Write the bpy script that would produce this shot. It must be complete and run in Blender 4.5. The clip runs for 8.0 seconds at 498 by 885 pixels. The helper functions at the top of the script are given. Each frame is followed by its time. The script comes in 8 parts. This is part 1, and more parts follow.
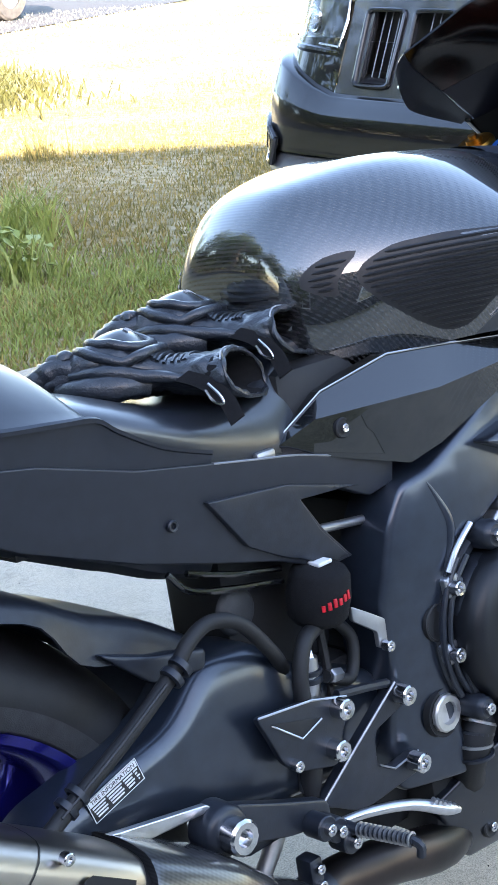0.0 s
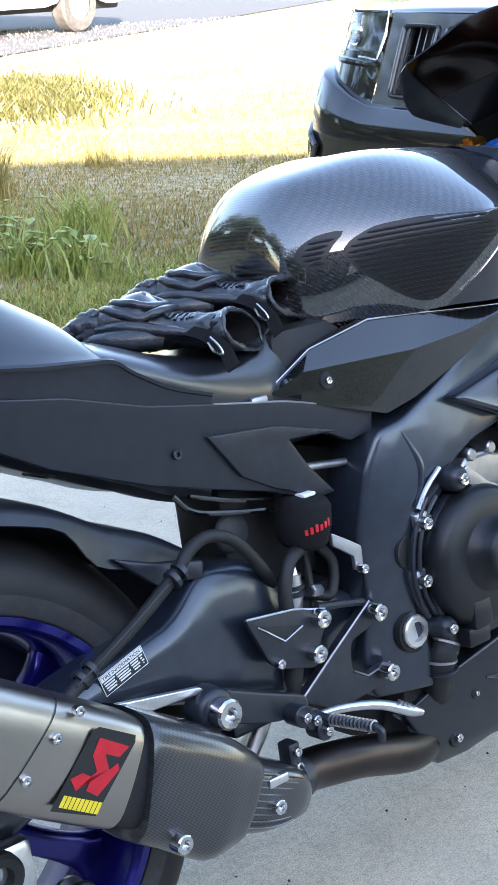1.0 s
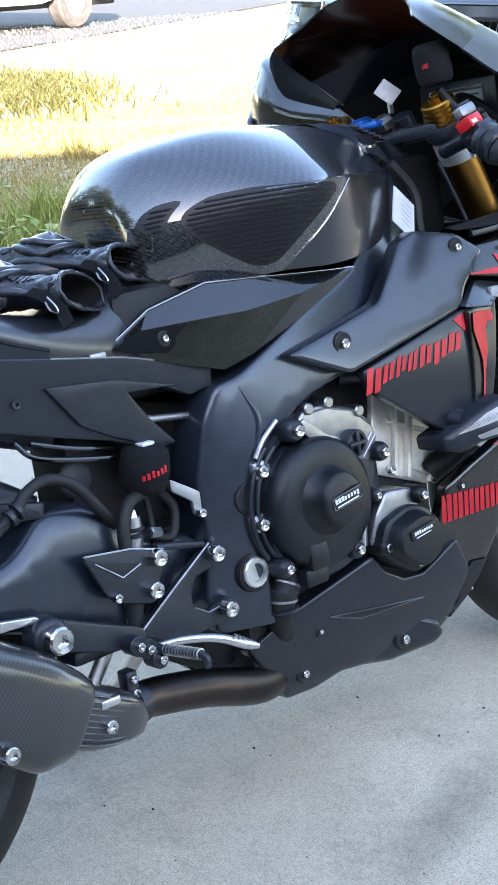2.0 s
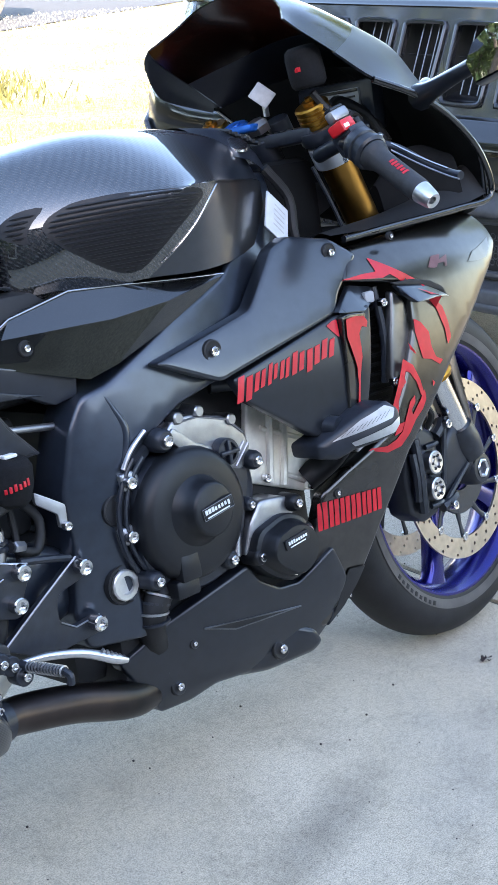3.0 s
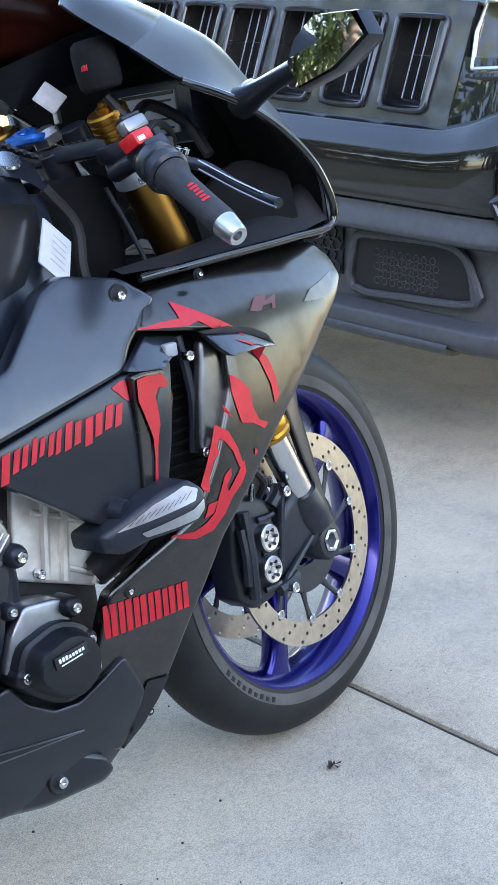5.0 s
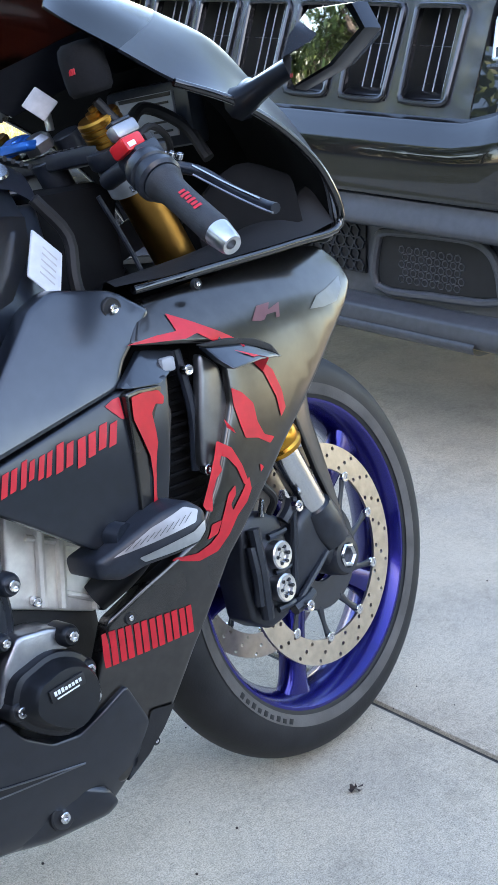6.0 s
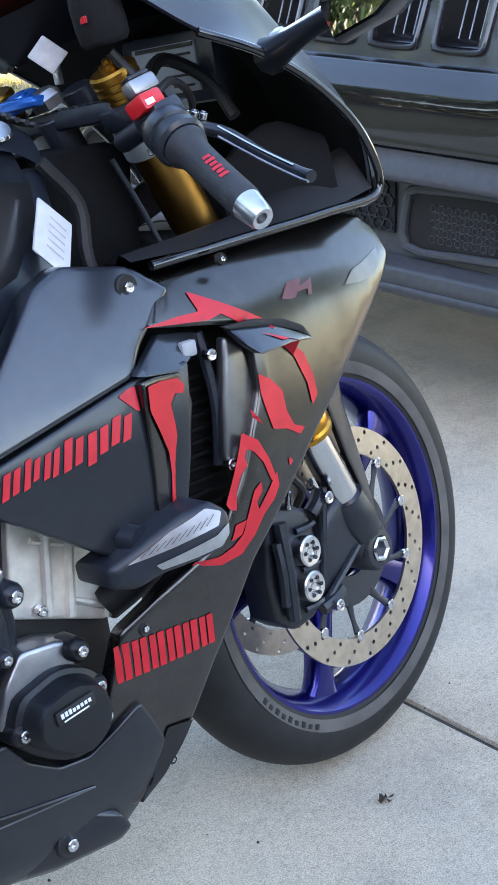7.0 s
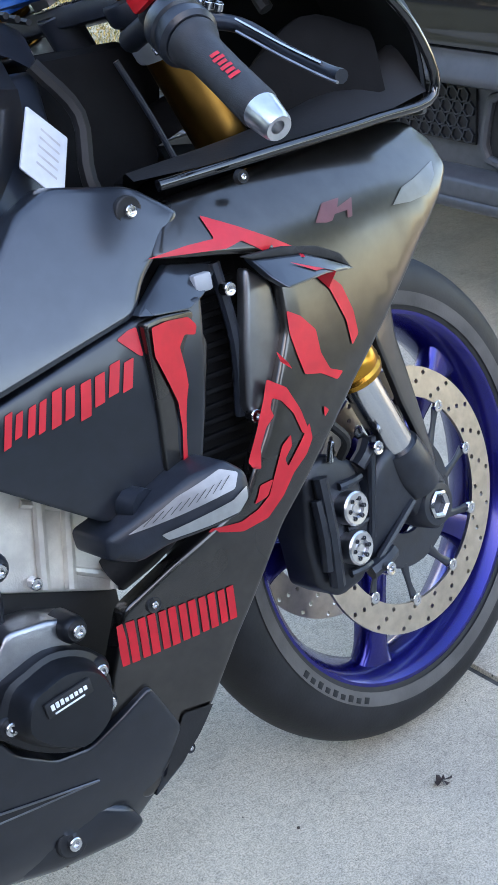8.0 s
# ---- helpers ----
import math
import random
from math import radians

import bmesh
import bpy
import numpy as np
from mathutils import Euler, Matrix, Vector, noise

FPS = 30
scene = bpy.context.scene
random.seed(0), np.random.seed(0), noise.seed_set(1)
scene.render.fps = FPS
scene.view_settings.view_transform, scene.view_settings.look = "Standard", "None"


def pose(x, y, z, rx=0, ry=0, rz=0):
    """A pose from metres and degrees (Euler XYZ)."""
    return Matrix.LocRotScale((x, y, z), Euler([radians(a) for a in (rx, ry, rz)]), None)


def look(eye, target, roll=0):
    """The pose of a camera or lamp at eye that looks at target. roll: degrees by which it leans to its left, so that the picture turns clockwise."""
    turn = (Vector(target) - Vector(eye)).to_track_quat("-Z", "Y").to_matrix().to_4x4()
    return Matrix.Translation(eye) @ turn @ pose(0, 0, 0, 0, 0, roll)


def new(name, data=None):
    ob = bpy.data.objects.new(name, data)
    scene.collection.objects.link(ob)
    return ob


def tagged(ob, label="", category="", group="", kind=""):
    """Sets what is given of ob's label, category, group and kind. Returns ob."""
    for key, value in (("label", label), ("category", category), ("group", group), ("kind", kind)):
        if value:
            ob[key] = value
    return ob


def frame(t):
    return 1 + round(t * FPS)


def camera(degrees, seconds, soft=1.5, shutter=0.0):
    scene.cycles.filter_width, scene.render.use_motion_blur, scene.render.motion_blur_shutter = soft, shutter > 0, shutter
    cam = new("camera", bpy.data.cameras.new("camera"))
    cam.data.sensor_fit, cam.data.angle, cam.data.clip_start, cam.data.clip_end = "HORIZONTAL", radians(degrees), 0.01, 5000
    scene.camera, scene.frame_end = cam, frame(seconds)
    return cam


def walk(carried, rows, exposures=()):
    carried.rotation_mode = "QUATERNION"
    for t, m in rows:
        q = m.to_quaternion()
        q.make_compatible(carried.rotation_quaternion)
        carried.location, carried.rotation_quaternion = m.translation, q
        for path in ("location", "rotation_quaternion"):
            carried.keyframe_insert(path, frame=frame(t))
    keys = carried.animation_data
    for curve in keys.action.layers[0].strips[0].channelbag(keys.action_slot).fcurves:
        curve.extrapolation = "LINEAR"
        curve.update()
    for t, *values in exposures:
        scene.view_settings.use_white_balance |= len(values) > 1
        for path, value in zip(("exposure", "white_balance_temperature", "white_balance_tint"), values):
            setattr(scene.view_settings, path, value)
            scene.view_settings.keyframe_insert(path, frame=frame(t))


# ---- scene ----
cam = camera(20.12, 8.0, soft=1.1)
PATH = [
    (0, (-0.4652, -0.9134, 1.1767), (0.8264, 0.4558, 0.5005), -1.46),
    (0.5, (-0.5746, -1.0430, 1.1887), (0.6922, 0.3562, 0.5273), -1.04),
    (1, (-0.5918, -1.1520, 1.1899), (0.6414, 0.2784, 0.5318), -1.01),
    (1.2, (-0.5773, -1.2281, 1.1892), (0.6435, 0.2123, 0.5296), -0.98),
    (2.3, (-0.5133, -1.4303, 1.1787), (0.7170, -0.0008, 0.5134), -1.81),
    (2.5, (-0.4976, -1.4398, 1.1786), (0.7610, -0.0329, 0.5180), -1.69),
    (3, (-0.4544, -1.4287, 1.1877), (0.8450, -0.0646, 0.5164), -0.91),
    (3.5, (-0.3605, -1.3751, 1.1938), (0.9859, -0.0581, 0.5210), -0.17),
    (4, (-0.2547, -1.3242, 1.1906), (1.1283, -0.0479, 0.5136), 0.32),
    (4.5, (-0.1336, -1.2943, 1.1788), (1.2455, -0.0146, 0.5002), 0.68),
    (4.7, (-0.0832, -1.2877, 1.1743), (1.2847, 0.0012, 0.4904), 0.69),
    (6, (0.0662, -1.2636, 1.1672), (1.3649, 0.0879, 0.4694), -1.75),
    (6.5, (0.1212, -1.2028, 1.1648), (1.4250, 0.1344, 0.4494), -1.44),
    (7, (0.1695, -1.1325, 1.1594), (1.4347, 0.2114, 0.3891), -1.46),
    (7.5, (0.2682, -1.0785, 1.1384), (1.4682, 0.2918, 0.3124), -2.70),
    (8, (0.3544, -1.0373, 1.1053), (1.4777, 0.3696, 0.2342), -3.25),
]
walk(cam, [(t, look(eye, target, roll)) for t, eye, target, roll in PATH], exposures=((0, 3.07, 6650, 17), (8, 3.07, 6650, 17)))

# ---- light ----
SUN_EL = radians(17)
SUN_FROM = Vector((-0.54, -0.84, 0))          # where the sun stands, on the plan
world = bpy.data.worlds.new("world")
scene.world = world
world.use_nodes = True
sky = world.node_tree.nodes.new("ShaderNodeTexSky")
sky.sky_type, sky.sun_disc, sky.sun_elevation = "NISHITA", False, SUN_EL
sky.sun_rotation = math.atan2(SUN_FROM.x, SUN_FROM.y)
back = world.node_tree.nodes["Background"]
back.inputs["Strength"].default_value = 0.15
world.node_tree.links.new(sky.outputs["Color"], back.inputs["Color"])
sun_data = bpy.data.lights.new("sun", "SUN")
sun_data.energy, sun_data.angle, sun_data.color = 5.0, radians(0.5), (1.0, 0.93, 0.83)
sun = new("sun", sun_data)
sun.matrix_basis = look((0, 0, 0), (-SUN_FROM.x * math.cos(SUN_EL), -SUN_FROM.y * math.cos(SUN_EL), -math.sin(SUN_EL)))

# ---- tools ----
from mathutils import noise
from mathutils.geometry import delaunay_2d_cdt

LEAN = math.radians(10.87)
LEAN_M = Matrix.Rotation(-LEAN, 4, "X")


def mat(name, base, rough=0.5, metal=0.0, coat=0.0, vary=0.15, scale=30.0, bump=0.1, bump_scale=200.0, spec=0.5, coat_rough=0.05,
        island=0.0, rough_vary=0.12, second=None, second_scale=3.0, coat_ior=1.5):
    """A surface with its colour varied at two scales, and a fine relief."""
    m = bpy.data.materials.new(name)
    m.use_nodes = True
    nt = m.node_tree
    p = nt.nodes["Principled BSDF"]
    tc = nt.nodes.new("ShaderNodeTexCoord")
    n1 = nt.nodes.new("ShaderNodeTexNoise")
    n1.inputs["Scale"].default_value, n1.inputs["Detail"].default_value = scale, 6
    nt.links.new(tc.outputs["Object"], n1.inputs["Vector"])
    n2 = nt.nodes.new("ShaderNodeTexNoise")
    n2.inputs["Scale"].default_value, n2.inputs["Detail"].default_value = second_scale, 4
    nt.links.new(tc.outputs["Object"], n2.inputs["Vector"])
    ramp = nt.nodes.new("ShaderNodeMix")
    ramp.data_type = "RGBA"
    c2 = second if second else tuple(min(1, c * (1 + 2 * vary) + 0.004 * vary) for c in base)
    ramp.inputs["A"].default_value = (*[c * (1 - vary) for c in base], 1)
    ramp.inputs["B"].default_value = (*c2, 1)
    mul = nt.nodes.new("ShaderNodeMath")
    mul.operation = "MULTIPLY_ADD"
    mul.inputs[1].default_value, mul.inputs[2].default_value = 0.6, 0.0
    nt.links.new(n1.outputs["Fac"], mul.inputs[0])
    add = nt.nodes.new("ShaderNodeMath")
    add.operation = "MULTIPLY_ADD"
    add.inputs[1].default_value = 0.4
    nt.links.new(n2.outputs["Fac"], add.inputs[0])
    nt.links.new(mul.outputs[0], add.inputs[2])
    sharp = nt.nodes.new("ShaderNodeMapRange")
    sharp.inputs["From Min"].default_value, sharp.inputs["From Max"].default_value = 0.35, 0.65
    nt.links.new(add.outputs[0], sharp.inputs["Value"])
    fac = sharp.outputs["Result"]
    if island:
        geo = nt.nodes.new("ShaderNodeNewGeometry")
        mix = nt.nodes.new("ShaderNodeMix")
        mix.inputs["Factor"].default_value = island
        nt.links.new(fac, mix.inputs["A"])
        nt.links.new(geo.outputs["Random Per Island"], mix.inputs["B"])
        fac = mix.outputs["Result"]
    nt.links.new(fac, ramp.inputs["Factor"])
    nt.links.new(ramp.outputs["Result"], p.inputs["Base Color"])
    rr = nt.nodes.new("ShaderNodeMapRange")
    rr.inputs["To Min"].default_value, rr.inputs["To Max"].default_value = max(0.02, rough * (1 - rough_vary)), min(1, rough * (1 + rough_vary))
    nt.links.new(n2.outputs["Fac"], rr.inputs["Value"])
    nt.links.new(rr.outputs["Result"], p.inputs["Roughness"])
    p.inputs["Metallic"].default_value = metal
    p.inputs["Specular IOR Level"].default_value = spec
    p.inputs["Coat Weight"].default_value = coat
    p.inputs["Coat Roughness"].default_value = coat_rough
    p.inputs["Coat IOR"].default_value = coat_ior
    if bump:
        n3 = nt.nodes.new("ShaderNodeTexNoise")
        n3.inputs["Scale"].default_value, n3.inputs["Detail"].default_value = bump_scale, 3
        nt.links.new(tc.outputs["Object"], n3.inputs["Vector"])
        b = nt.nodes.new("ShaderNodeBump")
        b.inputs["Strength"].default_value, b.inputs["Distance"].default_value = bump, 0.002
        nt.links.new(n3.outputs["Fac"], b.inputs["Height"])
        nt.links.new(b.outputs["Normal"], p.inputs["Normal"])
    return m


def carbon(name, rough, cell, light=0.05, dark=0.008, spec=0.3, coat_rough=0.02, metal=0.0, coat_ior=1.75):
    """Carbon weave: slanted cells of two tones under a clear coat."""
    m = bpy.data.materials.new(name)
    m.use_nodes = True
    nt = m.node_tree
    p = nt.nodes["Principled BSDF"]
    tc = nt.nodes.new("ShaderNodeTexCoord")
    mp = nt.nodes.new("ShaderNodeMapping")
    mp.inputs["Rotation"].default_value = (0, radians(45), 0)
    nt.links.new(tc.outputs["Object"], mp.inputs["Vector"])
    ck = nt.nodes.new("ShaderNodeTexWave")
    ck.wave_profile = "SIN"
    ck.inputs["Scale"].default_value = 2 * math.pi / (20 * cell)
    nt.links.new(mp.outputs["Vector"], ck.inputs["Vector"])
    cross = nt.nodes.new("ShaderNodeTexWave")
    cross.bands_direction = "Z"
    cross.inputs["Scale"].default_value = 2 * math.pi / (20 * cell * 2)
    nt.links.new(mp.outputs["Vector"], cross.inputs["Vector"])
    tow = nt.nodes.new("ShaderNodeMix")
    tow.data_type = "FLOAT"
    tow.inputs["Factor"].default_value = 0.35
    nt.links.new(ck.outputs["Fac"], tow.inputs["A"])
    nt.links.new(cross.outputs["Fac"], tow.inputs["B"])
    tone = nt.nodes.new("ShaderNodeMix")
    tone.data_type = "RGBA"
    tone.inputs["A"].default_value, tone.inputs["B"].default_value = (dark, dark, dark * 1.1, 1), (light, light, light * 1.05, 1)
    nt.links.new(tow.outputs["Result"], tone.inputs["Factor"])
    nt.links.new(tone.outputs["Result"], p.inputs["Base Color"])
    p.inputs["Roughness"].default_value = rough
    p.inputs["Specular IOR Level"].default_value, p.inputs["Metallic"].default_value = spec, metal
    p.inputs["Coat Weight"].default_value, p.inputs["Coat Roughness"].default_value = 1.0, coat_rough
    p.inputs["Coat IOR"].default_value = coat_ior
    b = nt.nodes.new("ShaderNodeBump")
    b.inputs["Strength"].default_value, b.inputs["Distance"].default_value = 0.012, 0.001
    nt.links.new(ck.outputs["Fac"], b.inputs["Height"])
    nt.links.new(b.outputs["Normal"], p.inputs["Normal"])
    return m


def concrete_mat(name):
    """Weathered broom-finished concrete: aggregate speckle, mottling, broad stains and pits."""
    m = bpy.data.materials.new(name)
    m.use_nodes = True
    nt = m.node_tree
    p = nt.nodes["Principled BSDF"]
    tc = nt.nodes.new("ShaderNodeTexCoord")

    def noise(scale, detail, rough=0.6):
        n = nt.nodes.new("ShaderNodeTexNoise")
        n.inputs["Scale"].default_value, n.inputs["Detail"].default_value, n.inputs["Roughness"].default_value = scale, detail, rough
        nt.links.new(tc.outputs["Object"], n.inputs["Vector"])
        return n.outputs["Fac"]

    def ramp(value, stops):
        r = nt.nodes.new("ShaderNodeValToRGB")
        while len(r.color_ramp.elements) < len(stops):
            r.color_ramp.elements.new(0.5)
        for e, (at, c) in zip(r.color_ramp.elements, stops):
            e.position, e.color = at, (*c, 1)
        nt.links.new(value, r.inputs["Fac"])
        return r.outputs["Color"]

    def mixed(a, b, how="MULTIPLY", fac=1.0):
        x = nt.nodes.new("ShaderNodeMix")
        x.data_type, x.blend_type = "RGBA", how
        x.inputs["Factor"].default_value = fac
        nt.links.new(a, x.inputs["A"])
        nt.links.new(b, x.inputs["B"])
        return x.outputs["Result"]

    broad = ramp(noise(1.7, 7, 0.66), ((0.32, (0.395, 0.345, 0.275)), (0.44, (0.465, 0.405, 0.318)), (0.55, (0.505, 0.432, 0.328)), (0.68, (0.56, 0.483, 0.375))))
    mottle = ramp(noise(5.0, 12, 0.84), ((0.33, (0.72, 0.715, 0.71)), (0.50, (1, 1, 1)), (0.68, (1.10, 1.10, 1.10))))
    grain = ramp(noise(420, 4, 0.85), ((0.30, (0.38, 0.38, 0.39)), (0.5, (1, 1, 1)), (0.70, (1.32, 1.31, 1.30))))
    patchy = ramp(noise(105, 7, 0.92), ((0.36, (0.66, 0.66, 0.67)), (0.5, (1, 1, 1)), (0.66, (1.18, 1.18, 1.165))))
    pits = ramp(noise(120, 6, 0.85), ((0.30, (0.35, 0.35, 0.36)), (0.37, (1, 1, 1))))
    # an old dark smear with a ragged edge
    spot = nt.nodes.new("ShaderNodeMapping")
    spot.vector_type = "TEXTURE"
    spot.inputs["Location"].default_value, spot.inputs["Rotation"].default_value, spot.inputs["Scale"].default_value = (0.79, -0.268, 0), (0, 0, radians(18)), (0.26, 0.075, 1)
    nt.links.new(tc.outputs["Object"], spot.inputs["Vector"])
    ball = nt.nodes.new("ShaderNodeTexGradient")
    ball.gradient_type = "SPHERICAL"
    nt.links.new(spot.outputs["Vector"], ball.inputs["Vector"])
    ragged = nt.nodes.new("ShaderNodeMath")
    ragged.operation = "MULTIPLY"
    nt.links.new(ball.outputs["Fac"], ragged.inputs[0])
    nt.links.new(noise(28, 12, 0.95), ragged.inputs[1])
    smear = ramp(ragged.outputs["Value"], ((0.05, (1, 1, 1)), (0.5, (0.55, 0.555, 0.57))))
    nt.links.new(mixed(mixed(mixed(mixed(mixed(broad, mottle), grain), pits), patchy), smear), p.inputs["Base Color"])
    p.inputs["Roughness"].default_value, p.inputs["Specular IOR Level"].default_value = 0.88, 0.25
    b = nt.nodes.new("ShaderNodeBump")
    b.inputs["Strength"].default_value, b.inputs["Distance"].default_value = 0.03, 0.001
    nt.links.new(noise(900, 2, 0.6), b.inputs["Height"])
    nt.links.new(b.outputs["Normal"], p.inputs["Normal"])
    return m


def crumple(bm, amp, scale, seed=0.0):
    """Wrinkles a soft mesh."""
    bmesh.ops.recalc_face_normals(bm, faces=bm.faces)
    bm.normal_update()
    for v in bm.verts:
        q = v.co * scale + Vector((seed, seed * 0.7, 0))
        v.co += v.normal * amp * (noise.noise(q) + 0.5 * noise.noise(q * 2.3))
    return bm


def glass(name, colour, rough=0.02, ior=1.45):
    m = bpy.data.materials.new(name)
    m.use_nodes = True
    p = m.node_tree.nodes["Principled BSDF"]
    p.inputs["Base Color"].default_value, p.inputs["Roughness"].default_value = (*colour, 1), rough
    p.inputs["Transmission Weight"].default_value, p.inputs["IOR"].default_value = 1.0, ior
    return m


def sharpen(bm, angle=38):
    lim = radians(angle)
    for e in bm.edges:
        e.smooth = len(e.link_faces) == 2 and e.calc_face_angle(0) < lim
    for f in bm.faces:
        f.smooth = True


def mesh_of(name, bm, material, angle=38, tidy=True):
    if tidy:
        bmesh.ops.recalc_face_normals(bm, faces=bm.faces)
    sharpen(bm, angle)
    me = bpy.data.meshes.new(name)
    bm.to_mesh(me)
    bm.free()
    me.materials.append(material)
    return me


def part(name, bm, material, parent=None, label="", angle=38, tidy=True):
    """Links a bmesh as one mesh object under its thing."""
    ob = new(name, mesh_of(name, bm, material, angle, tidy))
    if parent:
        ob.parent = parent
    if label:
        ob["label"] = label
    return ob


def thing(name, m, label, category, group="", kind=""):
    ob = new(name)
    ob.empty_display_size = 0.1
    ob.matrix_basis = m
    return tagged(ob, label, category, group, kind)


def smooth_line(pts, n, closed=False):
    """A soft curve through the points, n steps to each stretch."""
    p = np.array(pts, float)
    k = len(p)
    if k < 2:
        return p
    out = []
    for i in range(k if closed else k - 1):
        a, b = p[i], p[(i + 1) % k]
        z = p[(i - 1) % k] if closed or i > 0 else 2 * a - b
        c = p[(i + 2) % k] if closed or i < k - 2 else 2 * b - a
        for s in range(n):
            u = s / n
            out.append(0.5 * (2 * a + (b - z) * u + (2 * z - 5 * a + 4 * b - c) * u * u + (3 * a - z - 3 * b + c) * u ** 3))
    if not closed:
        out.append(p[-1])
    return np.array(out)


def surface(rings, nu=4, nv=4, closed=False):
    """Softly interpolated grid of points through control rings."""
    g = [smooth_line(r, nv, closed) for r in rings]
    g = np.array(g)
    cols = [smooth_line(g[:, j], nu) for j in range(g.shape[1])]
    return np.swapaxes(np.array(cols), 0, 1)


def grid_mesh(bm, g, closed=False, caps=False):
    rows = [[bm.verts.new(p) for p in row] for row in g]
    m = len(rows[0])
    for a, b in zip(rows, rows[1:]):
        for j in range(m if closed else m - 1):
            q = (a[j], a[(j + 1) % m], b[(j + 1) % m], b[j])
            try:
                bm.faces.new(q)
            except ValueError:
                pass
    if caps:
        for row in (rows[0], rows[-1]):
            try:
                bm.faces.new(row)
            except ValueError:
                pass
    return rows


def skin(rings, nu=4, nv=4, closed=False, caps=False, thick=0.0):
    bm = bmesh.new()
    grid_mesh(bm, surface(rings, nu, nv, closed), closed, caps)
    if thick:
        bmesh.ops.recalc_face_normals(bm, faces=bm.faces)
        bmesh.ops.solidify(bm, geom=bm.faces, thickness=thick)
    return bm


def mirrored(half):
    """A full ring over both sides from points on the right half, centre first."""
    return [(x, -y, z) for x, y, z in reversed(half[1:])] + list(half)


def turned(bm, profile, centre, axis, seg=24, closed=False):
    """Revolves (radius, along) points round an axis."""
    a = Vector(axis).normalized()
    s = a.orthogonal().normalized()
    t = a.cross(s)
    c = Vector(centre)
    rows = []
    for k in range(seg):
        w = 2 * math.pi * k / seg
        d = s * math.cos(w) + t * math.sin(w)
        rows.append([c + d * r + a * h for r, h in profile])
    rows.append(rows[0])
    vs = [[bm.verts.new(p) for p in row] for row in rows[:-1]]
    vs.append(vs[0])
    n = len(profile)
    for p, q in zip(vs, vs[1:]):
        for j in range(n if closed else n - 1):
            bm.faces.new((p[j], p[(j + 1) % n], q[(j + 1) % n], q[j]))
    bmesh.ops.remove_doubles(bm, verts=bm.verts, dist=1e-6)
    return bm


def rod(p0, p1, r0, r1=None, seg=16, bev=0.0015, bm=None):
    """A round bar with softened ends."""
    bm = bm or bmesh.new()
    r1 = r0 if r1 is None else r1
    d = Vector(p1) - Vector(p0)
    h = d.length
    b = min(bev, r0 * 0.4, r1 * 0.4, h * 0.3)
    tmp = turned(bmesh.new(), [(0, 0), (r0 - b, 0), (r0, b), (r1, h - b), (r1 - b, h), (0, h)], p0, d, seg)
    me = bpy.data.meshes.new("tmp")
    tmp.to_mesh(me)
    tmp.free()
    bm.from_mesh(me)
    bpy.data.meshes.remove(me)
    return bm


def tube(points, r, seg=10, steps=6, bm=None, soft=True):
    """A bent round bar or hose along a soft curve; r may be a number or one for each point."""
    bm = bm or bmesh.new()
    rs = [r] * len(points) if isinstance(r, (int, float)) else list(r)
    line = smooth_line([(*p, q) for p, q in zip(points, rs)], steps) if soft else np.array([(*p, q) for p, q in zip(points, rs)])
    pts = [Vector(p[:3]) for p in line]
    up = None
    rings = []
    for i, p in enumerate(pts):
        t = (pts[min(i + 1, len(pts) - 1)] - pts[max(i - 1, 0)]).normalized()
        up = (up - t * up.dot(t)).normalized() if up else t.orthogonal().normalized()
        s = t.cross(up)
        rings.append([p + (up * math.cos(2 * math.pi * k / seg) + s * math.sin(2 * math.pi * k / seg)) * line[i][3] for k in range(seg)])
    grid_mesh(bm, rings, True, True)
    return bm


def block(lo, hi, bev=0.004, bm=None, seg=2):
    """A bevelled box between two corners."""
    tmp = bmesh.new()
    bmesh.ops.create_cube(tmp, size=1)
    for v in tmp.verts:
        v.co = Vector([(a + b) / 2 + c * (b - a) for a, b, c in zip(lo, hi, v.co)])
    if bev:
        bmesh.ops.bevel(tmp, geom=tmp.edges, offset=bev, segments=seg, profile=0.5, affect="EDGES")
    if bm is None:
        return tmp
    me = bpy.data.meshes.new("tmp")
    tmp.to_mesh(me)
    tmp.free()
    bm.from_mesh(me)
    bpy.data.meshes.remove(me)
    return bm


def round_corners(pts, r=0.01, n=4):
    """Rounds the corners of a closed outline of (x, z, y)."""
    p = [np.array(q, float) for q in pts]
    out = []
    for i, b in enumerate(p):
        a, c = p[i - 1], p[(i + 1) % len(p)]
        u, v = a - b, c - b
        k = min(r, np.linalg.norm(u) * 0.45, np.linalg.norm(v) * 0.45)
        s, e = b + u / np.linalg.norm(u) * k, b + v / np.linalg.norm(v) * k
        for j in range(n + 1):
            w = j / n
            out.append((1 - w) ** 2 * s + 2 * w * (1 - w) * b + w * w * e)
    return out


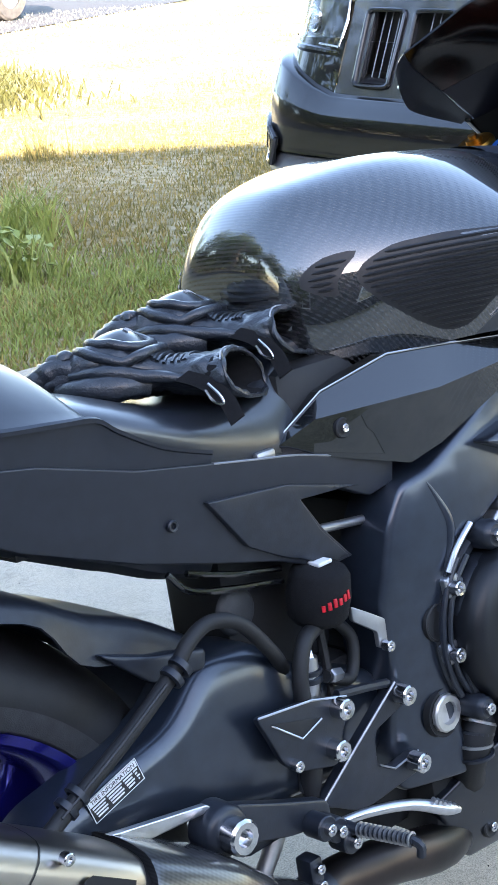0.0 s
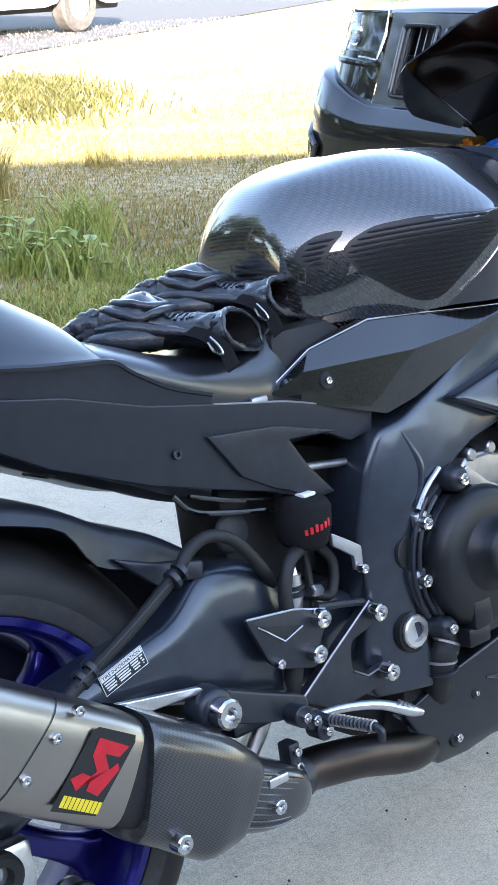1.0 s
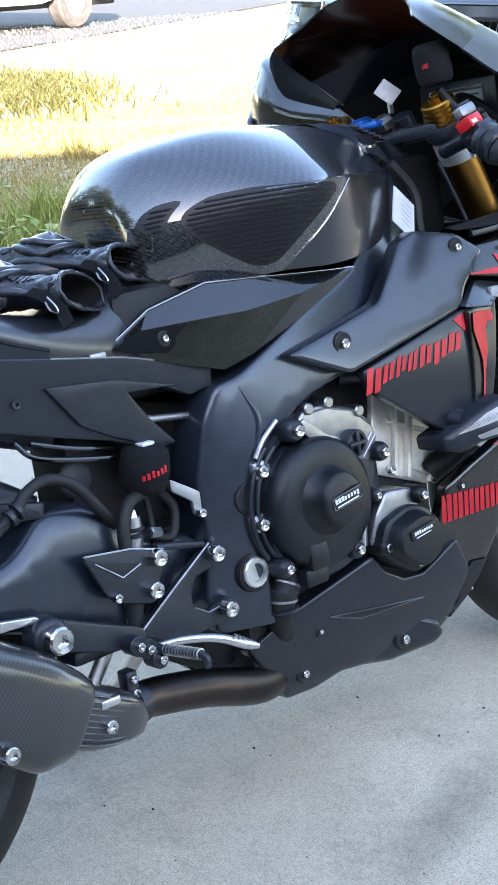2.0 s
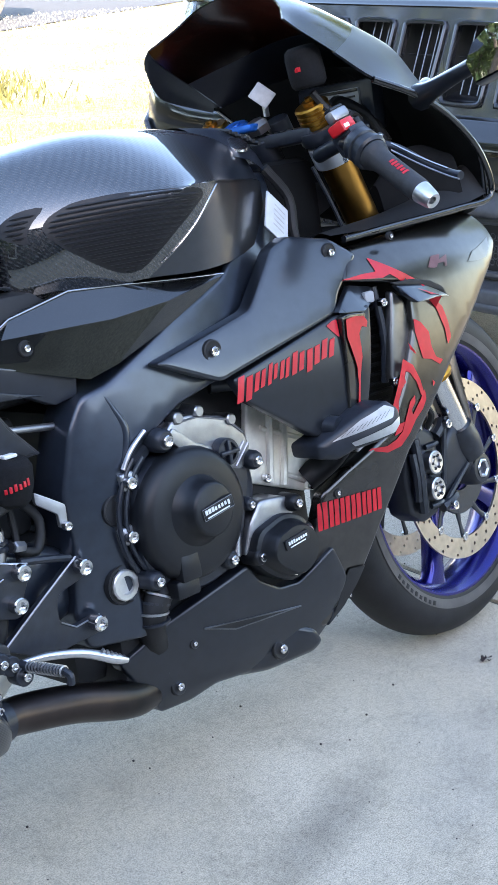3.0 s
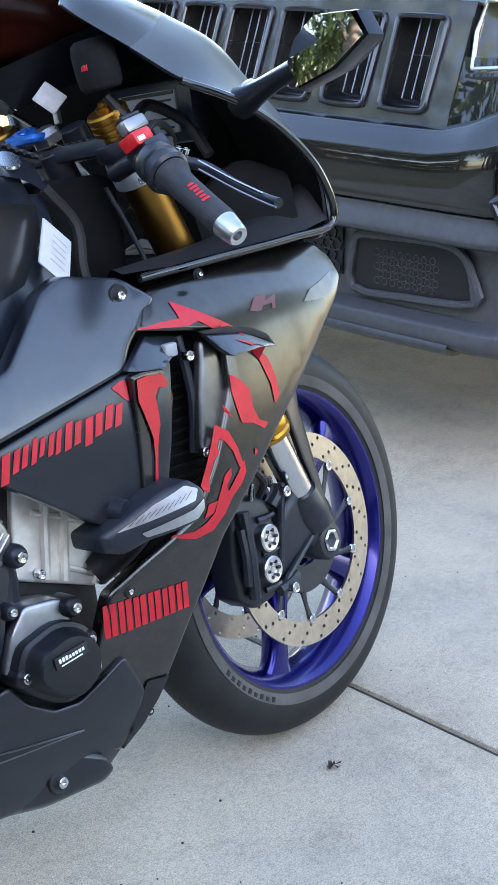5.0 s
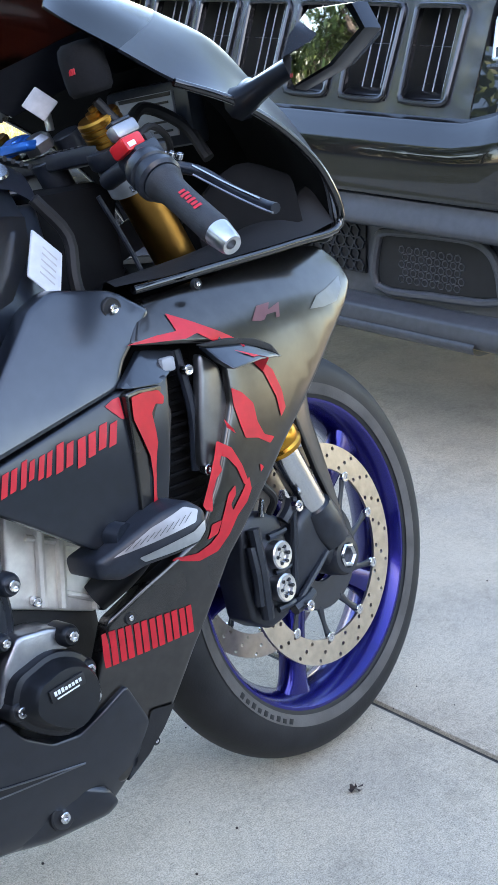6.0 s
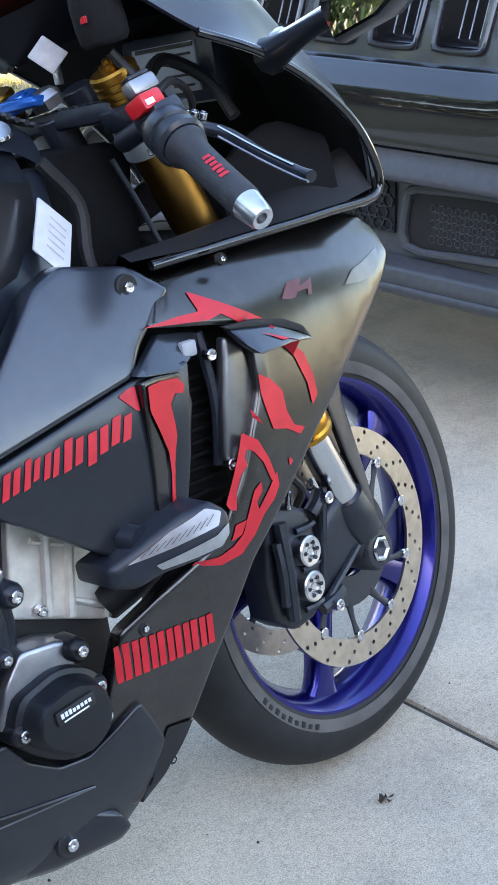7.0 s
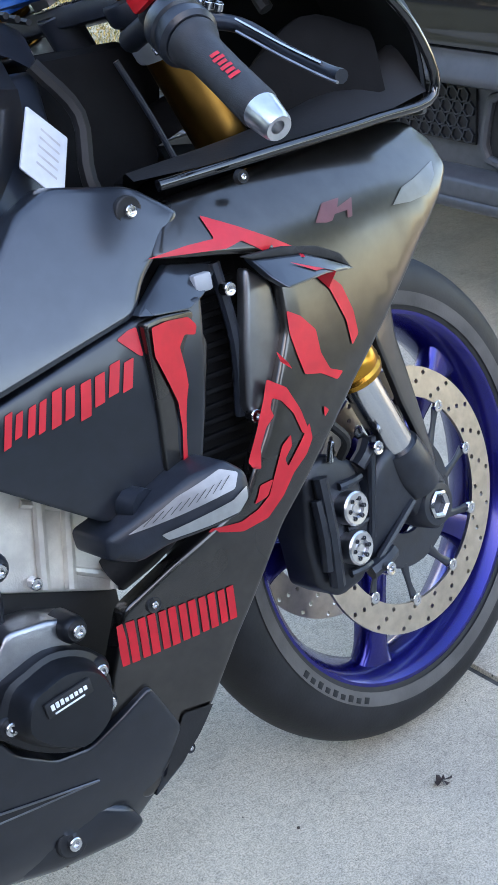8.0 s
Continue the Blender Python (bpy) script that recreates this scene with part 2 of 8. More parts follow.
class Shell:
    """A moulded side panel: an outline of (x, z, y) on the bike's side, its face bowed out and its edges rolled in."""

    def __init__(self, outline, bulge=0.01, roll=0.008, thick=0.012, corner=0.012, step=0.02, reach=0.08, sign=-1, tuck=None):
        self.tuck = tuck
        self.key = [np.array(q, float) for q in outline]
        rim = round_corners(outline, corner)
        self.rim = []
        for i, q in enumerate(rim):
            nxt = rim[(i + 1) % len(rim)]
            n = max(1, int(np.linalg.norm((nxt - q)[:2]) / 0.009))
            self.rim += [q + (nxt - q) * j / n for j in range(n)]
        self.bulge, self.roll, self.thick, self.step, self.reach, self.sign = bulge, roll, thick, step, reach, sign

    def edge(self, x, z):
        best = 9.0
        k = len(self.rim)
        for i in range(k):
            ax, az = self.rim[i - 1][:2]
            bx, bz = self.rim[i][:2]
            dx, dz = bx - ax, bz - az
            u = max(0, min(1, ((x - ax) * dx + (z - az) * dz) / (dx * dx + dz * dz + 1e-12)))
            best = min(best, math.hypot(x - ax - u * dx, z - az - u * dz))
        return best

    def plain(self, x, z):
        """A smooth sheet near the outline's own depths."""
        if not hasattr(self, "fit"):
            q = np.array(self.key)
            self.mid, self.half = (q[:, :2].max(0) + q[:, :2].min(0)) / 2, (q[:, :2].max(0) - q[:, :2].min(0)) / 2
            u, v = ((q[:, :2] - self.mid) / self.half).T
            a = np.stack([np.ones_like(u), u, v, u * v, u * u, v * v], 1)
            ridge = np.diag([0, 0.02, 0.02, 0.25, 0.5, 0.5])
            self.fit = np.linalg.solve(a.T @ a + ridge, a.T @ q[:, 2])
        u, v = (x - self.mid[0]) / self.half[0], (z - self.mid[1]) / self.half[1]
        c = self.fit
        return c[0] + c[1] * u + c[2] * v + c[3] * u * v + c[4] * u * u + c[5] * v * v + self.sign * self.bulge * (1 - 0.4 * u * u - 0.8 * v * v) - self.sign * (self.tuck[1] * max(0, z - self.tuck[0]) ** 2 if self.tuck else 0)

    def y(self, x, z):
        r = min(1, self.edge(x, z) / self.roll)
        return self.plain(x, z) - self.sign * self.roll * 0.7 * (1 - math.sqrt(max(0, 1 - (1 - r) ** 2)))

    def mesh(self):
        rim = [Vector(q[:2]) for q in self.rim]
        xs, zs = [q.x for q in rim], [q.y for q in rim]
        pts, k = list(rim), len(rim)
        c = sum(rim, Vector((0, 0))) / k
        for frac in (0.15, 0.45, 1.0):
            d = self.roll * frac
            for i in range(k):
                t = (rim[(i + 1) % k] - rim[i - 1])
                if t.length < 1e-9:
                    continue
                n = Vector((-t.y, t.x)).normalized() * d
                for q in (rim[i] + n, rim[i] - n):
                    if self.inside(q.x, q.y) and self.edge(q.x, q.y) > d * 0.8:
                        pts.append(q)
        x = min(xs) + self.step / 2
        while x < max(xs):
            z = min(zs) + self.step / 2
            while z < max(zs):
                if self.inside(x, z) and self.edge(x, z) > self.roll + self.step * 0.35:
                    pts.append(Vector((x, z)))
                z += self.step
            x += self.step
        edges = [(i, (i + 1) % k) for i in range(k)]
        vs, es, fs, *_ = delaunay_2d_cdt(pts, edges, [list(range(k))], 1, 1e-5)
        bm = bmesh.new()
        out = [bm.verts.new((q.x, self.y(q.x, q.y), q.y)) for q in vs]
        inn = [bm.verts.new((q.x, self.y(q.x, q.y) - self.sign * self.thick, q.y)) for q in vs]
        count = {}
        for f in fs:
            bm.faces.new([out[i] for i in f])
            bm.faces.new([inn[i] for i in reversed(f)])
            for i in range(len(f)):
                e = (f[i], f[(i + 1) % len(f)])
                count[frozenset(e)] = None if frozenset(e) in count else e
        for e in count.values():
            if e:
                bm.faces.new((out[e[1]], out[e[0]], inn[e[0]], inn[e[1]]))
        return bm

    def inside(self, x, z):
        hit = False
        k = len(self.rim)
        for i in range(k):
            ax, az = self.rim[i - 1][:2]
            bx, bz = self.rim[i][:2]
            if (az > z) != (bz > z) and x < (bx - ax) * (z - az) / (bz - az) + ax:
                hit = not hit
        return hit


class Over:
    """Two panels of which the outer one counts."""

    def __init__(self, *shells):
        self.shells = shells

    def y(self, x, z):
        return min(s.y(x, z) for s in self.shells if s is self.shells[0] or s.inside(x, z))


def plate(outline, thick=0.012, roll=0.003, corner=0.008):
    """A flat machined plate from an outline of (x, z, y)."""
    return Shell(outline, 0, roll, thick, corner, 0.05).mesh()


def flip_side(bm):
    for v in bm.verts:
        v.co.y = -v.co.y
    return bm


def decal(outline, host, off=0.0012, corner=0.002, step=0.012):
    """A thin printed shape laid on a moulded panel."""
    rim = [Vector(q[:2]) for q in round_corners([(x, z, 0) for x, z in outline], corner, 2)]
    fine = []
    for i, q in enumerate(rim):
        nxt = rim[(i + 1) % len(rim)]
        n = max(1, int((nxt - q).length / step))
        fine += [q + (nxt - q) * j / n for j in range(n)]
    sh = Shell([(q.x, q.y, 0) for q in fine], 0, 0.001, 0, 0, step)
    sh.rim = [(q.x, q.y, 0) for q in fine]
    pts = list(fine)
    xs, zs = [q.x for q in fine], [q.y for q in fine]
    x = min(xs) + step / 2
    while x < max(xs):
        z = min(zs) + step / 2
        while z < max(zs):
            if sh.inside(x, z) and sh.edge(x, z) > step * 0.4:
                pts.append(Vector((x, z)))
            z += step
        x += step
    k = len(fine)
    vs, es, fs, *_ = delaunay_2d_cdt(pts, [(i, (i + 1) % k) for i in range(k)], [list(range(k))], 1, 1e-5)
    bm = bmesh.new()
    out = [bm.verts.new((q.x, host.y(q.x, q.y) - off, q.y)) for q in vs]
    for f in fs:
        bm.faces.new([out[i] for i in f])
    return bm


def lettering(name, words, size, m, material, parent):
    cu = bpy.data.curves.new(name, "FONT")
    cu.body, cu.size, cu.align_x, cu.align_y, cu.extrude = words, size, "CENTER", "CENTER", 0.0002
    tmp = new("tmp", cu)
    bpy.context.view_layer.update()
    me = bpy.data.meshes.new_from_object(tmp.evaluated_get(bpy.context.evaluated_depsgraph_get()))
    bpy.data.objects.remove(tmp)
    bpy.data.curves.remove(cu)
    me.materials.clear()
    me.materials.append(material)
    ob = new(name, me)
    ob.parent, ob.matrix_basis = parent, m
    return ob

# ---- materials ----
satin = mat("satin_black_paint", (0.010, 0.0125, 0.018), 0.38, 0.1, 0.9, 0.1, 60, 0.012, 900, 0.2, 0.2, coat_ior=1.48)
satin_grey = mat("satin_grey_paint", (0.016, 0.020, 0.028), 0.36, 0.35, 1.0, 0.1, 60, 0.012, 900, 0.3, 0.16, coat_ior=1.62)
nose_paint = mat("satin_gunmetal_paint", (0.052, 0.048, 0.045), 0.28, 0.9, 0.7, 0.1, 60, 0.012, 900, 0.4, 0.13, coat_ior=1.6)
cowl_paint = mat("matte_black_cowl_paint", (0.014, 0.017, 0.025), 0.40, 0.1, 0.35, 0.1, 60, 0.015, 900, 0.36, 0.3)
frame_paint = mat("frame_grey_paint", (0.025, 0.033, 0.049), 0.33, 0.5, 0.8, 0.12, 50, 0.03, 700, coat_rough=0.17)
plastic = mat("black_plastic", (0.013, 0.016, 0.023), 0.36, 0, 0, 0.2, 80, 0.08, 600)
dark = mat("dark_cavity_plastic", (0.008, 0.008, 0.009), 0.65, 0, 0, 0.2, 40, 0.1, 300)
gloss = mat("gloss_black_paint", (0.006, 0.006, 0.007), 0.12, 0, 1.0, 0.1, 20, 0.0)
seat_vinyl = mat("seat_vinyl", (0.012, 0.014, 0.019), 0.30, 0, 0.8, 0.15, 60, 0.06, 1500, 0.6, 0.2)
rubber = mat("tyre_rubber", (0.010, 0.010, 0.011), 0.55, 0, 0, 0.3, 25, 0.1, 300, 0.35)
rubber_worn = mat("tyre_sidewall_dust", (0.070, 0.064, 0.058), 0.75, 0, 0, 0.3, 18, 0.15, 300)
alu = mat("brushed_aluminium", (0.62, 0.62, 0.64), 0.3, 1.0, 0, 0.08, 120, 0.05, 400)
cast = mat("cast_alloy", (0.58, 0.57, 0.55), 0.42, 0.9, 0, 0.15, 40, 0.12, 500)
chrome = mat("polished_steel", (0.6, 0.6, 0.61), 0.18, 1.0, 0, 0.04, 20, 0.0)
steel = mat("disc_steel", (0.47, 0.41, 0.345), 0.34, 1.0, 0, 0.12, 70, 0.08, 600)
titan = mat("titanium_sleeve", (0.36, 0.33, 0.30), 0.3, 1.0, 0, 0.06, 8, 0.03, 900)
titan_pipe = mat("heat_tinted_titanium", (0.045, 0.044, 0.046), 0.36, 1.0, 0, 0.3, 9, 0.03, 300, second=(0.085, 0.066, 0.062), second_scale=12)
gold = mat("gold_anodised", (0.5, 0.25, 0.035), 0.28, 1.0, 0, 0.08, 40, 0.02, 500)
gold_cap = mat("gold_fork_cap", (0.36, 0.18, 0.03), 0.34, 1.0, 0, 0.1, 40, 0.03, 500)
gold_dark = mat("gold_fork_tube", (0.26, 0.13, 0.03), 0.34, 1.0, 0, 0.12, 30, 0.02, 500)
blue_rim = mat("blue_rim_paint", (0.007, 0.006, 0.145), 0.26, 0.75, 0.6, 0.12, 30, 0.02, 600, coat_rough=0.12)
blue_cap = mat("blue_anodised", (0.02, 0.16, 0.62), 0.3, 0.6, 0.3, 0.05, 40, 0.0)
red_print = mat("red_vinyl_print", (0.52, 0.006, 0.018), 0.42, 0, 0.08, 0.1, 60, 0.0, coat_rough=0.25)
red_plastic = mat("red_switch", (0.6, 0.01, 0.015), 0.35, 0, 0.2, 0.05, 60, 0.0)
white_print = mat("white_print", (0.75, 0.76, 0.77), 0.5, 0, 0, 0.04, 60, 0.0)
grey_print = mat("grey_print", (0.32, 0.33, 0.35), 0.5, 0, 0, 0.06, 60, 0.0)
tag_card = mat("worn_grey_tag", (0.42, 0.42, 0.43), 0.5, 0, 0, 0.12, 90, 0.0)
sticker_paper = mat("sticker_paper", (0.56, 0.58, 0.62), 0.5, 0, 0, 0.08, 60, 0.0)
yellow_print = mat("yellow_print", (0.8, 0.6, 0.03), 0.45, 0, 0, 0.05, 60, 0.0)
black_print = mat("black_print", (0.012, 0.012, 0.013), 0.35, 0, 0.1, 0.05, 60, 0.0)
fabric = mat("black_fabric", (0.007, 0.007, 0.008), 0.9, 0, 0, 0.2, 300, 0.3, 1800, 0.25)
leather = mat("black_leather", (0.014, 0.017, 0.023), 0.34, 0, 0.35, 0.25, 90, 0.5, 420, 0.5)
hard_shell = mat("knuckle_shell", (0.02, 0.022, 0.026), 0.28, 0, 0.3, 0.1, 60, 0.05, 400, coat_rough=0.2)
grip_rubber = mat("grip_rubber", (0.022, 0.022, 0.024), 0.6, 0, 0, 0.2, 90, 0.2, 900)
carbon_gloss = carbon("glossy_carbon", 0.36, 0.0040, 0.036, 0.003, 0.4, 0.008, 0.3, 2.1)
carbon_panel = carbon("glossy_carbon_panel", 0.34, 0.0034, 0.010, 0.0015, 0.2, 0.008, 0.1, 1.75)
carbon_satin = carbon("satin_carbon", 0.4, 0.0026, 0.050, 0.010, 0.4, 0.14, 0.2, 1.5)
smoke = glass("smoked_screen", (0.005, 0.0014, 0.0012), 0.14, 1.40)
clear = glass("clear_lens", (0.95, 0.97, 1.0), 0.02, 1.45)
mirror_glass = mat("mirror_glass", (0.85, 0.87, 0.9), 0.03, 1.0, 0, 0.0, 20, 0.0)
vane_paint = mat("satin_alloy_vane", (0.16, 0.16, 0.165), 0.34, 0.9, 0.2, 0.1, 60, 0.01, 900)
car_black = mat("metallic_black_car_paint", (0.0035, 0.0035, 0.0042), 0.3, 0.1, 1.0, 0.4, 1800, 0.0, 200, 0.2, 0.015, coat_ior=1.65)
grille_paint = mat("gloss_grille_paint", (0.060, 0.063, 0.072), 0.25, 0.5, 1.0, 0.1, 60, 0.0, coat_rough=0.05, coat_ior=1.7)
car_trim = mat("textured_grey_bumper", (0.055, 0.058, 0.066), 0.34, 0, 0, 0.12, 60, 0.2, 900)
car_gloss_trim = mat("dark_chrome_trim", (0.055, 0.056, 0.062), 0.22, 0.8, 0.3, 0.05, 30, 0.0)
white_paint = mat("white_car_paint", (0.75, 0.74, 0.71), 0.3, 0, 0.6, 0.05, 10, 0.0)
concrete = concrete_mat("concrete")
soil = mat("dry_soil_lawn", (0.16, 0.13, 0.045), 0.95, 0, 0, 0.22, 14, 0.6, 60, 0.2, second=(0.42, 0.36, 0.23), second_scale=0.8)
asphalt = mat("asphalt", (0.055, 0.055, 0.06), 0.9, 0, 0, 0.12, 6, 0.1, 200)
# dark olive colour carries a tree's shadow on the sunlit lawn
shade_grass = mat("shadow_patch_grass", (0.050, 0.055, 0.010), 0.6, 0, 0, 0.2, 3, 0.0, second=(0.10, 0.09, 0.022), island=0.6)
blade = mat("grass_blades", (0.11, 0.125, 0.022), 0.6, 0, 0, 0.2, 3, 0.0, second=(0.38, 0.28, 0.09), island=0.7, second_scale=0.9)
weed = mat("weed_leaves", (0.17, 0.25, 0.04), 0.5, 0, 0, 0.2, 5, 0.05, 80, second=(0.34, 0.38, 0.11), island=0.5)
leaf_mat = mat("tree_leaves", (0.03, 0.06, 0.012), 0.5, 0, 0, 0.2, 2, 0.0, second=(0.10, 0.14, 0.03), island=0.6)
bark = mat("bark", (0.08, 0.06, 0.045), 0.9, 0, 0, 0.3, 9, 0.6, 30)
# near-black siding of the unseen house keeps the fairing's reflections dark
siding = mat("house_siding", (0.016, 0.021, 0.030), 0.7, 0, 0, 0.1, 6, 0.1, 60)
pad_vinyl = mat("knee_pad_vinyl", (0.010, 0.010, 0.012), 0.42, 0, 0.0, 0.15, 60, 0.05, 900, 0.4)
guard_plastic = mat("moulded_guard_plastic", (0.006, 0.0068, 0.009), 0.40, 0, 0, 0.15, 70, 0.05, 800, 0.4)
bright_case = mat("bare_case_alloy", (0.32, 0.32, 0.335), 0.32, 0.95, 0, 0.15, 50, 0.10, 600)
bright_ring = mat("pale_anodised_ring", (0.55, 0.55, 0.56), 0.4, 0.4, 0, 0.06, 60, 0.02, 500)
# near-black base puts the shade of deep cavities into the colour
void = mat("cavity_shade_black", (0.0035, 0.0035, 0.004), 0.75, 0, 0, 0.2, 40, 0.1, 300, 0.15)
case_alloy = mat("grey_case_alloy", (0.34, 0.34, 0.35), 0.4, 0.9, 0, 0.12, 40, 0.1, 500)
block_alloy = mat("bare_block_alloy", (0.78, 0.74, 0.67), 0.38, 0.55, 0, 0.15, 40, 0.15, 500)
joint_fill = mat("joint_filler", (0.05, 0.048, 0.045), 0.9, 0, 0, 0.3, 60, 0.3, 300)
roofing = mat("roof_shingle", (0.05, 0.052, 0.058), 0.9, 0, 0, 0.25, 6, 0.3, 40)
dry_leaf = mat("dry_leaf", (0.035, 0.022, 0.018), 0.7, 0, 0, 0.3, 90, 0.2, 300)

# ---- the place ----
def sheet(name, pts, z, material, label, category):
    bm = bmesh.new()
    bm.faces.new([bm.verts.new((x, y, z)) for x, y in pts])
    ob = part(name, bm, material)
    return tagged(ob, label, category, "", "structure")


ground = sheet("ground", [(-600, -600), (600, -600), (600, 600), (-600, 600)], -0.012, soil, "dry lawn of soil and short yellowed grass", "ground")

# the driveway: slabs with an open joint between them
driveway = tagged(new("driveway"), "pale brushed concrete driveway of several slabs", "driveway", "", "structure")
JOINT_X = 1.546
EDGE_Y = 2.42


def slab(x0, x1, y0, y1):
    bm = block((x0, y0, -0.1), (x1, y1, 0.0), 0.006)
    return part("slab", bm, concrete, driveway)


for x0, x1 in ((-7.5, -4.5), (-4.492, -1.492), (-1.484, JOINT_X - 0.006), (JOINT_X + 0.006, 4.6), (4.608, 7.7), (7.708, 10.8)):
    for y0, y1 in ((-4.0, -0.9995 - 0.6), (-1.5915, EDGE_Y)):
        slab(x0, x1, y0, y1)

part("joint_bed", block((-7.5, -4.0, -0.11), (10.8, EDGE_Y - 0.01, -0.008), 0), joint_fill, driveway, "dark filler in the joints")

road_dir = Vector((13.4, 9.0)).normalized()
road_n = Vector((-road_dir.y, road_dir.x))
p0 = Vector((13.6, 17.9))
road = sheet("road", [tuple(p0 + road_dir * a + road_n * b) for a, b in ((-80, 0), (80, 0), (80, 7.5), (-80, 7.5))], 0.004, asphalt,
             "dark asphalt street beyond the lawn", "road")

# ---- the motorcycle: it leans on its stand; x runs forward from the rear axle, y to its left, z up ----
bike = thing("motorcycle", LEAN_M, "matte black sport motorcycle with blue rims leaning on its stand", "motorcycle")


def both(name, shell, material, label=""):
    """The same panel on the right side and, mirrored, on the left."""
    part(name, shell.mesh(), material, bike, label)
    part(name, flip_side(shell.mesh()), material, bike, label)


# fuel tank
tank_rings = [mirrored([(x, y, z) for y, z in half]) for x, half in (
    (0.520, ((0, 0.845), (0, 0.835), (0, 0.815), (0, 0.79), (0, 0.765))),
    (0.522, ((0, 0.868), (-0.045, 0.858), (-0.063, 0.825), (-0.066, 0.785), (-0.055, 0.735))),
    (0.535, ((0, 0.902), (-0.058, 0.889), (-0.094, 0.845), (-0.099, 0.79), (-0.082, 0.735))),
    (0.572, ((0, 0.935), (-0.07, 0.923), (-0.123, 0.868), (-0.136, 0.805), (-0.112, 0.737))),
    (0.634, ((0, 0.951), (-0.085, 0.941), (-0.160, 0.882), (-0.177, 0.825), (-0.142, 0.75))),
    (0.70, ((0, 0.956), (-0.10, 0.948), (-0.197, 0.879), (-0.215, 0.84), (-0.18, 0.755))),
    (0.77, ((0, 0.953), (-0.105, 0.944), (-0.219, 0.871), (-0.228, 0.858), (-0.20, 0.752))),
    (0.85, ((0, 0.947), (-0.095, 0.937), (-0.188, 0.866), (-0.194, 0.857), (-0.18, 0.755))),
    (0.93, ((0, 0.937), (-0.085, 0.922), (-0.141, 0.861), (-0.146, 0.853), (-0.138, 0.765))),
    (0.99, ((0, 0.918), (-0.065, 0.905), (-0.103, 0.855), (-0.107, 0.847), (-0.105, 0.78))))]
tank_grid = surface(tank_rings, 9, 6)
bm = bmesh.new()
grid_mesh(bm, tank_grid)
for pt, nrm in (((0.835, 0, 0.9), (1, 0, 0)), ((0.70, 0, 0.757), (1, 0, -1.06))):
    bmesh.ops.bisect_plane(bm, geom=bm.verts[:] + bm.edges[:] + bm.faces[:], plane_co=pt, plane_no=nrm)


def is_front(f):
    c = f.calc_center_median()
    return c.x > 0.835 or (c.z < 0.884 and c.x - 0.70 > (c.z - 0.757) * 1.06)


front_bm = bm.copy()
bmesh.ops.delete(front_bm, geom=[f for f in front_bm.faces if not is_front(f)], context="FACES")
bmesh.ops.delete(bm, geom=[f for f in bm.faces if is_front(f)], context="FACES")
tank = part("fuel_tank", bm, carbon_gloss, bike, "glossy black carbon fuel tank", 60)
part("tank_front_cover", front_bm, satin_grey, bike, "satin black cover on the front of the tank", 60)

CARBON_SIDE = (((0.443, 0.699, -0.121), (0.440, 0.695, -0.125), (0.445, 0.688, -0.122)), ((0.505, 0.736, -0.130), (0.480, 0.715, -0.145), (0.472, 0.680, -0.143)), ((0.587, 0.757, -0.150), (0.572, 0.715, -0.171), (0.588, 0.643, -0.165)),
               ((0.651, 0.753, -0.162), (0.628, 0.714, -0.181), (0.629, 0.655, -0.175)), ((0.734, 0.746, -0.177), (0.716, 0.722, -0.192), (0.714, 0.690, -0.187)), ((0.818, 0.740, -0.190), (0.809, 0.739, -0.196), (0.804, 0.734, -0.195)))


def carbon_side(s):
    """A side panel with a crease along it: the upper face looks up, the lower one out."""
    bm = bmesh.new()
    line = np.array([np.array(q).ravel() for q in CARBON_SIDE])
    rows = []
    for top, mid, low in line.reshape(-1, 3, 3):
        rows.append([tuple(top + np.array((0, 0.0, 0.02))), tuple(top), *[tuple(top + (mid - top) * u) for u in (0.05, 0.5, 0.95)], tuple(mid), *[tuple(mid + (low - mid) * u) for u in (0.05, 0.5, 0.95)], tuple(low), tuple(low + np.array((0, 0.0, 0.02)))])
    grid_mesh(bm, [[(x, y * s, z) for x, z, y in r] for r in rows])
    return bm


for s in (1, -1):
    part("side_panel", carbon_side(s), carbon_panel, bike, "glossy carbon side panel", 14)
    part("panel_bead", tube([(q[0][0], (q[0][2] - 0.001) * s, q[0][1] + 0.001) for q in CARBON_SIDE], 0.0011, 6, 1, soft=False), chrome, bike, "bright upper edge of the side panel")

spar = Shell([(0.985, 0.865, -0.09), (0.972, 0.848, -0.10), (0.922, 0.799, -0.125), (0.84, 0.735, -0.16), (0.724, 0.694, -0.175), (0.608, 0.632, -0.172), (0.569, 0.624, -0.152), (0.545, 0.584, -0.145),
              (0.522, 0.504, -0.145), (0.528, 0.445, -0.145), (0.517, 0.34, -0.145), (0.53, 0.29, -0.142), (0.615, 0.285, -0.165), (0.606, 0.35, -0.172), (0.586, 0.436, -0.175), (0.602, 0.50, -0.176), (0.634, 0.541, -0.176),
              (0.712, 0.583, -0.176), (0.809, 0.605, -0.175), (0.95, 0.70, -0.15), (1.02, 0.80, -0.09), (1.03, 0.865, -0.08)], 0.008, 0.008, 0.06, 0.012)
both("frame_spar", spar, frame_paint, "dark grey alloy frame spar")
RIDGE = [(0.600, 0.622), (0.612, 0.598), (0.622, 0.572), (0.618, 0.545), (0.606, 0.515), (0.596, 0.480)]
part("spar_ridge", tube([(x, spar.y(x, z) + 0.0022, z) for x, z in RIDGE], (0.002, 0.004, 0.0055, 0.0055, 0.004, 0.002), 14, 4), frame_paint, bike, "soft ridge down the frame spar")

